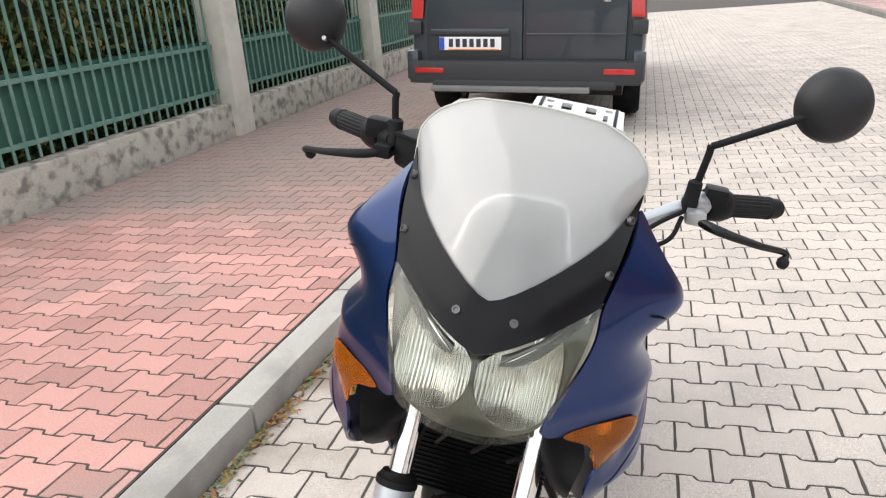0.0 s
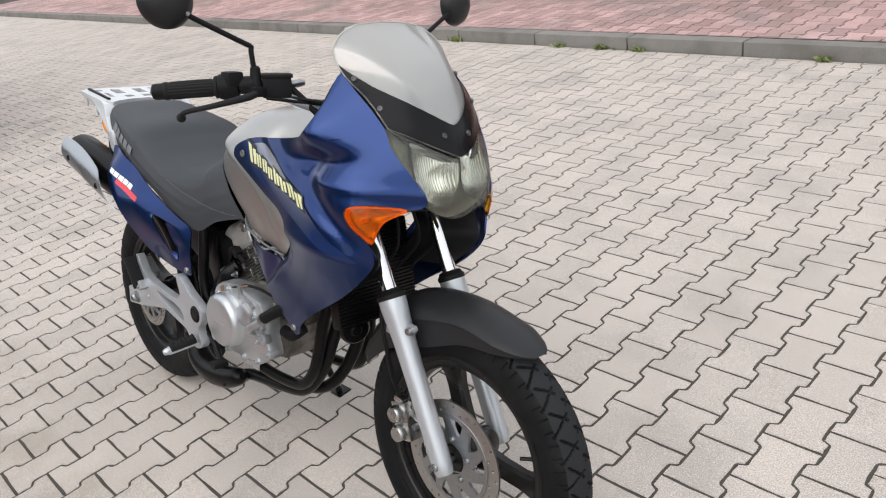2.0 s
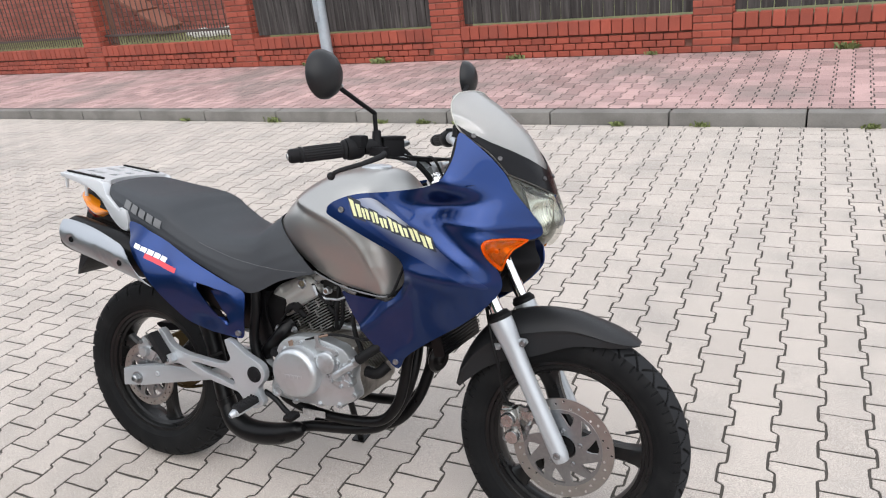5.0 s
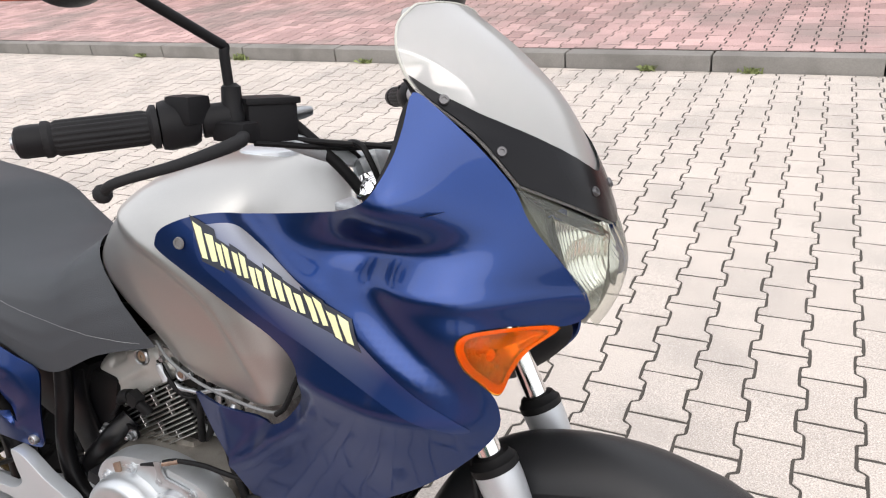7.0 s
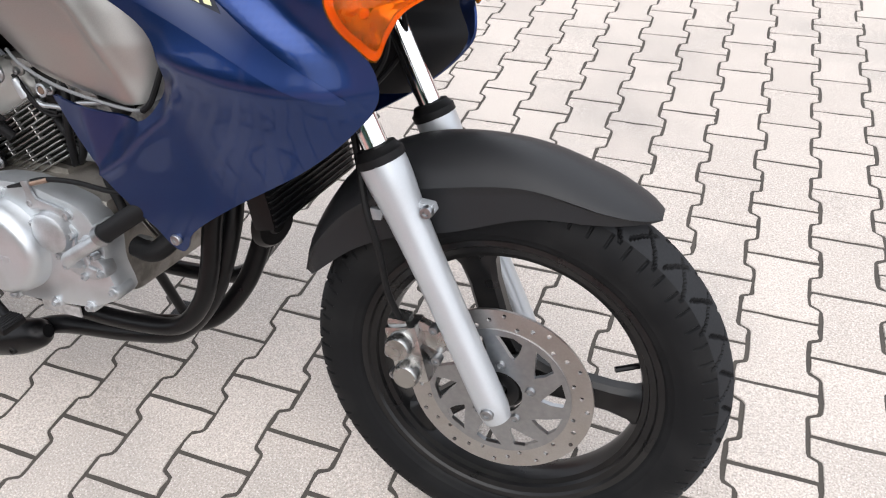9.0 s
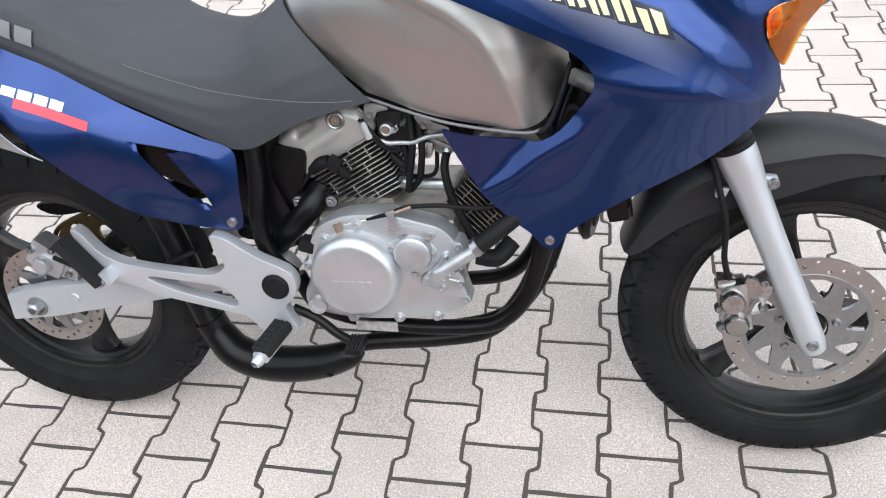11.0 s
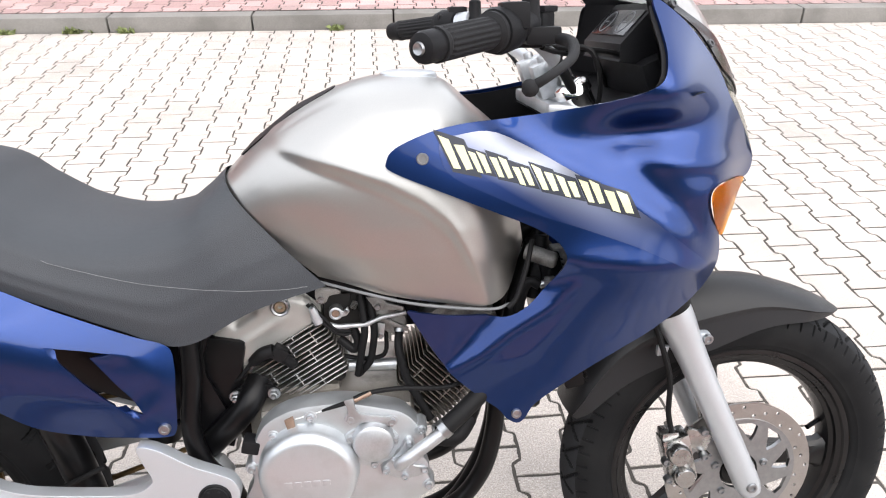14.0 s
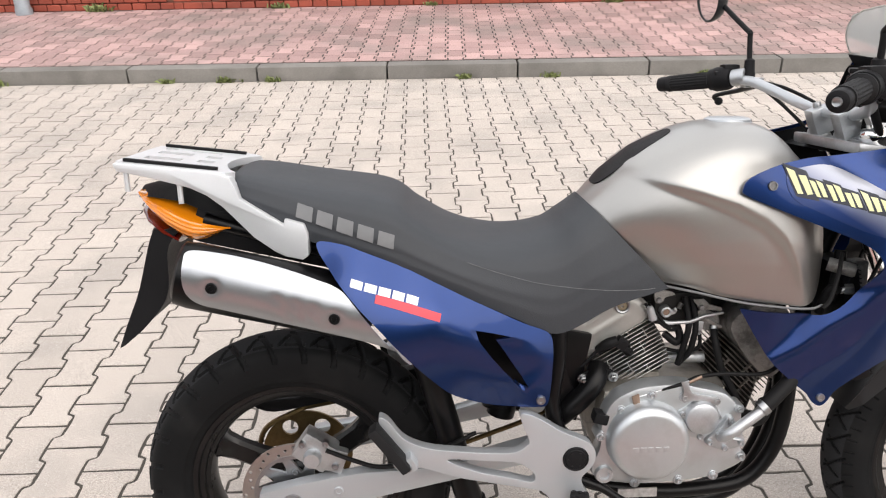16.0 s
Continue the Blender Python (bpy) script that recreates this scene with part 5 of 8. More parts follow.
# engine
AX_R, FIN_R = Vector((-0.50, 0, 0.866)), Vector((0.866, 0, 0.50))
case = part("crankcase", join(box((0.01, -0.005, 0.46), (0.25, 0.25, 0.17), 0.03), box((-0.06, 0.02, 0.50), (0.16, 0.2, 0.12), 0.03), box((0.02, 0, 0.395), (0.22, 0.2, 0.06), 0.02)), STAINED, bike, "stained cast aluminium crankcase")
COVERO = [(-0.124, 0.484), (-0.112, 0.520), (-0.094, 0.543), (-0.059, 0.560), (-0.02, 0.566), (0.030, 0.566), (0.082, 0.554), (0.112, 0.545), (0.134, 0.525), (0.149, 0.492), (0.146, 0.45), (0.156, 0.415), (0.154, 0.397), (0.125, 0.380), (0.093, 0.368), (0.04, 0.362), (-0.04, 0.358), (-0.107, 0.366), (-0.136, 0.380), (-0.140, 0.407), (-0.126, 0.44)]
cov = part("right_engine_cover", plate(COVERO, -0.118, -0.166, 0.010, 60), COVER, case, "silver painted right engine cover", 40)
part("clutch_cover", lathe([(0, 0.036), (0.060, 0.036), (0.068, 0.034), (0.074, 0.028), (0.077, 0.018), (0.079, 0.0), (0.085, -0.006), (0.085, -0.02)], (-0.036, -0.165, 0.458), (0, -1, 0), 64), COVER, case, "round silver clutch cover")
part("cover_badge", join(*[box((-0.066 + 0.0145 * k, -0.2012, 0.452), (0.011, 0.0012, 0.010), 0.0006) for k in range(5)]), COVER, case, "raised plain bars")
part("timing_cover", lathe([(0, 0.016), (0.026, 0.016), (0.031, 0.013), (0.034, 0.004), (0.036, -0.01)], (0.066, -0.168, 0.500), (0, -1, 0), 40), ALLOY, case, "round timing cover")
part("oil_filler_boss", lathe([(0, 0.004), (0.008, 0.004), (0.010, 0.009), (0.016, 0.009), (0.018, 0.004), (0.018, -0.03)], (-0.117, -0.165, 0.386), (0, -1, 0), 24), COVER, case)
part("dipstick", box((-0.123, -0.152, 0.500), (0.028, 0.03, 0.022), 0.005, Matrix.Rotation(radians(15), 3, "Y")), PLASTIC, case, "black oil filler cap")
for x, z in ((-0.124, 0.465), (-0.087, 0.519), (-0.028, 0.547), (0.033, 0.540), (0.096, 0.531), (0.141, 0.511), (0.150, 0.410), (0.098, 0.373), (0.030, 0.366), (-0.055, 0.363)):
    part("bolt_boss", lathe([(0.0, 0.004), (0.009, 0.004), (0.0105, 0.0), (0.011, -0.03)], (x, -0.164, z), (0, -1, 0), 20), COVER, case)
    part("cover_bolt", disc_bolt((x, -0.168, z), r=0.0062, h=0.006), ALLOY, case)
part("timing_flange", plate([(0.022, 0.510), (0.030, 0.518), (0.052, 0.528), (0.070, 0.534), (0.090, 0.522), (0.106, 0.504), (0.102, 0.492), (0.096, 0.470), (0.066, 0.456), (0.040, 0.464), (0.028, 0.490)], -0.160, -0.171, 0.003, 40), COVER, case, "cast flange of the timing cover")
for x, z in ((0.030, 0.507), (0.099, 0.499), (0.066, 0.459)):
    part("cover_bolt", disc_bolt((x, -0.171, z), r=0.0060, h=0.006), ALLOY, case)
# water pump and pipe
part("water_pump", plate([(0.076, 0.452), (0.082, 0.441), (0.108, 0.430), (0.118, 0.430), (0.146, 0.437), (0.152, 0.448), (0.148, 0.462), (0.134, 0.478), (0.128, 0.499), (0.117, 0.501), (0.108, 0.486), (0.094, 0.470)], -0.150, -0.176, 0.005, 44), ALLOY, case, "cast water pump cover")
for x, z in ((0.083, 0.449), (0.144, 0.446), (0.113, 0.436), (0.122, 0.494), (0.138, 0.475)):
    part("pump_bolt", disc_bolt((x, -0.176, z), r=0.0062, h=0.007), ALLOY, case)
for pts in ([(0.092, 0.470), (0.118, 0.452)], [(0.120, 0.488), (0.126, 0.460)], [(0.142, 0.452), (0.126, 0.456)]):
    part("pump_rib", tube([(x, -0.177, z) for x, z in pts], 0.003, 8), ALLOY, case)
part("water_pipe", tube([(0.106, -0.172, 0.458), (0.106, -0.190, 0.468), (0.114, -0.197, 0.478), (0.135, -0.196, 0.493), (0.165, -0.192, 0.513), (0.182, -0.188, 0.524)], 0.0105, 18), ALLOY, case, "aluminium water pipe")
part("hose_clip", lathe([(0.0125, -0.006), (0.0155, -0.006), (0.0155, 0.006), (0.0125, 0.006)], (0.176, -0.189, 0.524), (0.78, 0.1, 0.62), 20, True), STEEL, case)
part("water_hose", tube([(0.176, -0.189, 0.524), (0.205, -0.18, 0.545), (0.245, -0.16, 0.575), (0.29, -0.12, 0.62)], 0.0145, 14), HOSE, case, "black rubber coolant hose")
part("pump_boss", lathe([(0, 0.02), (0.012, 0.02), (0.014, 0.016), (0.014, 0)], (0.163, -0.11, 0.47), (1, 0, 0), 16), ALLOY, case)
part("pump_hose", tube([(0.165, -0.12, 0.470), (0.20, -0.12, 0.468), (0.225, -0.10, 0.49)], 0.016, 12), HOSE, case)


def cylinder(base, axis, across, length, w, y0, y1, count, name_label, skin=None):
    """A finned barrel: a core with plates of its own round it."""
    rot = Matrix((across, (0, 1, 0), axis)).transposed()
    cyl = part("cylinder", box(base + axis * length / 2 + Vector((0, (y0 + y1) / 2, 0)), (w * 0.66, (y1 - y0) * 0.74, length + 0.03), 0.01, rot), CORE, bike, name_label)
    for k in range(count):
        p = base + axis * (length * (k + 0.5) / count) + Vector((0, (y0 + y1) / 2, 0))
        bulge = 0.86 + 0.17 * math.sin(math.pi * (0.25 + 0.7 * (count - k) / count))
        part("fin", box(p, (w * bulge, y1 - y0, 0.0024), 0.0009, rot, 1), skin or ALLOY, cyl)
        step = length / count
        for a in ((-0.28, 0.12), (-0.10,), (0.20, -0.34), (0.02, 0.33))[(k + 1) // 3 % 4]:
            part("fin_rib", box(p + axis * step / 2 + across * (w * a) + Vector((0, -(y1 - y0) / 2 + 0.005, 0)), (0.0026, 0.008, step), 0.0006, rot, 1), skin or ALLOY, cyl)
    return cyl


cr = cylinder(Vector((-0.020, 0, 0.548)), AX_R, FIN_R, 0.106, 0.138, -0.084, 0.07, 13, "finned rear cylinder barrel", FIN)
AX_F, FIN_F = Vector((0.72, 0, 0.694)), Vector((0.694, 0, -0.72))
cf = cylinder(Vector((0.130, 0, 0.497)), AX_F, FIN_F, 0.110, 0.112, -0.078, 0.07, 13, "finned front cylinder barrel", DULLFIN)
HEAD = [(-0.188, 0.640), (-0.185, 0.658), (-0.168, 0.678), (-0.143, 0.694), (-0.108, 0.708), (-0.075, 0.722), (-0.041, 0.718), (-0.020, 0.704), (-0.007, 0.684), (-0.022, 0.662), (-0.060, 0.640), (-0.100, 0.614), (-0.138, 0.590), (-0.160, 0.596), (-0.178, 0.615)]
HEAD_EDGE = spline(HEAD, 120, True)


def head_y(u, v):
    d = float(np.min(np.hypot(HEAD_EDGE[:, 0] - u, HEAD_EDGE[:, 1] - v)))
    y = 0.086 - 0.016 * (1 - math.sqrt(max(0.0, 1 - max(0.0, 1 - d / 0.016) ** 2)))
    # sunken pocket towards the top, and a ridge from bolt to bolt
    a, b = (u + 0.141) * 0.86 + (v - 0.668) * 0.51, -(u + 0.141) * 0.51 + (v - 0.668) * 0.86
    y -= 0.007 * smooth01(b / 0.007 + 0.5) * smooth01((a + 0.006) / 0.008) * smooth01((0.044 - a) / 0.008)
    y += 0.004 * math.exp(-((b + 0.028) / 0.006) ** 2) * smooth01((a + 0.02) / 0.02) * smooth01((0.085 - a) / 0.02)
    return y


head = part("rear_cylinder_head", join(plate(HEAD, -0.066, 0.06, 0.004, 60), shell(HEAD, head_y, 0.003, 0.005, count=100)), HEADPAINT, bike, "matt silver-grey cylinder head cover", 40)
for x, z in ((-0.154, 0.633), (-0.069, 0.700)):
    part("head_bolt", lathe([(0.0095, 0.001), (0.0105, 0.0045), (0.013, 0.0055), (0.0155, 0.003), (0.016, -0.004)], (x, -0.086, z), (0, -1, 0), 28), STEEL, head, "steel washer of a head bolt")
    part("bolt_centre", lathe([(0, -0.0005), (0.003, -0.0005), (0.0035, 0.002), (0.0085, 0.002), (0.0098, 0.0)], (x, -0.0865, z), (0, -1, 0), 24), OLDBRASS, head, "tarnished brass bolt centre")
part("plug_cap", join(tube([(-0.118, -0.098, 0.614), (-0.100, -0.106, 0.630), (-0.082, -0.108, 0.636)], [0.0085, 0.011, 0.011], 12), box((-0.074, -0.107, 0.631), (0.024, 0.020, 0.022), 0.004, Matrix.Rotation(radians(35), 3, "Y")), tube([(-0.070, -0.106, 0.625), (-0.054, -0.098, 0.605)], [0.0095, 0.0085], 12)), HOSE, head, "black spark plug cap")
part("plug_lead", tube([(-0.12, -0.098, 0.612), (-0.15, -0.092, 0.580), (-0.185, -0.08, 0.585), (-0.21, -0.06, 0.62)], 0.0035, 8), HOSE, head)
part("head_stud", lathe([(0, 0.02), (0.005, 0.02), (0.007, 0.012), (0.008, 0), (0.009, -0.01)], (-0.013, -0.096, 0.683), (-0.3, -0.2, 0.9), 12), SILVER2, head)
part("front_cylinder_head", plate([(0.15, 0.64), (0.20, 0.69), (0.26, 0.68), (0.29, 0.62), (0.27, 0.56), (0.225, 0.535)], -0.08, 0.06, 0.012, 30), OXIDE, bike)
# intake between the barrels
carb = part("carburettor", join(box((0.055, -0.01, 0.684), (0.12, 0.12, 0.066), 0.012), box((0.02, -0.06, 0.695), (0.044, 0.03, 0.035), 0.006)), CORE, bike, "carburettor darkened for the shade between the barrels")
part("float_bowl", plate([(0.078, 0.677), (0.100, 0.684), (0.126, 0.669), (0.129, 0.650), (0.116, 0.638), (0.104, 0.637), (0.093, 0.644), (0.084, 0.658)], -0.030, -0.078, 0.008, 30), OXIDE, carb, "oxidised carburettor float bowl")
part("bowl_clamp", plate([(0.083, 0.676), (0.132, 0.650), (0.130, 0.644), (0.124, 0.645), (0.081, 0.669)], -0.078, -0.085, 0.002), OXIDE, carb)
part("bowl_tab", plate([(0.082, 0.663), (0.094, 0.661), (0.091, 0.638), (0.086, 0.633), (0.080, 0.637)], -0.083, -0.087, 0.0015), ALLOY, carb)
part("tab_bolt", disc_bolt((0.086, -0.0875, 0.641), r=0.0036, h=0.003), STEEL, carb)
part("linkage", tube([(0.006, -0.094, 0.668), (0.020, -0.095, 0.664), (0.040, -0.096, 0.665), (0.062, -0.097, 0.666), (0.076, -0.097, 0.671), (0.090, -0.096, 0.676), (0.112, -0.095, 0.679), (0.128, -0.093, 0.681)], [0.0046, 0.0044, 0.0040, 0.0040, 0.0038, 0.0038, 0.0036, 0.0034], 10, 40), ALLOY, carb, "bent steel choke rod")
part("choke_boss", join(lathe([(0.0065, 0.004), (0.0078, 0.005), (0.0105, 0.004), (0.0115, -0.012)], (0.017, -0.088, 0.685), (0, -1, 0), 24), plate([(0.020, 0.692), (0.030, 0.688), (0.036, 0.694), (0.039, 0.686), (0.034, 0.680), (0.026, 0.678)], -0.084, -0.090, 0.0015)), ALLOY, carb, "small aluminium choke lever")
part("boss_bush", lathe([(0, 0.003), (0.0055, 0.003), (0.0066, 0.001)], (0.017, -0.089, 0.685), (0, -1, 0), 20), COPPER, carb, "brown bush")
part("lever_bolt", disc_bolt((0.0335, -0.0905, 0.687), r=0.003, h=0.003), STEEL, carb)
part("tank_bracket", plate([(-0.012, 0.728), (-0.004, 0.735), (0.020, 0.731), (0.028, 0.724), (0.010, 0.720), (0.005, 0.711), (-0.003, 0.707), (-0.010, 0.712)], -0.100, -0.105, 0.0015, 24), OXIDE, carb, "speckled tank bracket")
part("bracket_bolt", disc_bolt((-0.003, -0.1055, 0.7155), r=0.0055, h=0.005), STEEL, carb)
part("cable_plate", plate([(0.066, 0.711), (0.088, 0.711), (0.099, 0.700), (0.125, 0.692), (0.124, 0.685), (0.096, 0.689), (0.080, 0.688), (0.074, 0.699)], -0.092, -0.097, 0.0015), OXIDE, carb, "speckled cable plate")
part("plate_bolt", disc_bolt((0.083, -0.0975, 0.6945), r=0.005, h=0.004), STEEL, carb)
part("choke_spring", join(*[lathe([(0.0042, -0.0008), (0.0055, 0), (0.0042, 0.0008)], (0.044 + 0.0012 * k, -0.082, 0.690 + 0.0022 * k), (0.4, 0, 0.9), 14, True) for k in range(5)]), OXIDE, carb)
part("airbox", box((0.085, 0.0, 0.722), (0.24, 0.13, 0.050), 0.012), PLASTIC, bike, "black plastic airbox above the cylinders")
# black box added only to block the bright gap ahead of the airbox
part("air_duct", box((0.175, 0.030, 0.680), (0.15, 0.07, 0.12), 0.012), PLASTIC, bike)
part("battery_box", box((-0.195, -0.02, 0.585), (0.11, 0.15, 0.15), 0.010, Matrix.Rotation(radians(12), 3, "Y")), BLACK, bike, "black battery box behind the rear cylinder")
part("crossover_pipe", tube([(0.02, -0.05, 0.575), (0.11, -0.05, 0.572)], 0.0115, 14), ALLOY, bike, "polished crossover pipe")
for pts, r in (([(0.057, -0.080, 0.712), (0.061, -0.095, 0.659), (0.054, -0.093, 0.618), (0.046, -0.085, 0.573)], 0.0062), ([(0.070, -0.080, 0.710), (0.076, -0.091, 0.657), (0.072, -0.089, 0.619), (0.066, -0.085, 0.595), (0.048, -0.078, 0.572)], 0.0060),
               ([(0.095, -0.060, 0.640), (0.094, -0.070, 0.608), (0.082, -0.070, 0.596), (0.054, -0.068, 0.594), (0.025, -0.065, 0.599)], 0.0038), ([(0.117, -0.075, 0.650), (0.114, -0.100, 0.621), (0.125, -0.108, 0.572), (0.142, -0.112, 0.538), (0.160, -0.115, 0.500)], 0.0072),
               ([(-0.026, -0.095, 0.705), (-0.010, -0.097, 0.682), (0.010, -0.097, 0.660), (0.028, -0.093, 0.649), (0.042, -0.085, 0.650)], 0.0030), ([(-0.020, -0.097, 0.706), (-0.002, -0.099, 0.682), (0.016, -0.098, 0.661), (0.038, -0.090, 0.653)], 0.0028),
               ([(0.042, -0.080, 0.655), (0.049, -0.082, 0.632), (0.041, -0.082, 0.619), (0.019, -0.075, 0.636)], 0.0075)):
    part("breather_hose", tube(pts, r, 10), HOSE, carb)
part("hose_clip", lathe([(0.0075, -0.003), (0.0088, -0.003), (0.0088, 0.003), (0.0075, 0.003)], (0.1165, -0.080, 0.645), (-0.1, -0.5, -0.85), 18, True), STEEL, carb)
part("clutch_cable", tube([(0.040, -0.166, 0.573), (0.062, -0.160, 0.578), (0.11, -0.155, 0.580), (0.197, -0.150, 0.577), (0.26, -0.12, 0.61)], 0.0040, 10), HOSE, bike, "black clutch cable")
part("cable_ferrule", tube([(0.040, -0.167, 0.571), (0.066, -0.160, 0.578)], 0.0042, 12), COPPER, case, "brown cable ferrule")
part("cable_sleeve", tube([(-0.010, -0.165, 0.556), (0.030, -0.168, 0.569)], [0.0022, 0.0042], 10), HOSE, case)
part("cable_wire", tube([(-0.052, -0.165, 0.545), (-0.010, -0.165, 0.556)], 0.0014, 6), CHROME, case, "bare cable end")
part("cable_bracket", plate([(0.024, 0.574), (0.039, 0.577), (0.041, 0.560), (0.047, 0.550), (0.066, 0.546), (0.094, 0.540), (0.103, 0.531), (0.097, 0.522), (0.089, 0.526), (0.066, 0.533), (0.044, 0.535), (0.032, 0.530), (0.026, 0.538), (0.030, 0.556)], -0.168, -0.1725, 0.0016), ALLOY, case, "bent aluminium cable bracket")
part("cable_stop", plate([(-0.068, 0.546), (-0.054, 0.552), (-0.052, 0.536), (-0.046, 0.520), (-0.060, 0.516), (-0.064, 0.530)], -0.166, -0.171, 0.0016), COPPER, case, "heat-tinted copper cable stop")
part("stop_bolt", disc_bolt((-0.055, -0.1715, 0.522), r=0.0055, h=0.005), ALLOY, case)
part("electrics_box", box((0.10, 0, 0.75), (0.28, 0.10, 0.09), 0.02), BLACK, bike)

# frame and exhaust
fr = part("frame", join(tube([(-0.203, -0.135, 0.700), (-0.203, -0.140, 0.62), (-0.214, -0.142, 0.53), (-0.200, -0.14, 0.46), (-0.175, -0.13, 0.42)], [0.014, 0.015, 0.015, 0.017, 0.02], 14),
                        tube([(-0.203, 0.135, 0.700), (-0.203, 0.140, 0.62), (-0.214, 0.142, 0.53), (-0.200, 0.14, 0.46), (-0.175, 0.13, 0.42)], [0.014, 0.015, 0.015, 0.017, 0.02], 14),
                        tube([(0.41, 0, 0.92), (0.33, 0, 0.78), (0.0, 0, 0.75), (-0.22, 0, 0.72)], 0.024, 12), tube([(-0.2, -0.12, 0.70), (-0.5, -0.12, 0.80), (-0.85, -0.10, 0.90)], 0.013, 10), tube([(-0.2, 0.12, 0.70), (-0.5, 0.12, 0.80), (-0.85, 0.10, 0.90)], 0.013, 10),
                        tube([(0.40, 0, 0.86), (0.33, -0.03, 0.72), (0.285, -0.072, 0.55), (0.268, -0.085, 0.44), (0.245, -0.088, 0.37), (0.20, -0.09, 0.318), (0.13, -0.09, 0.300), (0.0, -0.09, 0.298), (-0.14, -0.09, 0.33), (-0.18, -0.09, 0.40)], 0.0155, 12),
                        tube([(0.40, 0, 0.86), (0.33, 0.03, 0.72), (0.285, 0.072, 0.55), (0.268, 0.085, 0.44), (0.245, 0.088, 0.37), (0.20, 0.09, 0.318), (0.13, 0.09, 0.300), (0.0, 0.09, 0.298), (-0.14, 0.09, 0.33), (-0.18, 0.09, 0.40)], 0.0155, 12)),
          BLACK, bike, "black steel tube frame")
part("frame_plate", box((-0.032, -0.1085, 0.305), (0.080, 0.004, 0.020), 0.001), BARPLATE, fr, "small metal type plate with plain bars")
part("frame_gusset", plate([(-0.235, 0.66), (-0.19, 0.66), (-0.19, 0.60), (-0.15, 0.50), (-0.16, 0.47), (-0.21, 0.49), (-0.235, 0.54)], -0.10, -0.108, 0.002), BLACK, fr)
ex = part("exhaust_pipe", join(tube([(0.275, -0.02, 0.60), (0.285, -0.03, 0.53), (0.272, -0.05, 0.44), (0.235, -0.06, 0.35), (0.175, -0.07, 0.285), (0.08, -0.075, 0.262), (-0.06, -0.085, 0.250), (-0.12, -0.10, 0.235)], 0.017, 14),
                               tube([(0.30, 0.03, 0.60), (0.31, 0.03, 0.53), (0.295, 0.02, 0.44), (0.26, 0.0, 0.35), (0.20, -0.02, 0.285), (0.10, -0.04, 0.262), (-0.06, -0.06, 0.250)], 0.017, 14),
                               tube([(-0.112, -0.085, 0.575), (-0.125, -0.11, 0.555), (-0.150, -0.115, 0.525), (-0.185, -0.11, 0.49), (-0.215, -0.09, 0.45), (-0.22, -0.07, 0.38)], 0.0215, 16)), BLACK, bike, "black enamelled exhaust pipes")
part("header_flange", plate([(-0.160, 0.556), (-0.150, 0.570), (-0.118, 0.582), (-0.088, 0.573), (-0.078, 0.560), (-0.086, 0.551), (-0.110, 0.554), (-0.148, 0.549)], -0.100, -0.107, 0.002, 28), BLACK, ex)
for x, z in ((-0.148, 0.560), (-0.088, 0.561)):
    part("flange_nut", join(lathe([(0.004, 0.010), (0.0068, 0.009), (0.0075, 0.007), (0.0075, 0.001)], (x, -0.107, z), (0, -1, 0), 6), lathe([(0.006, 0.002), (0.0098, 0.0018), (0.0105, 0)], (x, -0.107, z), (0, -1, 0), 20), lathe([(0, 0.016), (0.003, 0.0155), (0.004, 0.014), (0.004, 0.004)], (x, -0.107, z), (0, -1, 0), 10)), STEEL, ex, "plated steel flange nut")
col = part("collector", tube([(-0.065, -0.12, 0.256), (-0.085, -0.122, 0.248), (-0.14, -0.125, 0.228), (-0.21, -0.125, 0.216), (-0.275, -0.122, 0.216), (-0.325, -0.118, 0.234), (-0.352, -0.112, 0.264), (-0.364, -0.11, 0.285)], [0.012, 0.026, 0.033, 0.036, 0.036, 0.035, 0.032, 0.029], 20, 60), BLACK, bike, "black exhaust collector")
part("collector_bolt", disc_bolt((-0.122, -0.150, 0.222), (0, -1, 0), 0.009, 0.006), BLACK, col)
part("rear_exhaust_pipe", tube([(-0.362, -0.11, 0.278), (-0.382, -0.105, 0.33), (-0.405, -0.095, 0.42), (-0.428, -0.095, 0.51), (-0.45, -0.11, 0.60), (-0.475, -0.135, 0.675), (-0.52, -0.165, 0.735)], 0.027, 18), BLACK, ex, "matt black rear pipe")
part("pipe_clamp", lathe([(0.028, -0.012), (0.031, -0.012), (0.031, 0.012), (0.028, 0.012)], (-0.368, -0.109, 0.292), (-0.35, 0, 0.93), 24, True), BLACK, ex)
# silencer
SA, SB = Vector((-0.878, -0.206, 0.832)), Vector((-0.545, -0.170, 0.735))
sd = (SB - SA).normalized()
sl = (SB - SA).length
sil = part("silencer", lathe([(0.0, 0.004), (0.020, 0.004), (0.024, 0.0), (0.048, 0.002), (0.055, 0.008), (0.058, 0.03), (0.058, sl * 0.80), (0.052, sl * 0.92), (0.028, sl)], SA, sd, 40), BLACK, bike, "black silencer can")
SHIELD = [(-0.834, 0.881), (-0.780, 0.872), (-0.724, 0.857), (-0.670, 0.839), (-0.628, 0.823), (-0.600, 0.811), (-0.580, 0.794), (-0.550, 0.752), (-0.525, 0.715), (-0.505, 0.688), (-0.530, 0.702), (-0.565, 0.715), (-0.624, 0.732), (-0.725, 0.760), (-0.790, 0.778), (-0.824, 0.788), (-0.841, 0.804), (-0.847, 0.828), (-0.844, 0.865)]


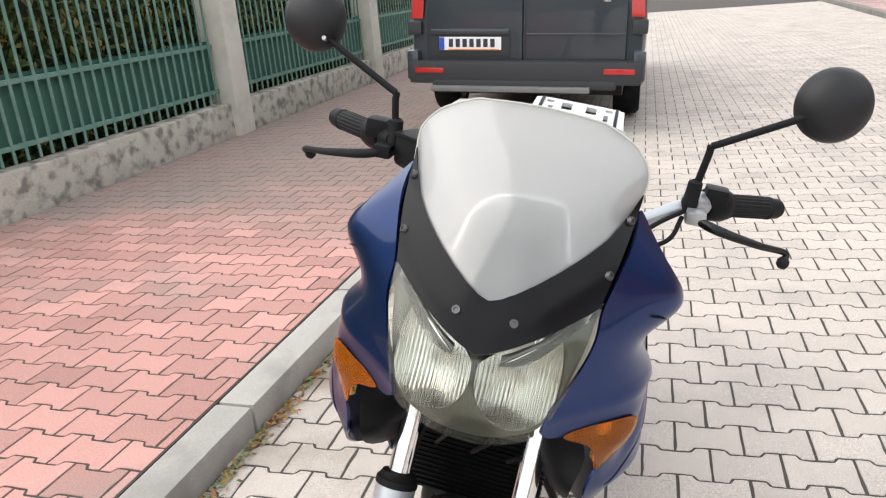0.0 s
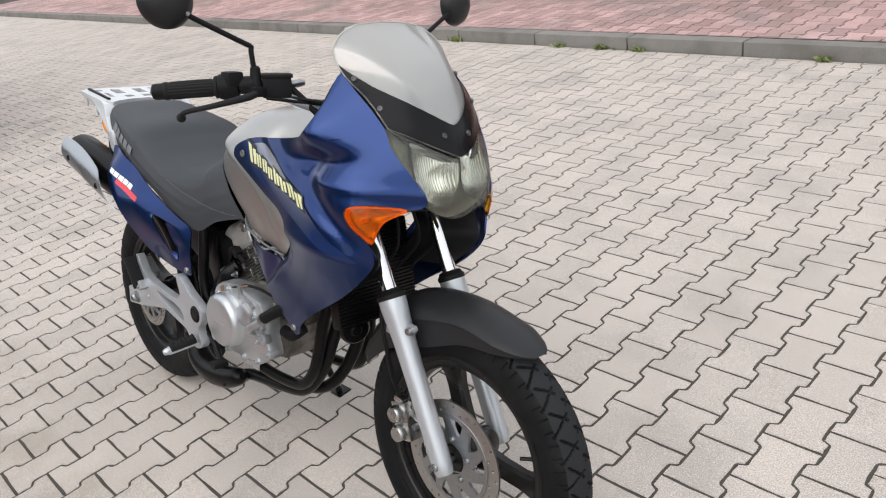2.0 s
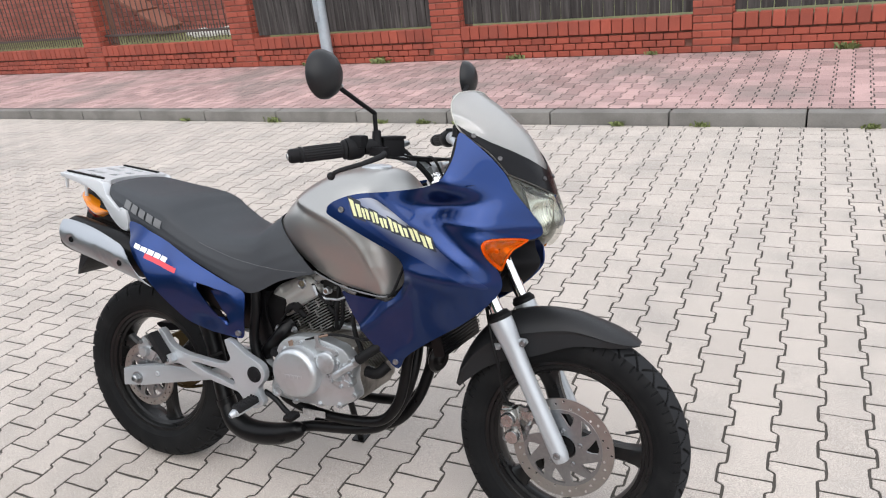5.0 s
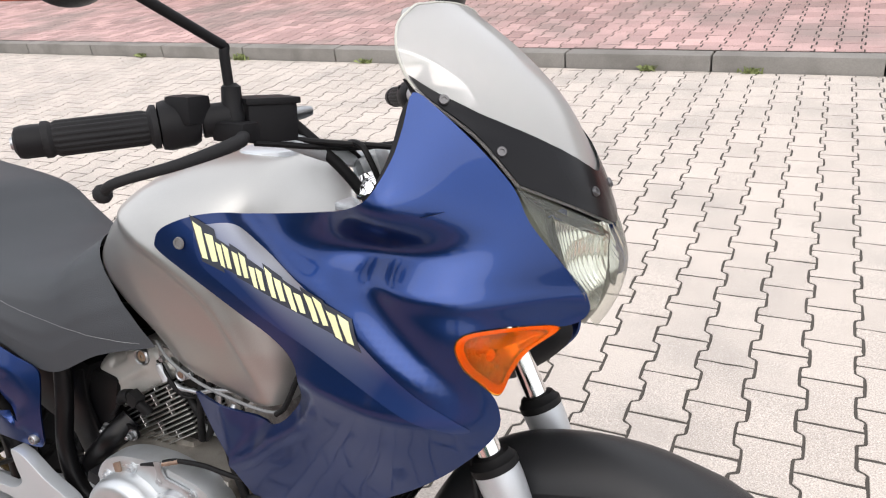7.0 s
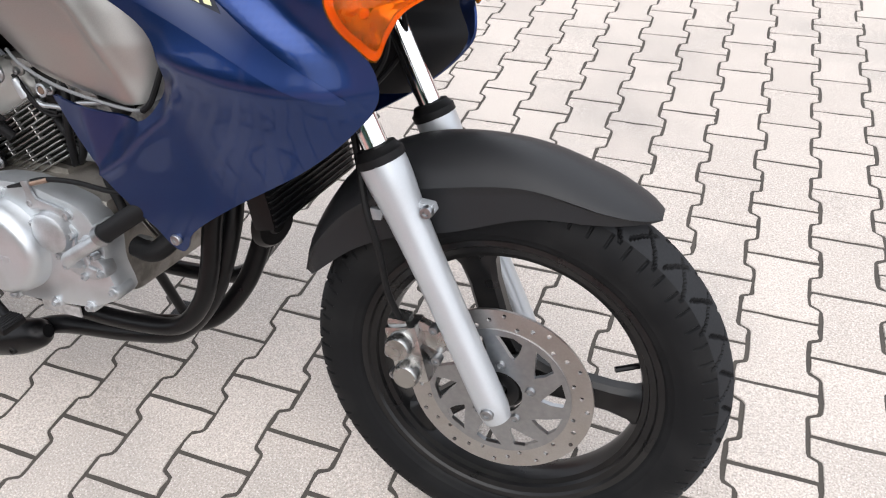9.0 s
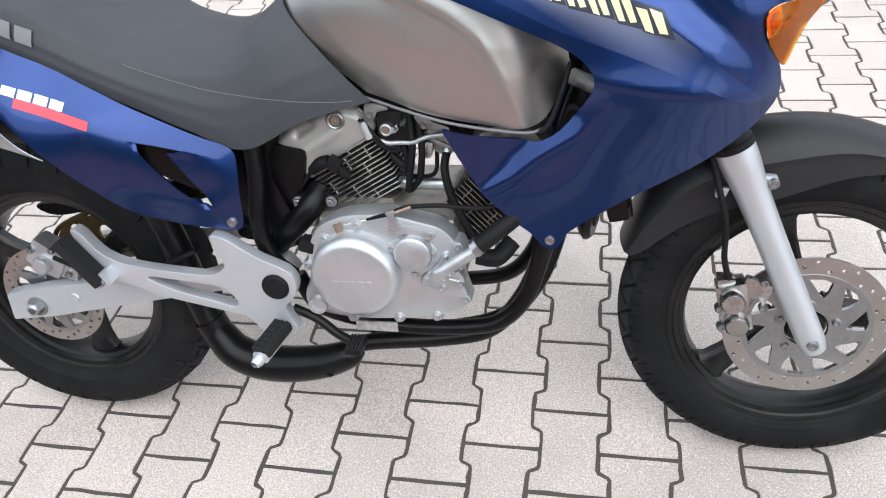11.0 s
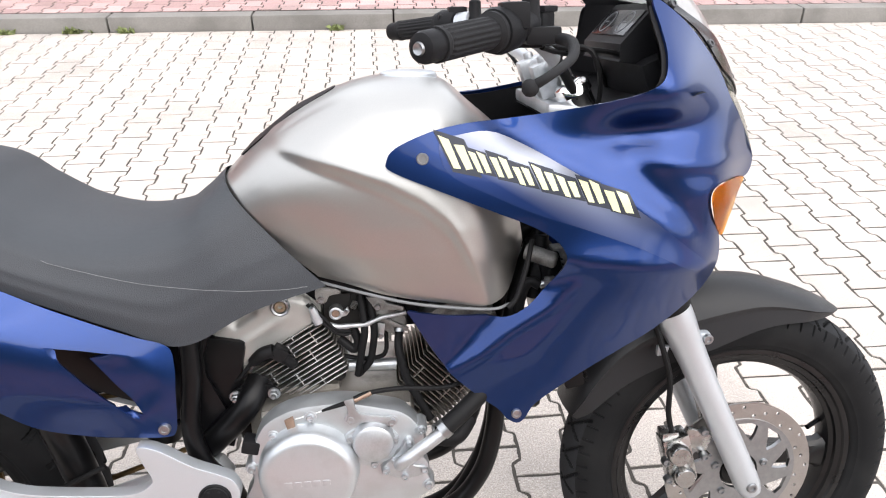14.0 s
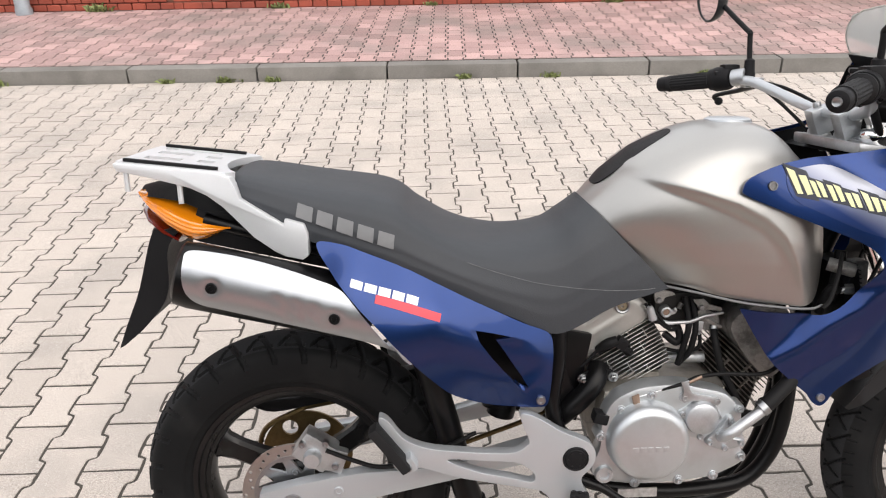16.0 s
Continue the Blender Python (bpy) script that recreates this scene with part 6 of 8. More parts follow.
def shield(u, v):
    d = ((v - 0.839) + 0.28 * (u + 0.85)) / 1.038
    y = 0.211 + math.sqrt(max(0.0662 ** 2 - d * d, 1e-4))
    for x0 in (-0.698, -0.668, -0.640):
        c = (u - x0) - 0.55 * (0.800 - 0.30 * (x0 + 0.698) - v)
        y -= 0.005 * math.exp(-(c / 0.006) ** 2) * smooth01((0.030 - abs(v - (0.778 - 0.3 * (x0 + 0.698)))) / 0.012)
    for sx, sz in ((-0.802, 0.819), (-0.604, 0.758)):
        y -= 0.006 * math.exp(-(((u - sx) ** 2 + (v - sz) ** 2) / 0.013 ** 2) ** 2)
    return y


part("heat_shield", shell(SHIELD, shield, 0.002, 0.0065, count=110), SHIELD_STEEL, sil, "silver embossed heat shield", 60)
for sx, sz in ((-0.802, 0.819), (-0.604, 0.758)):
    part("shield_screw", disc_bolt((sx, -shield(sx, sz) - 0.001, sz), (0, -1, 0.05), 0.0095, 0.004), BLACK, sil, "dark recessed screw")

# foot gear
BR = [(-0.282, 0.532), (-0.262, 0.530), (-0.240, 0.518), (-0.205, 0.494), (-0.170, 0.478), (-0.150, 0.466), (-0.140, 0.445), (-0.146, 0.420), (-0.166, 0.396), (-0.160, 0.372), (-0.150, 0.352), (-0.166, 0.334), (-0.195, 0.330), (-0.215, 0.342), (-0.240, 0.370), (-0.265, 0.378), (-0.330, 0.392), (-0.40, 0.408), (-0.470, 0.432),
      (-0.505, 0.425), (-0.522, 0.440), (-0.515, 0.462), (-0.535, 0.500), (-0.545, 0.535), (-0.528, 0.530), (-0.500, 0.492), (-0.460, 0.472), (-0.410, 0.463), (-0.340, 0.456), (-0.295, 0.455), (-0.270, 0.468), (-0.266, 0.480), (-0.276, 0.505)]
for side in (-1, 1):
    bm = holed([tuple(p) for p in spline(BR, 110, True)], [[tuple(p) for p in spline([(-0.42, 0.446), (-0.345, 0.440), (-0.285, 0.432), (-0.256, 0.408), (-0.262, 0.392), (-0.30, 0.402), (-0.37, 0.420)], 28, True)]], -0.172, -0.196)
    bmesh.ops.recalc_face_normals(bm, faces=bm.faces)
    es = [e for e in bm.edges if len(e.link_faces) == 2 and e.calc_face_angle(0) > 0.9]
    bmesh.ops.bevel(bm, geom=es, offset=0.006, segments=3, affect="EDGES", profile=0.5, clamp_overlap=True)
    bk = part("footrest_bracket", bm if side < 0 else mirrored(bm), SILVER2, bike, "silver cast footrest bracket", 40)
    part("pivot_cap", lathe([(0, 0.004), (0.019, 0.004), (0.021, 0.002), (0.023, 0.003), (0.025, 0.001), (0.025, -0.004)], (-0.178, 0.196 * side, 0.437), (0, side, 0), 32), PLASTIC, bk, "round black pivot cap")
    for k in range(6):
        part("cap_stud", lathe([(0, 0.002), (0.0016, 0.0015), (0.002, 0)], (-0.178 + 0.015 * math.cos(k * 1.0472), 0.200 * side, 0.437 + 0.015 * math.sin(k * 1.0472)), (0, side, 0), 8), GRIP, bk)
    pd = Vector((-0.028, 0.105 * side, -0.022)).normalized()
    px = pd.cross(Vector((0, 0, 1))).normalized()
    prot = Matrix((px, pd, px.cross(pd))).transposed()
    pc = Vector((-0.180, 0.240 * side, 0.352))
    pg = part("footpeg", join(box(pc, (0.026, 0.085, 0.018), 0.005, prot), lathe([(0.006, 0.012), (0.009, 0.008), (0.011, 0), (0.011, -0.01)], pc + pd * 0.045, pd, 14)), SILVER2, bk, "alloy footpeg with ribbed black rubber")
    part("peg_rubber", join(box(pc + Vector((0, 0, 0.008)), (0.036, 0.074, 0.018), 0.006, prot), *[box(pc + pd * (0.012 * k - 0.03) + px * dx + Vector((0, 0, 0.0175)), (0.008, 0.006, 0.006), 0.0015, prot, 1) for k in range(6) for dx in (-0.011, 0, 0.011)]), GRIP, pg, "ribbed black rubber")
    pp = part("pillion_peg", join(box((-0.525, 0.215 * side, 0.485), (0.020, 0.036, 0.105), 0.006, Matrix.Rotation(radians(-36), 3, "Y"))), GRIP, bk, "folded pillion peg with black rubber")
    part("peg_hinge", box((-0.495, 0.205 * side, 0.448), (0.034, 0.034, 0.028), 0.006, Matrix.Rotation(radians(-30), 3, "Y")), SILVER2, bk)
    part("hinge_bolt", disc_bolt((-0.493, 0.223 * side, 0.447), (0, side, 0), 0.007, 0.005), STEEL, bk)
ped = part("brake_pedal", join(tube([(-0.165, -0.165, 0.375), (-0.12, -0.172, 0.358), (-0.085, -0.18, 0.335), (-0.055, -0.19, 0.325)], 0.0085, 12), box((-0.043, -0.205, 0.328), (0.030, 0.045, 0.010), 0.003)), BLACK, bike, "black brake pedal with ribbed pad")
part("pedal_pad", box((-0.043, -0.205, 0.3335), (0.028, 0.043, 0.004), 0.0015), GRIP, ped)
for k in range(5):
    part("pad_rib", box((-0.054 + 0.0055 * k, -0.205, 0.3365), (0.0035, 0.042, 0.006), 0.001, None, 1), GRIP, ped)

# swingarm, rear brake, chain
SW = [(-0.792, 0.352), (-0.795, 0.290), (-0.700, 0.302), (-0.613, 0.321), (-0.425, 0.360), (-0.20, 0.405), (-0.16, 0.43), (-0.18, 0.46), (-0.30, 0.43), (-0.417, 0.396), (-0.594, 0.388), (-0.70, 0.372)]
for side in (-1, 1):
    sw = part("swingarm", plate(SW, 0.100 * side, 0.132 * side, 0.006), SILVER2, bike, "silver box-section swingarm")
    part("axle_nut", join(lathe([(0.008, 0.02), (0.012, 0.018), (0.0155, 0.012), (0.0155, 0)], (RA.x, 0.132 * side, RA.z + 0.005), (0, side, 0), 6), lathe([(0.008, 0.003), (0.021, 0.003), (0.022, 0)], (RA.x, 0.132 * side, RA.z + 0.005), (0, side, 0), 20)), STEEL, sw)
    part("adjuster_bolt", disc_bolt((-0.635, 0.132 * side, 0.352), (0, side, 0), 0.010, 0.004), SILVER2, sw)
rc = part("rear_brake_caliper", join(box((-0.678, -0.105, 0.432), (0.075, 0.045, 0.06), 0.010, Matrix.Rotation(radians(35), 3, "Y")), lathe([(0, 0.02), (0.015, 0.02), (0.018, 0.015), (0.018, 0)], (-0.682, -0.125, 0.425), (0, -1, 0), 18), box((-0.64, -0.11, 0.41), (0.04, 0.02, 0.05), 0.005, Matrix.Rotation(radians(20), 3, "Y"))), ALLOY, bike, "aluminium rear brake caliper")
for p in ((-0.70, -0.13, 0.455), (-0.655, -0.13, 0.455), (-0.64, -0.123, 0.40)):
    part("caliper_bolt", disc_bolt(p, r=0.007, h=0.006), STEEL, rc)
part("rear_brake_hose", tube([(-0.655, -0.13, 0.44), (-0.60, -0.13, 0.415), (-0.55, -0.13, 0.40), (-0.48, -0.13, 0.41), (-0.36, -0.12, 0.46)], 0.0045, 8), HOSE, rc)
part("chain", tube([(-0.727, 0.088, 0.43), (-0.45, 0.088, 0.475), (-0.12, 0.088, 0.50), (-0.08, 0.088, 0.46), (-0.12, 0.088, 0.42), (-0.45, 0.088, 0.30), (-0.727, 0.088, 0.215), (-0.815, 0.088, 0.26), (-0.835, 0.088, 0.32), (-0.815, 0.088, 0.385), (-0.727, 0.088, 0.43)], 0.006, 6), BRASS, bike, "dull gold drive chain")
part("chain_guard", plate([(-0.84, 0.45), (-0.72, 0.462), (-0.55, 0.500), (-0.40, 0.53), (-0.38, 0.50), (-0.55, 0.466), (-0.70, 0.440), (-0.80, 0.425)], 0.078, 0.108, 0.004, 30), PLASTIC, bike, "black chain guard")
shock = part("rear_shock", tube([(-0.30, 0, 0.44), (-0.24, 0, 0.68)], 0.030, 16), BLACK, bike)
part("spring", tube([(-0.30 + 0.06 * k / 60 + 0.038 * math.cos(k * 0.72), 0.038 * math.sin(k * 0.72), 0.45 + 0.22 * k / 60) for k in range(61)], 0.006, 6, 240), BLACK, shock, "black coil spring")
st = part("side_stand", join(tube([(-0.06, 0.12, 0.30), (-0.075, 0.17, 0.22), (-0.09, 0.245, 0.068)], 0.011, 12), box((-0.094, 0.255, 0.0635), (0.05, 0.05, 0.008), 0.003, Matrix.Rotation(radians(13.27), 3, "X"))), BLACK, bike, "black side stand")
# radiator and horn
rad = part("radiator", box((0.375, 0, 0.66), (0.035, 0.25, 0.24), 0.008, Matrix.Rotation(radians(-12), 3, "Y")), BLACK, bike, "black finned radiator")
for k in range(26):
    part("radiator_fin", box((0.395 - 0.0019 * (k - 12.5), 0, 0.66 + 0.0085 * (k - 12.5)), (0.004, 0.25, 0.0022), 0.0006, None, 1), BLACK, rad)
horn = part("horn", lathe([(0, 0.014), (0.012, 0.016), (0.016, 0.012), (0.034, 0.012), (0.040, 0.006), (0.041, 0), (0.034, -0.008), (0.015, -0.02), (0, -0.02)], (0.352, -0.035, 0.508), (0.96, -0.25, -0.1), 28), BLACK, bike, "round black horn")
part("horn_bracket", box((0.325, -0.035, 0.545), (0.04, 0.012, 0.014), 0.003), BLACK, horn)
for k, s in enumerate((-0.03, 0.0, 0.03)):
    part("cable", tube([(0.47, s, 0.95), (0.52, s * 1.5, 0.86), (0.515, s * 2.2 + 0.03, 0.76), (0.46, s * 2, 0.68)], 0.0042, 8), HOSE, bike, "black cable loop")

# handlebar and controls
yoke = part("top_yoke", join(plate([(0.345, 0.985), (0.43, 0.975), (0.43, 0.996), (0.345, 1.006)], -0.125, 0.125, 0.006), *[lathe([(0, 0.012), (0.014, 0.012), (0.020, 0.008), (0.022, -0.03)], (0.398, 0.096 * s, 1.002), up, 20) for s in (-1, 1)],
                             *[box((0.362, 0.05 * s, 1.035), (0.044, 0.034, 0.055), 0.008, Matrix.Rotation(radians(-20), 3, "Y")) for s in (-1, 1)], lathe([(0, 0.018), (0.013, 0.018), (0.016, 0.012), (0.017, 0)], (0.385, 0, 1.0), up, 20)), ALLOY, bike, "cast aluminium top yoke with bar clamps")
for s in (-1, 1):
    part("fork_cap", lathe([(0, 0.024), (0.010, 0.024), (0.012, 0.018), (0.022, 0.016), (0.027, 0.010), (0.028, -0.002), (0.025, -0.006), (0.025, -0.03)], (0.389, 0.099 * s, 1.018), up, 28), CHROME, yoke, "polished fork tube cap")
    part("clamp_bolt", disc_bolt((0.352, 0.05 * s, 1.064), (-0.3, 0, 1), 0.008, 0.006), STEEL, yoke)
    part("fork_adjuster", lathe([(0, 0.02), (0.008, 0.02), (0.010, 0.014), (0.010, 0)], (0.378, 0.099 * s, 1.040), up, 6), STEEL, yoke)
hb = [(0.362, 0, 1.052), (0.362, 0.06, 1.052), (0.352, 0.13, 1.066), (0.318, 0.19, 1.092), (0.285, 0.235, 1.110), (0.235, 0.300, 1.112), (0.156, 0.388, 1.102)]
bar = part("handlebar", join(tube([(x, -y, z) for x, y, z in hb], 0.011, 16, 60), tube(hb, 0.011, 16, 60)), SILVER2, bike, "silver tubular handlebar")
for s in (-1, 1):
    def hp(f):
        p = Vector(hb[-2]).lerp(Vector(hb[-1]), f)
        return Vector((p.x, p.y * s, p.z))
    d = (hp(1) - hp(0)).normalized()
    L_ = (hp(1) - hp(0)).length
    side_v = d.cross(Vector((0, 0, 1))).normalized()
    up_v = side_v.cross(d)
    gr = []
    for r0, o, rib in ((0.012, -0.002, 0), (0.024, 0.0, 0), (0.024, 0.006, 0), (0.0178, 0.010, 0), (0.0178, 0.015, 1), (0.0178, L_ * 0.5, 1), (0.0178, L_ - 0.018, 1), (0.0172, L_ - 0.014, 0), (0.0195, L_ - 0.010, 0), (0.0195, L_ - 0.004, 0), (0.012, L_ - 0.003, 0)):
        gr.append([hp(0) + d * o + (r0 + (0.0014 if rib and k % 4 < 2 else 0.0)) * (math.cos(math.pi * k / 36) * side_v + math.sin(math.pi * k / 36) * up_v) for k in range(72)])
    part("grip", grid_mesh(gr, close_u=True), GRIP, bar, "black ribbed rubber grip", 25)
    part("bar_end", lathe([(0, 0.024), (0.010, 0.024), (0.016, 0.021), (0.0175, 0.016), (0.0175, -0.004), (0.012, -0.004)], hp(1), d, 28), PLASTIC, bar, "black bar end weight")
    part("bar_end_screw", lathe([(0, 0.0015), (0.004, 0.0015), (0.0065, 0.003), (0.0075, 0)], hp(1) + d * 0.024, d, 14), STEEL, bar)
    sw_ = part("switchgear", join(lathe([(0.012, -0.045), (0.022, -0.043), (0.026, -0.036), (0.028, -0.01), (0.026, -0.002), (0.012, 0)], hp(0), d, 24), box(hp(0) - d * 0.024 + Vector((0.012, 0, 0.016)), (0.036, 0.036, 0.032), 0.007)), PLASTIC, bar, "black switch housing")
    part("switch", box(hp(0) - d * 0.03 + Vector((-0.022, 0, 0.012)), (0.014, 0.016, 0.010), 0.003), BLACK, bar)
    perch = hp(0) - d * 0.062
    part("lever_perch", join(lathe([(0.012, -0.016), (0.019, -0.015), (0.019, 0.015), (0.012, 0.016)], perch, d, 20), box(perch + Vector((0.028, 0, -0.012)), (0.045, 0.03, 0.022), 0.006)), PLASTIC if s < 0 else ALLOY, bar)
    part("lever", tube([perch + Vector((0.040, 0, -0.014)), perch + Vector((0.056, s * 0.035, -0.020)), perch + Vector((0.040, s * 0.10, -0.034)), perch + Vector((0.004, s * 0.15, -0.048)), Vector((0.258 if s < 0 else 0.290, s * 0.402, 1.056))], [0.007, 0.0078, 0.006, 0.0052, 0.0058], 12, 40), GRIP if s < 0 else WHEELBLACK, bar, "black brake lever" if s < 0 else "black clutch lever")
    part("lever_ball", lathe([(0, 0.010), (0.0055, 0.0085), (0.0095, 0.0035), (0.0095, -0.0035), (0.0055, -0.0085), (0, -0.010)], (0.258 if s < 0 else 0.290, s * 0.403, 1.056), (0, 0, 1), 16), GRIP, bar)
    mb = Vector((0.292, s * 0.243, 1.128))
    rise = 0.012 + 0.012 * s
    mt, mm = Vector((0.292, s * 0.250, 1.198 + rise * 0.6)), Vector((0.275, s * 0.372, 1.256 + rise))
    mir = part("mirror", lathe([(0.0, 0.034), (0.018, 0.032), (0.036, 0.026), (0.050, 0.014), (0.056, 0.0), (0.056, -0.006), (0.052, -0.009), (0.050, -0.006)], (0.258, s * (0.411 - 0.004 * s), 1.294 + 0.006 * s), (1, 0.12 * s, 0.05), 40), FENDER, bar, "round black rear-view mirror")
    bmesh_glass = lathe([(0, -0.0055), (0.051, -0.0055)], (0.258, s * (0.411 - 0.004 * s), 1.294 + 0.006 * s), (1, 0.12 * s, 0.05), 40)
    stalk = part("mirror_stalk", join(tube([mb, mt - Vector((0, 0, 0.012)), mt, mt.lerp(mm, 0.12), mm, Vector((0.272, s * 0.392, 1.268 + rise))], 0.0058, 12, 40), lathe([(0.006, 0.03), (0.011, 0.026), (0.012, 0), (0.0135, -0.004), (0.0135, -0.022)], mb, (0, 0, 1), 16)), PLASTIC, bar, "black mirror stalk")
    part("mirror_screw", disc_bolt((0.285, s * 0.385, 1.262 + rise), (0.8, 0, 0.4), 0.004, 0.003), STEEL, bar)
    link("mirror_glass", bmesh_glass, MIRROR, bar, "silvered mirror glass")
res = part("brake_reservoir", join(box((0.302, -0.198, 1.112), (0.05, 0.062, 0.046), 0.006, Matrix.Rotation(radians(-28), 3, "Z")), box((0.302, -0.198, 1.137), (0.056, 0.068, 0.008), 0.003, Matrix.Rotation(radians(-28), 3, "Z"))), PLASTIC, bike, "black brake fluid reservoir")
part("banjo_bolt", lathe([(0, 0.03), (0.006, 0.03), (0.008, 0.02), (0.009, 0)], (0.318, -0.170, 1.118), (0.3, 0.9, 0.1), 10), STEEL, res)
part("brake_line", tube([(0.322, -0.172, 1.108), (0.345, -0.150, 1.078), (0.375, -0.125, 1.035), (0.41, -0.105, 0.975)], 0.0075, 10), HOSE, res, "black brake line")
for k, pts in enumerate(([(0.30, -0.235, 1.10), (0.35, -0.16, 1.086), (0.44, -0.10, 1.075), (0.52, -0.05, 1.05)], [(0.31, -0.23, 1.09), (0.37, -0.12, 1.075), (0.45, 0.02, 1.07), (0.50, 0.08, 1.0)], [(0.30, 0.24, 1.11), (0.36, 0.19, 1.09), (0.42, 0.13, 1.04), (0.44, 0.08, 0.96)],
                         [(0.31, 0.235, 1.10), (0.345, 0.22, 1.07), (0.36, 0.17, 1.04), (0.40, 0.11, 0.98)], [(0.385, -0.06, 1.02), (0.365, -0.115, 1.075), (0.40, -0.14, 1.08), (0.42, -0.13, 1.03), (0.42, -0.10, 0.97)])):
    part("control_cable", tube(pts, 0.0038, 8), HOSE, bike)
part("ignition_lock", lathe([(0, 0.012), (0.012, 0.012), (0.018, 0.009), (0.019, -0.03)], (0.425, 0, 1.005), up, 20), STEEL, yoke)

# ---- the street ----
NEAR_KERB, FAR_KERB, WALL_Y, FENCE_Y = -0.865, 4.465, 7.06, -3.75
KH = 0.105


def sheet_box(name, x0, x1, y0, y1, z0, z1, material, label, category, kind="structure"):
    return tagged(link(name, box(((x0 + x1) / 2, (y0 + y1) / 2, (z0 + z1) / 2), (x1 - x0, y1 - y0, z1 - z0), 0), material, smooth=0), label, category, kind=kind)


ground = sheet_box("ground", -400, 400, -400, 400, -0.6, -0.06, SOIL, "bare soil and grass ground reaching the horizon", "ground")
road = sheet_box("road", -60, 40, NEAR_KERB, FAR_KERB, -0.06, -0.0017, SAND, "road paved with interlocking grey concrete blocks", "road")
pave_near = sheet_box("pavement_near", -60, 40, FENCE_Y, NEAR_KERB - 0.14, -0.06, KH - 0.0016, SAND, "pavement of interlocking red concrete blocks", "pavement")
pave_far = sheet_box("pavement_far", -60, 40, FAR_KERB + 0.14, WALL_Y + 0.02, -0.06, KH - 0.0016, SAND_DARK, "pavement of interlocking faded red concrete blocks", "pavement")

# interlocking double-T blocks
HALF = [(0.0795, -0.1), (0.0795, -0.080), (0.0795, -0.060), (0.0770, -0.054), (0.0605, -0.045), (0.0580, -0.039), (0.0575, -0.014), (0.0575, 0.014), (0.0580, 0.039), (0.0605, 0.045), (0.0770, 0.054), (0.0795, 0.060), (0.0795, 0.080), (0.0795, 0.1)]
PX, PY, TURN = 0.1387, 0.1963, radians(2.17)


def inset(loop, g):
    """A closed outline drawn in by g all round."""
    p = np.array(loop, float)
    e = np.roll(p, -1, 0) - p
    n = np.stack([-e[:, 1], e[:, 0]], 1) / np.maximum(np.hypot(e[:, 0], e[:, 1]), 1e-9)[:, None]
    if np.sum(p[:, 0] * np.roll(p[:, 1], -1) - np.roll(p[:, 0], -1) * p[:, 1]) < 0:
        n = -n
    m = n + np.roll(n, 1, 0)
    m /= np.maximum(np.hypot(m[:, 0], m[:, 1]), 1e-9)[:, None]
    return p + m * (g / np.maximum(np.sum(m * n, 1), 0.6))[:, None]


def block_rings(seed, chamfer=0.0013, depth=0.03, wide=1.0):
    """Rings of one worn block from the foot to the top; each seed gives other chipped edges."""
    r = np.random.default_rng(seed)
    w, h = PX / 0.1370, PY / 0.2
    right = [(x * w, y * h) for x, y in HALF]
    ends = [(0.04 * w, 0.1 * h), (0.0, 0.1 * h), (-0.04 * w, 0.1 * h)]
    outline = right + ends + [(-x, -y) for x, y in right + ends]
    wear = r.normal(0, 0.0009, (len(outline), 2))
    gap = JOINT * wide
    return [[(float(x), float(y), z) for x, y in inset(outline, g) + wear] for g, z in ((gap, -depth), (gap, -chamfer * 1.4), (gap + chamfer * 0.8, 0.0))]


JOINT = 0.0041
KINDS = [block_rings(k) for k in range(12)]
WORN = [block_rings(k, wide=1.25) for k in range(12)]
N = len(KINDS[0][0])


def block_faces(base):
    fs = [tuple(base + r * N + k for r, k in ((i, j), (i, (j + 1) % N), (i + 1, (j + 1) % N), (i + 1, j))) for i in range(2) for j in range(N)]
    return fs + [tuple(base + 2 * N + j for j in range(N))]


def block_mesh(name, material, rings):
    me = bpy.data.meshes.new(name)
    me.from_pydata([p for r in rings for p in r], [], block_faces(0))
    me.materials.append(material)
    return me


rng = np.random.default_rng(4)


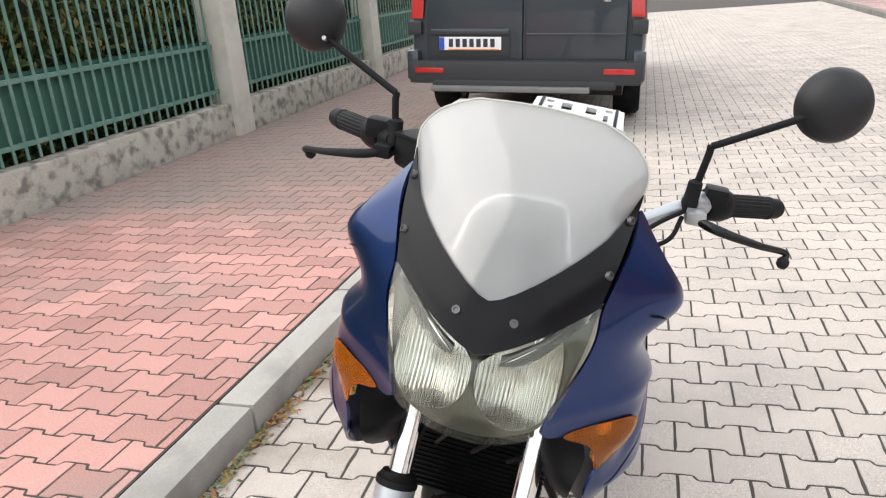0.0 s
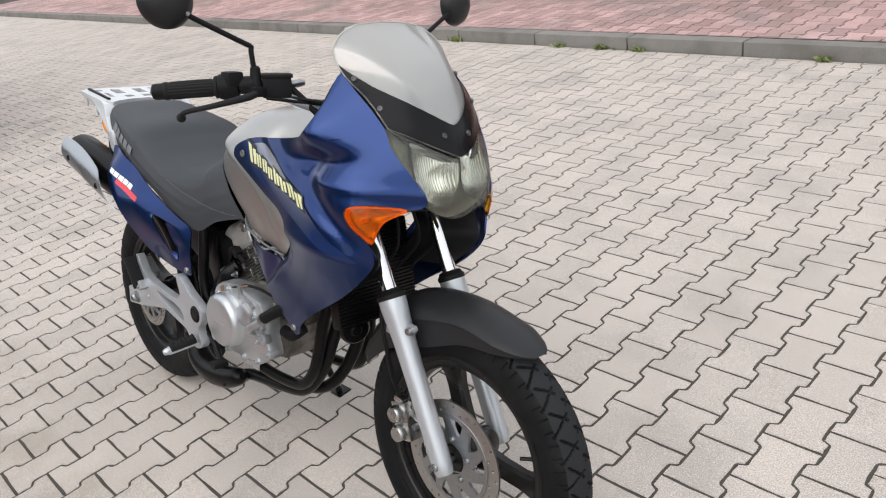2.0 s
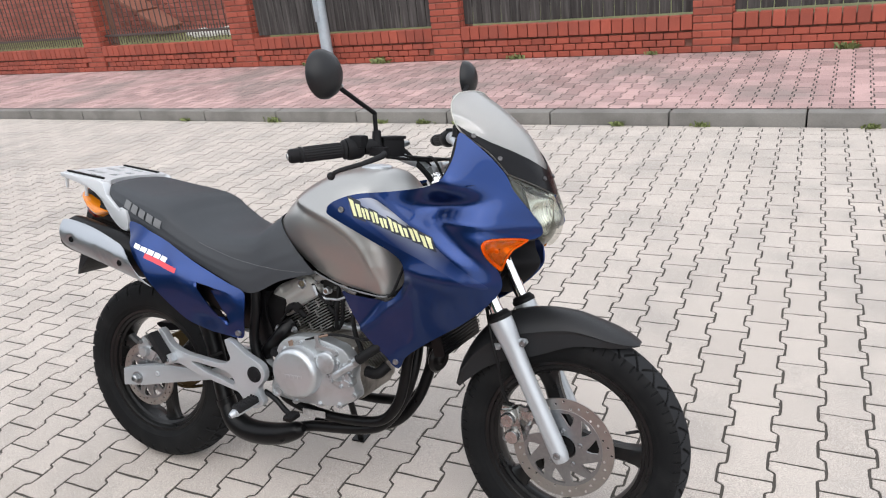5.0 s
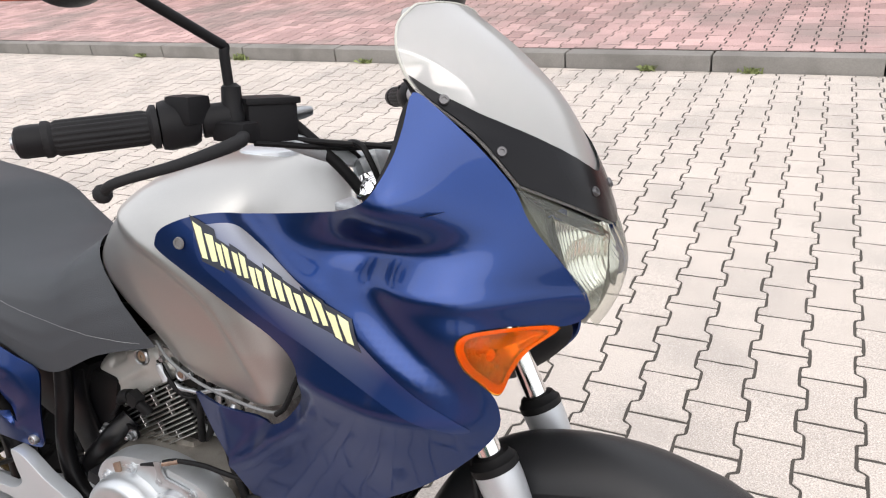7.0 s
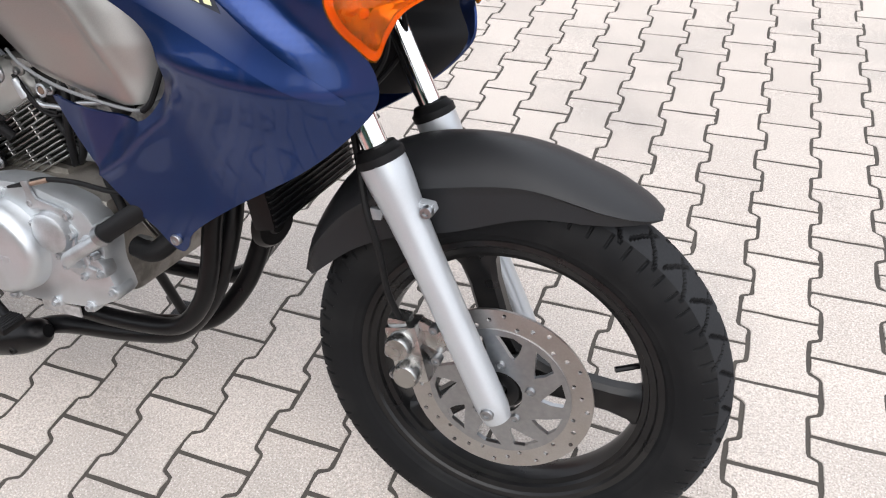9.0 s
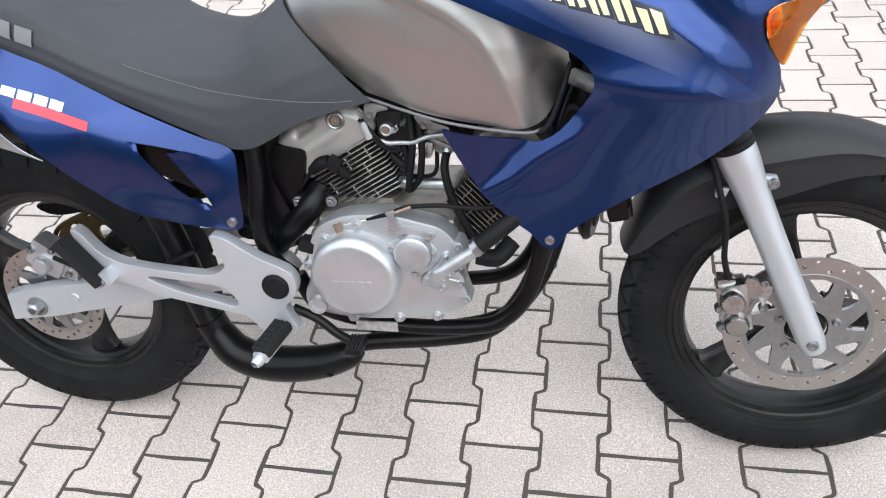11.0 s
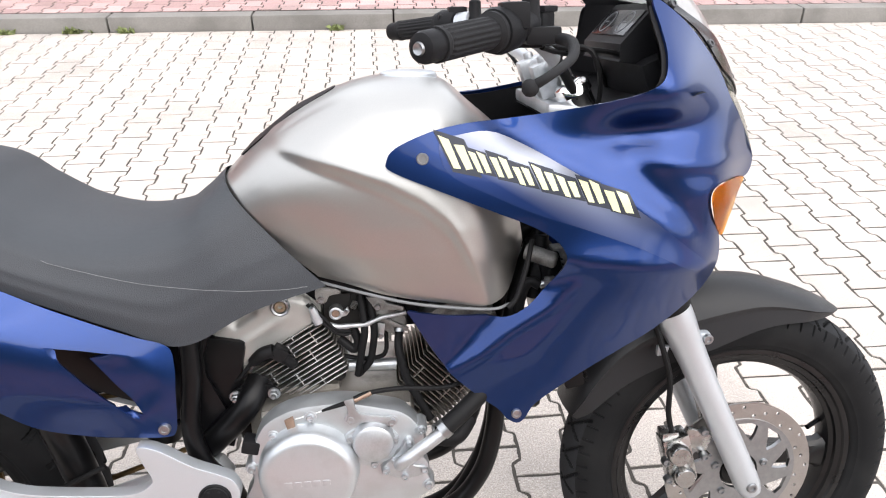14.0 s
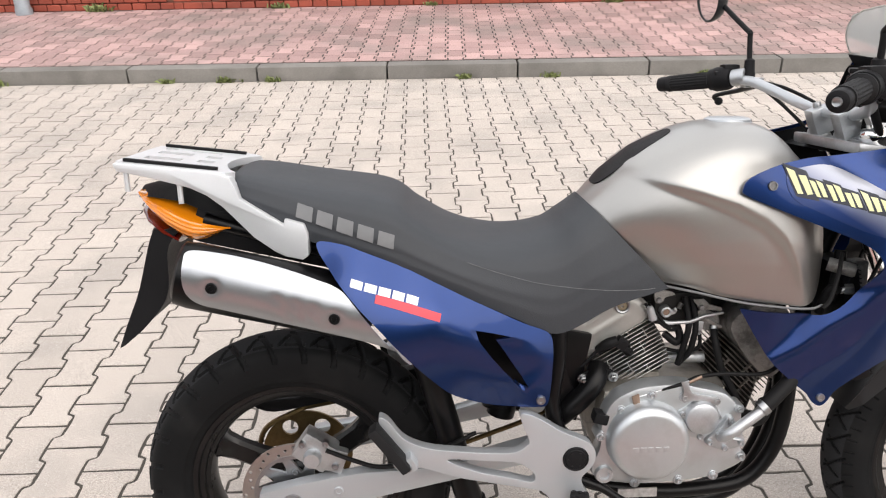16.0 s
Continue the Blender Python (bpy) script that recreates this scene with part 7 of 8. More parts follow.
def lay(host, x0, x1, y0, y1, z, near, near_mat, far_mat, ox, oy, turn, label, shapes=KINDS):
    """Blocks over a rectangle; those in the near stretch are pieces of their own, the rest one mesh."""
    kinds = [block_mesh("paver", near_mat, r) for r in shapes]
    c, s = math.cos(turn), math.sin(turn)
    verts, faces, made = [], [], 0
    kx = int((abs(x0) + abs(x1)) / PX) + 60
    for i in range(-kx, kx):
        for j in range(-70, 70):
            u, v = ox + i * PX, oy + j * PY + (PY / 2 if i % 2 else 0)
            x, y = u * c - v * s, u * s + v * c
            if not (x0 < x < x1 and y0 - 0.095 < y < y1 + 0.095):
                continue
            dz, ta, tb_ = rng.uniform(-0.0006, 0.0012), rng.normal(0, 0.003), rng.normal(0, 0.003)
            if near[0] < x < near[1] and near[2] < y < near[3] and made < 300 and y0 + 0.08 < y < y1 - 0.08:
                ob = new("paver", kinds[int(rng.integers(12))])
                ob.parent = host
                ob.matrix_basis = Matrix.Translation((x, y, z + dz)) @ Matrix.Rotation(turn, 4, "Z") @ Matrix.Rotation(ta, 4, "X") @ Matrix.Rotation(tb_, 4, "Y")
                made += 1
                continue
            base = len(verts)
            for r in shapes[int(rng.integers(12))]:
                for px, py, pz in r:
                    qx, qy = x + px * c - py * s, y + px * s + py * c
                    verts.append((qx, min(max(qy, y0 + 0.003), y1 - 0.003), z + dz + pz + px * tb_ + py * ta))
            faces += block_faces(base)
    m2 = bpy.data.meshes.new("pavers")
    m2.from_pydata(verts, [], faces)
    m2.materials.append(far_mat)
    ob = new("pavers", m2)
    ob.parent = host
    tagged(ob, label, kind="stuff")


def kerb(y0, y1, x0, x1, phase, label, name, material, pitch=1.0):
    """A row of one-metre kerbstones."""
    host = thing(name, label, "kerb", kind="structure")
    for k in range(int((x1 - x0) / pitch)):
        x = x0 + phase + k * pitch
        b = box((x + pitch / 2, (y0 + y1) / 2, KH / 2 - 0.05), (pitch - 0.012, abs(y1 - y0) - 0.004, KH + 0.1), 0.012)
        for v in b.verts:
            v.co.z += 0.0015 * math.sin(31 * x + 7 * v.co.y)
        ob = link("kerbstone", b, material, host, smooth=30)
    return host


# brick boundary wall across the road, with timber and iron infill
def brick_mesh(sx, sy, sz):
    me = bpy.data.meshes.new("brick")
    b = box((0, 0, 0), (sx, sy, sz), 0.006, segments=1)
    b.to_mesh(me)
    b.free()
    me.materials.append(BRICK)
    return me


B_ROW, B_SOLDIER, B_PILLAR = brick_mesh(0.142, 0.06, 0.066), brick_mesh(0.115, 0.10, 0.155), brick_mesh(0.188, 0.06, 0.066)


def piece(name, me, host, m):
    ob = new(name, me)
    ob.parent = host
    ob.matrix_basis = m
    return ob


def wall_bay(x0, x1, timber):
    host = tagged(link("boundary_wall", box(((x0 + x1) / 2, WALL_Y + 0.14, KH + 0.15), (x1 - x0, 0.20, 0.36), 0), MORTAR, smooth=0),
                  "low red brick wall with a soldier course below %s infill" % ("timber" if timber else "iron"), "wall", kind="structure")
    n = max(1, round((x1 - x0) / 0.15))
    step = (x1 - x0) / n
    for r in range(3):
        for k in range(n + (r % 2)):
            x = x0 + step * (k + (0.5 if r % 2 == 0 else 0.0))
            if x - 0.07 < x0 - 0.01 or x + 0.07 > x1 + 0.01:
                continue
            piece("brick", B_ROW, host, Matrix.Translation((x, WALL_Y + 0.03 + rng.normal(0, 0.001), KH + 0.033 + r * 0.076)))
    n = round((x1 - x0) / 0.124)
    for k in range(n):
        piece("brick", B_SOLDIER, host, Matrix.Translation((x0 + (k + 0.5) * (x1 - x0) / n, WALL_Y + 0.035, KH + 0.318 + rng.normal(0, 0.001))))
    top = KH + 0.40
    if timber:
        fence = thing("timber_fence", "weathered dark vertical board fence panel on the brick wall", "fence", Matrix.Translation((x0, WALL_Y + 0.13, top)), "timber fence panels")
        n = round((x1 - x0) / 0.125)
        w = (x1 - x0) / n
        for rail in (0.25, 1.15):
            part("rail", box(((x1 - x0) / 2, 0.04, rail), (x1 - x0, 0.035, 0.07), 0.004), BOARD, fence)
        for k in range(n):
            h = 1.45 + rng.uniform(-0.02, 0.02)
            part("board", box(((k + 0.5) * w, rng.normal(0, 0.003), h / 2 + 0.012), (w - rng.uniform(0.004, 0.012), 0.022, h), 0.003, segments=1), BOARD, fence, smooth=0)
    else:
        fence = thing("iron_fence", "brown painted iron railing on the brick wall", "fence", Matrix.Translation((x0, WALL_Y + 0.13, top)), "iron fence panels")
        for z in (0.14, 1.2):
            part("rail", box(((x1 - x0) / 2, 0, z), (x1 - x0, 0.03, 0.035), 0.003), IRON, fence)
        n = round((x1 - x0) / 0.115)
        for k in range(n):
            part("bar", box(((k + 0.5) * (x1 - x0) / n, 0, 0.68), (0.014, 0.014, 1.32), 0.002, segments=1), IRON, fence, smooth=0)
            part("bar", box(((k + 1.0) * (x1 - x0) / n, 0, 0.12), (0.013, 0.013, 0.24), 0.002, segments=1), IRON, fence, smooth=0)


def pillar(x, w=0.40):
    host = tagged(link("wall_pillar", box((x, WALL_Y + 0.19, KH + 0.95), (w - 0.02, 0.38, 1.9), 0), MORTAR, smooth=0), "red brick pillar of the boundary wall", "pillar", kind="structure")
    for r in range(24):
        z = KH + 0.036 + r * 0.078
        spans = ((-0.5, 0.0), (0.0, 0.5)) if r % 2 else ((-0.5, -0.25), (-0.25, 0.25), (0.25, 0.5))
        for a, b in spans:
            sx = (b - a) * w / 0.188
            piece("brick", B_PILLAR, host, Matrix.Translation((x + (a + b) / 2 * w, WALL_Y - 0.012 + 0.03, z)) @ Matrix.Diagonal((sx * 0.97, 1, 1, 1)))
    for side in (-1, 1):
        for r in range(24):
            piece("brick", B_PILLAR, host, Matrix.Translation((x + side * (w / 2 - 0.022), WALL_Y + 0.15, KH + 0.036 + r * 0.078)) @ Matrix.Rotation(radians(90), 4, "Z"))


PILLARS = [-22.7, -19.5, -16.3, -13.1, -9.56, -6.39, -3.12, 0.02, 3.2, 6.4]
for x in PILLARS:
    pillar(x)
for k, (a, b) in enumerate(zip(PILLARS, PILLARS[1:])):
    wall_bay(a + 0.20, b - 0.20, timber=k >= 5)

# lamp post
lp = thing("street_lamp", "grey galvanised street lamp post on the pavement", "lamp post", Matrix.Translation((-4.86, 6.93, KH)))
part("post", lathe([(0.085, 0), (0.085, 0.05), (0.075, 0.08), (0.072, 1.4), (0.055, 1.5), (0.05, 6.0), (0, 6.0)], (0, 0, 0), (0, 0, 1), 24), GALV, lp, "galvanised round post")
part("hatch", box((-0.02, -0.073, 0.75), (0.07, 0.012, 0.32), 0.004), GALV, lp)
part("sticker", box((-0.01, -0.0765, 1.05), (0.05, 0.004, 0.07), 0.001), WHITEPRINT, lp, "small white stickers")
part("sticker", box((-0.01, -0.0765, 0.62), (0.045, 0.004, 0.04), 0.001), WHITEPRINT, lp)

# house behind the iron railing
HY = WALL_Y + 2.5
house = thing("house", "red brick house behind the iron railing", "house")
hw = part("wall", join(box((-14.5, HY + 0.15, 3.0), (6.6, 0.3, 6.0), 0), box((-8.3, HY + 0.15, 3.0), (4.6, 0.3, 6.0), 0), box((-10.9, HY + 0.15, 0.75), (0.75, 0.3, 1.5), 0), box((-10.9, HY + 0.15, 4.2), (0.75, 0.3, 3.6), 0)), MORTAR, house, "red brick wall", 0)
HB = []
for r in range(40):
    for k in range(38):
        x, z = -17.6 + 0.31 * k + (0.155 if r % 2 else 0), KH + 0.05 + r * 0.088
        if -6.15 < x or (-11.45 < x < -10.35 and 1.42 < z < 2.46):
            continue
        HB.append((x, z))
verts, faces = [], []
for x, z in HB:
    b = len(verts)
    for dy in (0.0, -0.012):
        q = 0.0 if dy == 0 else 0.006
        verts += [(x - 0.148 + q, HY + dy, z - 0.037 + q), (x + 0.148 - q, HY + dy, z - 0.037 + q), (x + 0.148 - q, HY + dy, z + 0.037 - q), (x - 0.148 + q, HY + dy, z + 0.037 - q)]
    faces += [(b + 4, b + 5, b + 6, b + 7)] + [(b + i, b + (i + 1) % 4, b + 4 + (i + 1) % 4, b + 4 + i) for i in range(4)]
me = bpy.data.meshes.new("bricks")
me.from_pydata(verts, [], faces)
me.materials.append(BRICK_STUFF)
ob = new("bricks", me)
ob.parent = house
tagged(ob, "red brickwork", kind="stuff")
win = part("window", join(box((-10.9, HY + 0.05, 1.94), (0.92, 0.06, 0.06), 0.004), box((-10.9, HY + 0.05, 2.42), (0.92, 0.06, 0.06), 0.004), box((-11.3, HY + 0.05, 1.94), (0.07, 0.06, 1.0), 0.004), box((-10.5, HY + 0.05, 1.94), (0.07, 0.06, 1.0), 0.004), box((-10.9, HY + 0.02, 1.45), (1.0, 0.16, 0.06), 0.006)), IRON, house, "dark framed window")
part("pane", box((-10.9, HY + 0.07, 1.94), (0.76, 0.012, 0.9), 0), GLASSBLACK, win, "dark pane", 0)
part("roof", grid_mesh([[(x, y, z) for x in np.linspace(-18, -5.6, 8)] for y, z in ((HY - 0.5, 5.9), (HY + 3.0, 8.2), (HY + 6.5, 5.9))]), BRICK_STUFF, house, "red tiled roof", 0)
stair = thing("outdoor_stair", "iron outdoor stair rail by the house", "stair rail")
for k in range(6):
    part("tread", box((-12.6 + 0.55 * k, HY - 0.7, 2.3 - 0.32 * k), (0.62, 0.5, 0.05), 0.004, Matrix.Rotation(radians(28), 3, "Y")), RUSTWOOD, stair)
part("stringer", box((-11.2, HY - 0.45, 1.4), (3.5, 0.04, 0.12), 0.004, Matrix.Rotation(radians(30), 3, "Y")), RUSTWOOD, stair)
lawn = sheet_box("lawn", -20, 10, WALL_Y + 0.24, HY, -0.06, 0.40, GRASS, "short rough lawn behind the wall", "lawn")

# pale stones edging the lawn
for k in range(16):
    r_ = np.random.default_rng(200 + k)
    b = bmesh.new()
    bmesh.ops.create_icosphere(b, subdivisions=2, radius=1.0)
    sx, sy, sz = r_.uniform(0.10, 0.20), r_.uniform(0.08, 0.14), r_.uniform(0.06, 0.12)
    for v in b.verts:
        f = 1 + 0.28 * noise.noise(v.co * 1.6 + Vector((k * 3.0, 0, 0)))
        v.co = Vector((v.co.x * sx * f, v.co.y * sy * f, max(v.co.z * sz * f, -0.03)))
    st_ = link("garden_stone", b, STONE, None, "", 30, Matrix.Translation((-8.9 + 0.17 * k + float(r_.normal(0, 0.04)), WALL_Y + 1.5 + float(r_.normal(0, 0.10)), 0.425)))
    tagged(st_, "pale rounded stone edging the lawn", "stone", "garden stones")

# near boundary: concrete posts and base, green railing, hedge
base = thing("fence_base", "weathered low concrete fence base", "wall", kind="structure")
b = box((-10, FENCE_Y - 0.12, KH + 0.11), (34, 0.22, 0.42), 0.02)
bmesh.ops.subdivide_edges(b, edges=[e for e in b.edges if e.calc_length() > 5], cuts=120)
for v in b.verts:
    v.co.y += 0.012 * noise.noise(Vector((v.co.x * 3, 0, v.co.z * 4)))
    v.co.z += 0.012 * noise.noise(Vector((v.co.x * 2, 5, v.co.z))) if v.co.z > KH else 0
part("concrete_base", b, CONCRETE, base, smooth=50)
POSTS = [-21.8, -17.6, -13.4, -9.1, -5.3, -1.2, 2.9]
for x in POSTS:
    p = thing("fence_post", "square weathered concrete fence post", "post", Matrix.Translation((x, FENCE_Y - 0.10, KH - 0.02)), "concrete posts")
    b = box((0, 0, 1.0), (0.30, 0.30, 2.0), 0.02)
    part("shaft", b, POSTGREY, p)
for a, c in zip(POSTS, POSTS[1:]):
    x0, x1 = a + 0.16, c - 0.16
    f = thing("green_railing", "green painted iron railing between concrete posts", "fence", Matrix.Translation((x0, FENCE_Y - 0.12, KH + 0.33)), "green railings")
    for z in (0.12, 0.55, 1.25):
        part("rail", box(((x1 - x0) / 2, 0, z), (x1 - x0, 0.03, 0.035), 0.003), GREENIRON, f)
    n = round((x1 - x0) / 0.115)
    for k in range(n):
        part("bar", box(((k + 0.5) * (x1 - x0) / n, 0.012, 0.72), (0.026, 0.012, 1.42), 0.002, segments=1), GREENIRON, f, smooth=0)
    for z in (0.35,):
        part("back_sheet", box(((x1 - x0) / 2, -0.03, z), (x1 - x0, 0.004, 0.5), 0), GREENSHEET, f, "green mesh sheet behind the bars", 0)


def leaves(name, x0, x1, y0, y1, z0, z1, count, size, material, label, category, seed, lump=0.25):
    """A hedge of many small folded leaves on an uneven mass."""
    r = np.random.default_rng(seed)
    verts, faces = [], []
    for _ in range(count):
        x, z = r.uniform(x0, x1), r.uniform(z0, z1) ** 1.0
        depth = 0.5 + 0.5 * noise.noise(Vector((x * 1.7, z * 1.7, seed)))
        y = y1 - lump * (1 - depth) - abs(r.normal(0, 0.10))
        if noise.noise(Vector((x * 0.9, 3.0, seed))) * 0.35 + z1 - 0.25 < z:
            continue
        s = size * r.uniform(0.6, 1.4)
        m = Euler(r.uniform(-1.6, 1.6, 3)).to_matrix()
        b = len(verts)
        for px, py, pz in ((-s, 0, 0), (0, s * 0.45, 0.2 * s), (s, 0, 0), (0, -s * 0.45, 0.2 * s)):
            q = m @ Vector((px, py, pz))
            verts.append((x + q.x, y + q.y, z + q.z))
        faces += [(b, b + 1, b + 2), (b, b + 2, b + 3)]
    me = bpy.data.meshes.new(name)
    me.from_pydata(verts, [], faces)
    me.materials.append(material)
    return tagged(new(name, me), label, category, kind="stuff")


leaves("hedge", -24, 2, -5.0, FENCE_Y - 0.32, KH + 0.1, 2.4, 26000, 0.05, LEAF, "dense green hedge behind the railing", "hedge", 11)
leaves("hedge_dry_leaves", -24, 2, -5.0, FENCE_Y - 0.30, KH + 0.3, 2.4, 9000, 0.045, LEAF2, "yellowed leaves in the hedge", "hedge", 12)
# box added behind the leaves; its dark colour stands for the hedge's inner shade
sheet_box("hedge_core", -24, 2, -5.4, FENCE_Y - 0.75, -0.06, 2.2, HEDGECORE, "added solid core coloured as the shade inside the hedge", "hedge")

# weeds and dry leaves along the kerbs
def tuft(name, x, y, z, n, size, material, label, seed):
    r = np.random.default_rng(seed)
    verts, faces = [], []
    for _ in range(n):
        a, t, h = r.uniform(0, 6.28), r.uniform(0.2, 1.1), size * r.uniform(0.5, 1.3)
        dx, dy = math.cos(a), math.sin(a)
        px, py = x + r.normal(0, size * 0.6), y + r.normal(0, size * 0.15)
        w = size * 0.13
        b = len(verts)
        verts += [(px - dy * w, py + dx * w, z), (px + dy * w, py - dx * w, z), (px + dx * h * t * 0.5 + dy * w, py + dy * h * t * 0.5 - dx * w, z + h * 0.6), (px + dx * h * t, py + dy * h * t, z + h * (0.9 - 0.4 * t))]
        faces += [(b, b + 1, b + 2), (b, b + 2, b + 3)]
    me = bpy.data.meshes.new(name)
    me.from_pydata(verts, [], faces)
    me.materials.append(material)
    return tagged(new(name, me), label, "weeds", kind="stuff")


for k, (x, y, z, s) in enumerate(((-3.85, FAR_KERB - 0.02, 0, 0.07), (-5.1, FAR_KERB - 0.02, 0, 0.05), (-2.1, FAR_KERB - 0.02, 0, 0.06), (-1.75, FAR_KERB - 0.02, 0, 0.05), (-0.3, FAR_KERB - 0.02, 0, 0.05), (0.35, FAR_KERB - 0.02, 0, 0.05), (-2.55, FAR_KERB - 0.02, 0, 0.05), (1.5, FAR_KERB - 0.02, 0, 0.05),
                                  (-4.1, WALL_Y - 0.05, KH, 0.10), (-5.3, WALL_Y - 0.05, KH, 0.06), (-2.2, WALL_Y - 0.04, KH, 0.07), (-0.6, WALL_Y - 0.04, KH, 0.05), (1.3, WALL_Y - 0.04, KH, 0.09))):
    tuft("weeds", x, y, z, 46, s, WEED, "small green weeds growing in the joint", 30 + k)


def litter(name, spots, y0, count, material, label, seed):
    """Flat dry leaves and crumbs strewn in heaps along a kerb."""
    r = np.random.default_rng(seed)
    verts, faces = [], []
    for _ in range(count):
        x0, spread = spots[int(r.integers(len(spots)))]
        x, y, s = x0 + r.normal(0, spread), y0 + abs(r.normal(0, 0.028)), r.uniform(0.006, 0.017)
        m = Matrix.Translation((x, y, 0.004 + r.uniform(0, 0.008))) @ Euler((r.normal(0, 0.35), r.normal(0, 0.35), r.uniform(0, 6.28))).to_matrix().to_4x4()
        b = len(verts)
        for p in ((-s, 0, 0), (-0.2 * s, 0.45 * s, 0.15 * s), (s, 0, 0.1 * s), (0.2 * s, -0.45 * s, 0.12 * s)):
            verts.append(tuple(m @ Vector(p)))
        faces += [(b, b + 1, b + 2), (b, b + 2, b + 3)]
    me = bpy.data.meshes.new(name)
    me.from_pydata(verts, [], faces)
    me.materials.append(material)
    return tagged(new(name, me), label, "leaf litter", kind="stuff")


litter("dry_leaves", [(-0.55, 0.06), (-1.55, 0.12), (-2.3, 0.15), (-3.1, 0.15), (0.15, 0.10), (-1.0, 0.2), (-0.1, 0.3)], NEAR_KERB + 0.012, 620, DRYLEAF, "dry brown leaves lying flat along the kerb", 60)
litter("moss_crumbs", [(-0.3, 0.4), (-1.4, 0.4), (0.4, 0.2)], NEAR_KERB + 0.010, 500, WEED, "yellow-green crumbs of moss in the gutter", 61)

# parked van
van = thing("van", "dark grey delivery van parked half on the pavement", "van", pose(-5.30, -0.87, 0.070, -3.4, 0, 2.0) @ Matrix.Diagonal((1.0, 1.08, 1.0, 1.0)))
VW = 0.96
sec = []
for x, wl, zt in ((0.0, 0.93, 1.90), (-0.06, 0.955, 1.93), (-0.4, 0.96, 1.95), (-2.0, 0.96, 1.95), (-3.2, 0.96, 1.93), (-3.7, 0.92, 1.75), (-4.3, 0.90, 1.12), (-4.85, 0.86, 1.0), (-5.0, 0.8, 0.85)):
    sec.append([(x + (0.05 * (z - 1.0) * -1 if x > -0.1 and z > 1.0 else 0), y, z) for y, z in ((-wl, 0.42), (-wl, 0.95), (-wl * 0.985, 1.15), (-wl * 0.92, min(1.55, zt - 0.25)), (-wl * 0.84, zt - 0.08), (-wl * 0.70, zt), (0, zt + 0.02), (wl * 0.70, zt), (wl * 0.84, zt - 0.08), (wl * 0.92, min(1.55, zt - 0.25)), (wl * 0.985, 1.15), (wl, 0.95), (wl, 0.42))])
part("body", grid_mesh(sec, close_u=True, cap=True), VAN, van, "dark grey painted van body", 35)
dl = part("rear_door", box((0.012, -0.41, 1.12), (0.03, 0.80, 1.30), 0.02), VAN, van, "dark grey left rear door")
dr = part("rear_door", box((0.012, 0.41, 1.12), (0.03, 0.80, 1.30), 0.02), VAN, van, "dark grey right rear door")
part("door_crease", box((0.028, 0.41, 0.84), (0.012, 0.78, 0.02), 0.004), VAN, dr)
part("window", box((0.02, -0.41, 1.52), (0.03, 0.62, 0.36), 0.02), GLASSBLACK, dl, "dark rear window")
part("window", box((0.02, 0.41, 1.52), (0.03, 0.62, 0.36), 0.02), GLASSBLACK, dr, "dark rear window")
part("handle", box((0.035, 0.08, 1.20), (0.03, 0.20, 0.05), 0.012), VANPLASTIC, dl)
part("badge", box((0.03, 0.62, 1.24), (0.008, 0.20, 0.04), 0.003), CHROME, dr, "bright badge bar")
part("badge", box((0.03, 0.65, 1.15), (0.008, 0.05, 0.09), 0.003), CHROME, dr)
part("plate_surround", box((0.030, -0.44, 0.765), (0.035, 0.66, 0.22), 0.012), VANPLASTIC, dl)
part("plate_lamp_bar", box((0.045, -0.44, 0.865), (0.05, 0.66, 0.05), 0.014), VAN, dl)
np_ = part("number_plate", box((0.052, -0.44, 0.765), (0.008, 0.52, 0.114), 0.003), PLATEWHITE, dl, "white number plate with plain dark bars")
part("plate_strip", box((0.058, -0.678, 0.765), (0.004, 0.044, 0.106), 0.001), PLATEBLUE, dl, "blue plate strip")
part("plate_lower_strip", box((0.058, -0.41, 0.715), (0.004, 0.42, 0.008), 0.001), AMBER, dl)
part("plate_bar", join(*[box((0.058, -0.60 + 0.058 * k, 0.77), (0.004, 0.036, 0.07), 0.001) for k in range(7)]), INK, dl, "dark plain bars")
part("bumper", join(box((0.03, 0, 0.52), (0.20, 1.90, 0.20), 0.04), box((0.06, 0, 0.42), (0.16, 1.5, 0.08), 0.03)), VANPLASTIC, van, "dark plastic rear bumper")
part("step", box((0.12, -0.10, 0.385), (0.14, 1.30, 0.05), 0.012), GREYSTEP, van, "worn grey rear step and tow bar")
part("underbody", box((-2.4, 0, 0.42), (4.7, 1.6, 0.22), 0.04), BLACK, van)
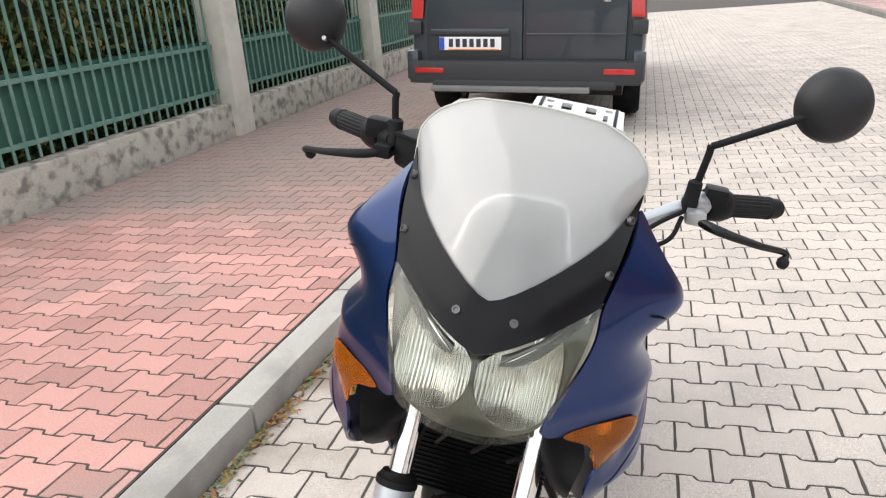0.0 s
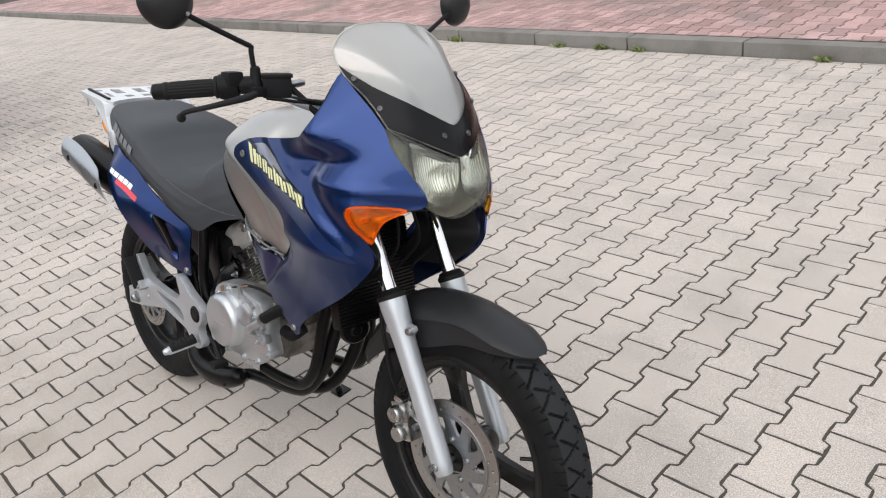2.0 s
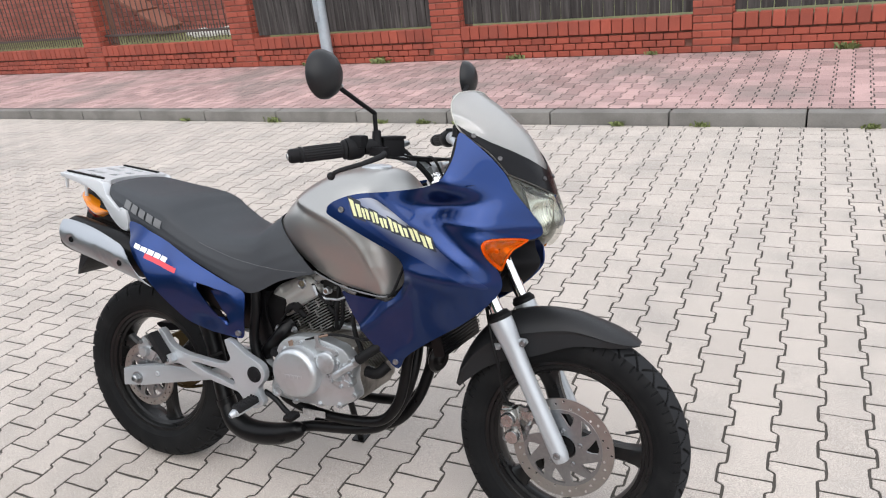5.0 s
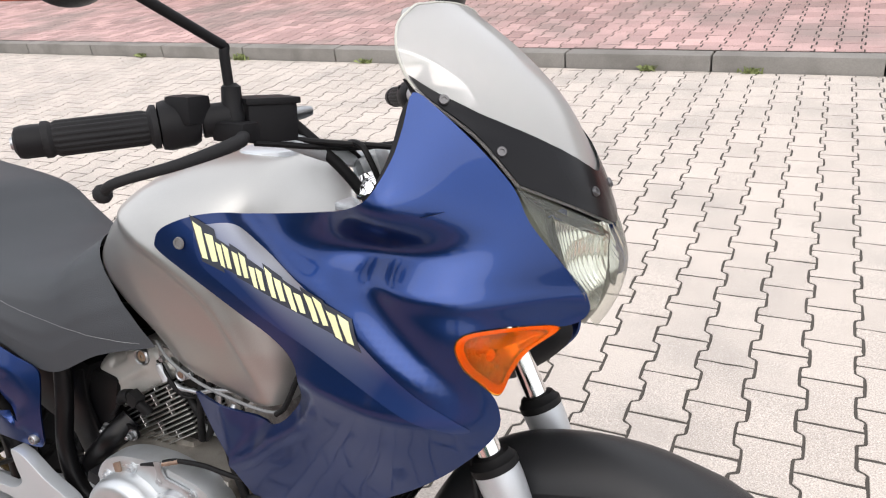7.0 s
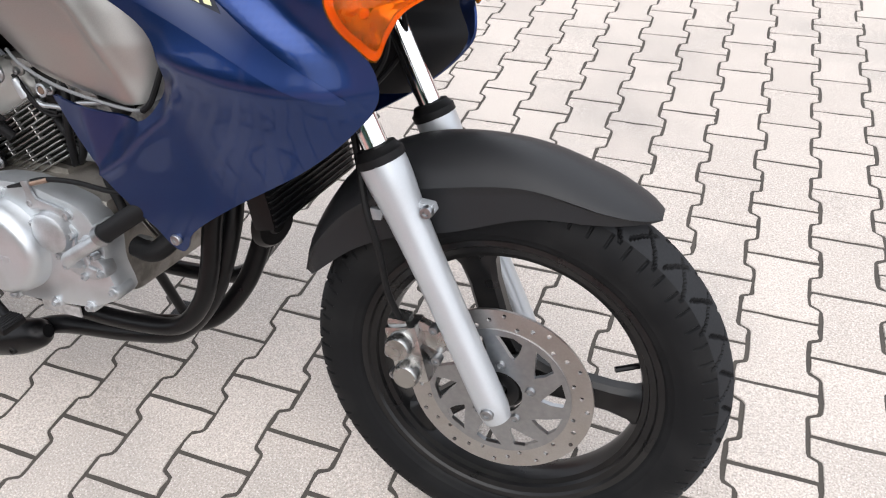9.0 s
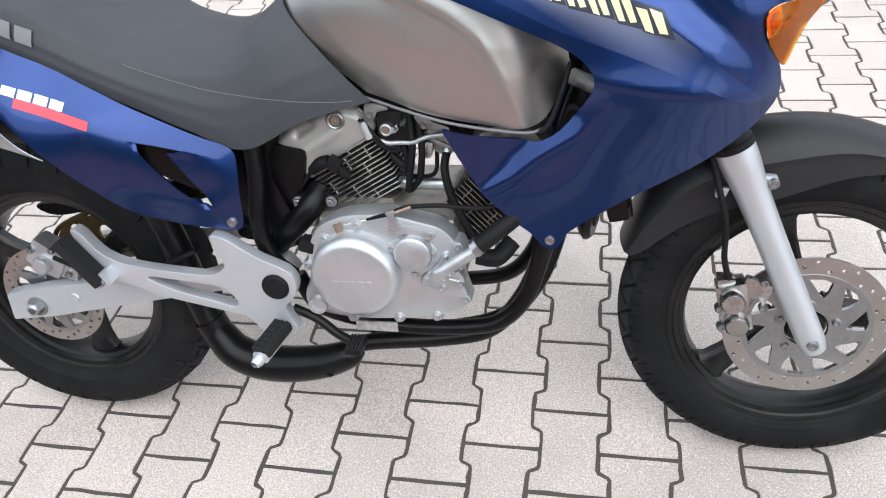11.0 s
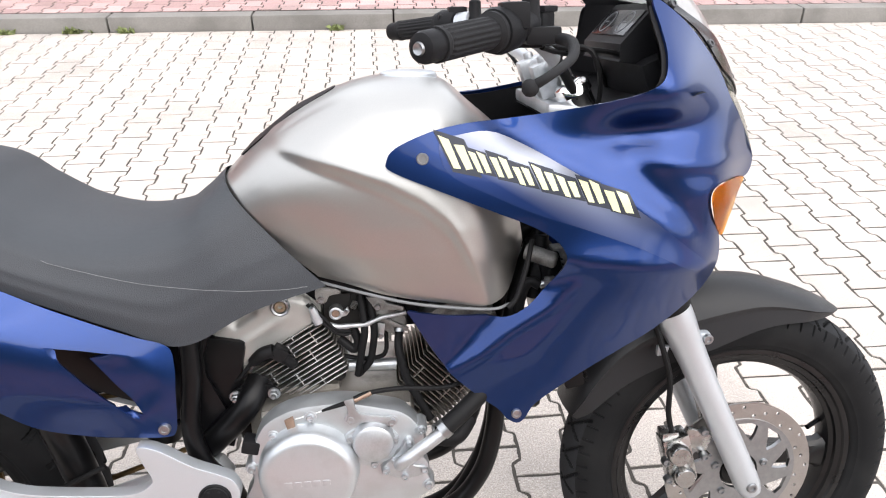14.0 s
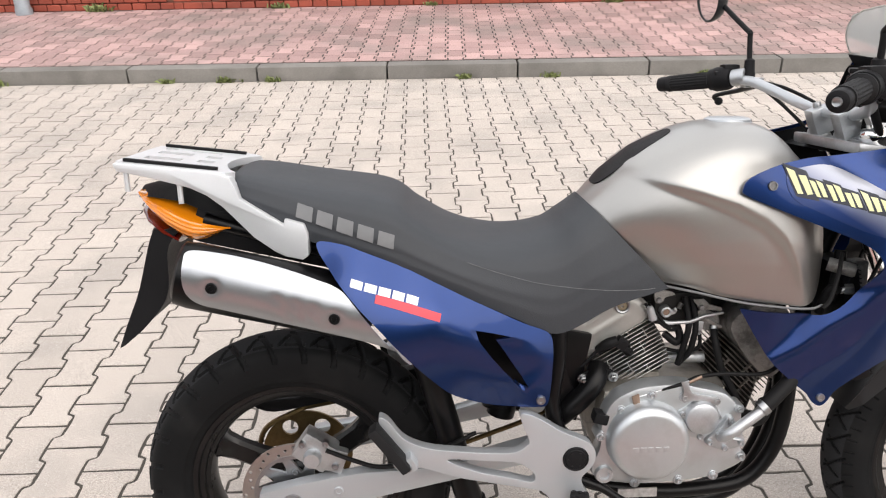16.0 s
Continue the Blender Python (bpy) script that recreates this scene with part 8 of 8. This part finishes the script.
for s in (-1, 1):
    t = part("tail_lamp", grid_mesh([[(0.035 - 0.05 * max(0, z - 1.0), s * (VW - 0.02 - 0.10 * f - 0.075 * max(0, z - 1.0)), z) for f in (0.0, 0.5, 1.0)] for z in (0.98, 1.15, 1.3, 1.48)]), REDLENS, van, "tall red tail lamp", 50)
    part("lamp_base", box((0.01, s * (VW - 0.05), 0.90), (0.10, 0.12, 0.12), 0.02), VANPLASTIC, van)
    part("reflector", box((0.133, s * (VW - 0.19), 0.54), (0.012, 0.24, 0.045), 0.004), REDLENS, van, "red bumper reflector")
    part("side_corner", box((0.0, s * (VW - 0.04), 0.58), (0.22, 0.10, 0.26), 0.03), VAN, van)
    for x in (-0.95, -4.1):
        zc = 0.345 - (0.0 if s < 0 else 0.0)
        wv = part("wheel", lathe([(0.0, 0.11), (0.12, 0.11), (0.19, 0.10), (0.20, 0.115), (0.21, 0.115), (0.21, -0.115), (0.0, -0.115)], (x, s * 0.82, zc), (0, s, 0), 32), GREYSTEP, van, "grey steel wheel")
        part("tyre", lathe([(0.21, 0.10), (0.23, 0.118), (0.31, 0.115), (0.335, 0.085), (0.34, 0), (0.335, -0.085), (0.31, -0.115), (0.21, -0.10)], (x, s * 0.82, zc), (0, s, 0), 48), RUBBER, wv)

# paving pieces, last
kerb(NEAR_KERB - 0.14, NEAR_KERB, -40, 12, -0.45, "grey concrete kerb beside the red pavement", "kerb_near", KERB)
kerb(FAR_KERB, FAR_KERB + 0.14, -40, 12, 0.70, "grey concrete kerb across the road", "kerb_far", KERB_FAR, 0.985)
lay(road, -24, 9.0, NEAR_KERB + 0.004, FAR_KERB - 0.004, 0.0, (-1.15, 1.75, -0.8, 2.0), PAVER, PAVER_STUFF, 0.0512, -0.0763, TURN, "grey interlocking paving blocks")
lay(pave_near, -24, 9.0, FENCE_Y + 0.0, NEAR_KERB - 0.145, KH, (-3.2, 0.6, -2.8, -1.0), RED, RED_STUFF, 0.02, 0.03, radians(0.0), "red interlocking paving blocks")
lay(pave_far, -24, 9.0, FAR_KERB + 0.145, WALL_Y - 0.01, KH, (-2.4, 1.6, 4.6, 7.1), RED_FAR, RED_FAR_STUFF, 0.05, 0.02, radians(0.0), "faded red interlocking paving blocks", WORN)
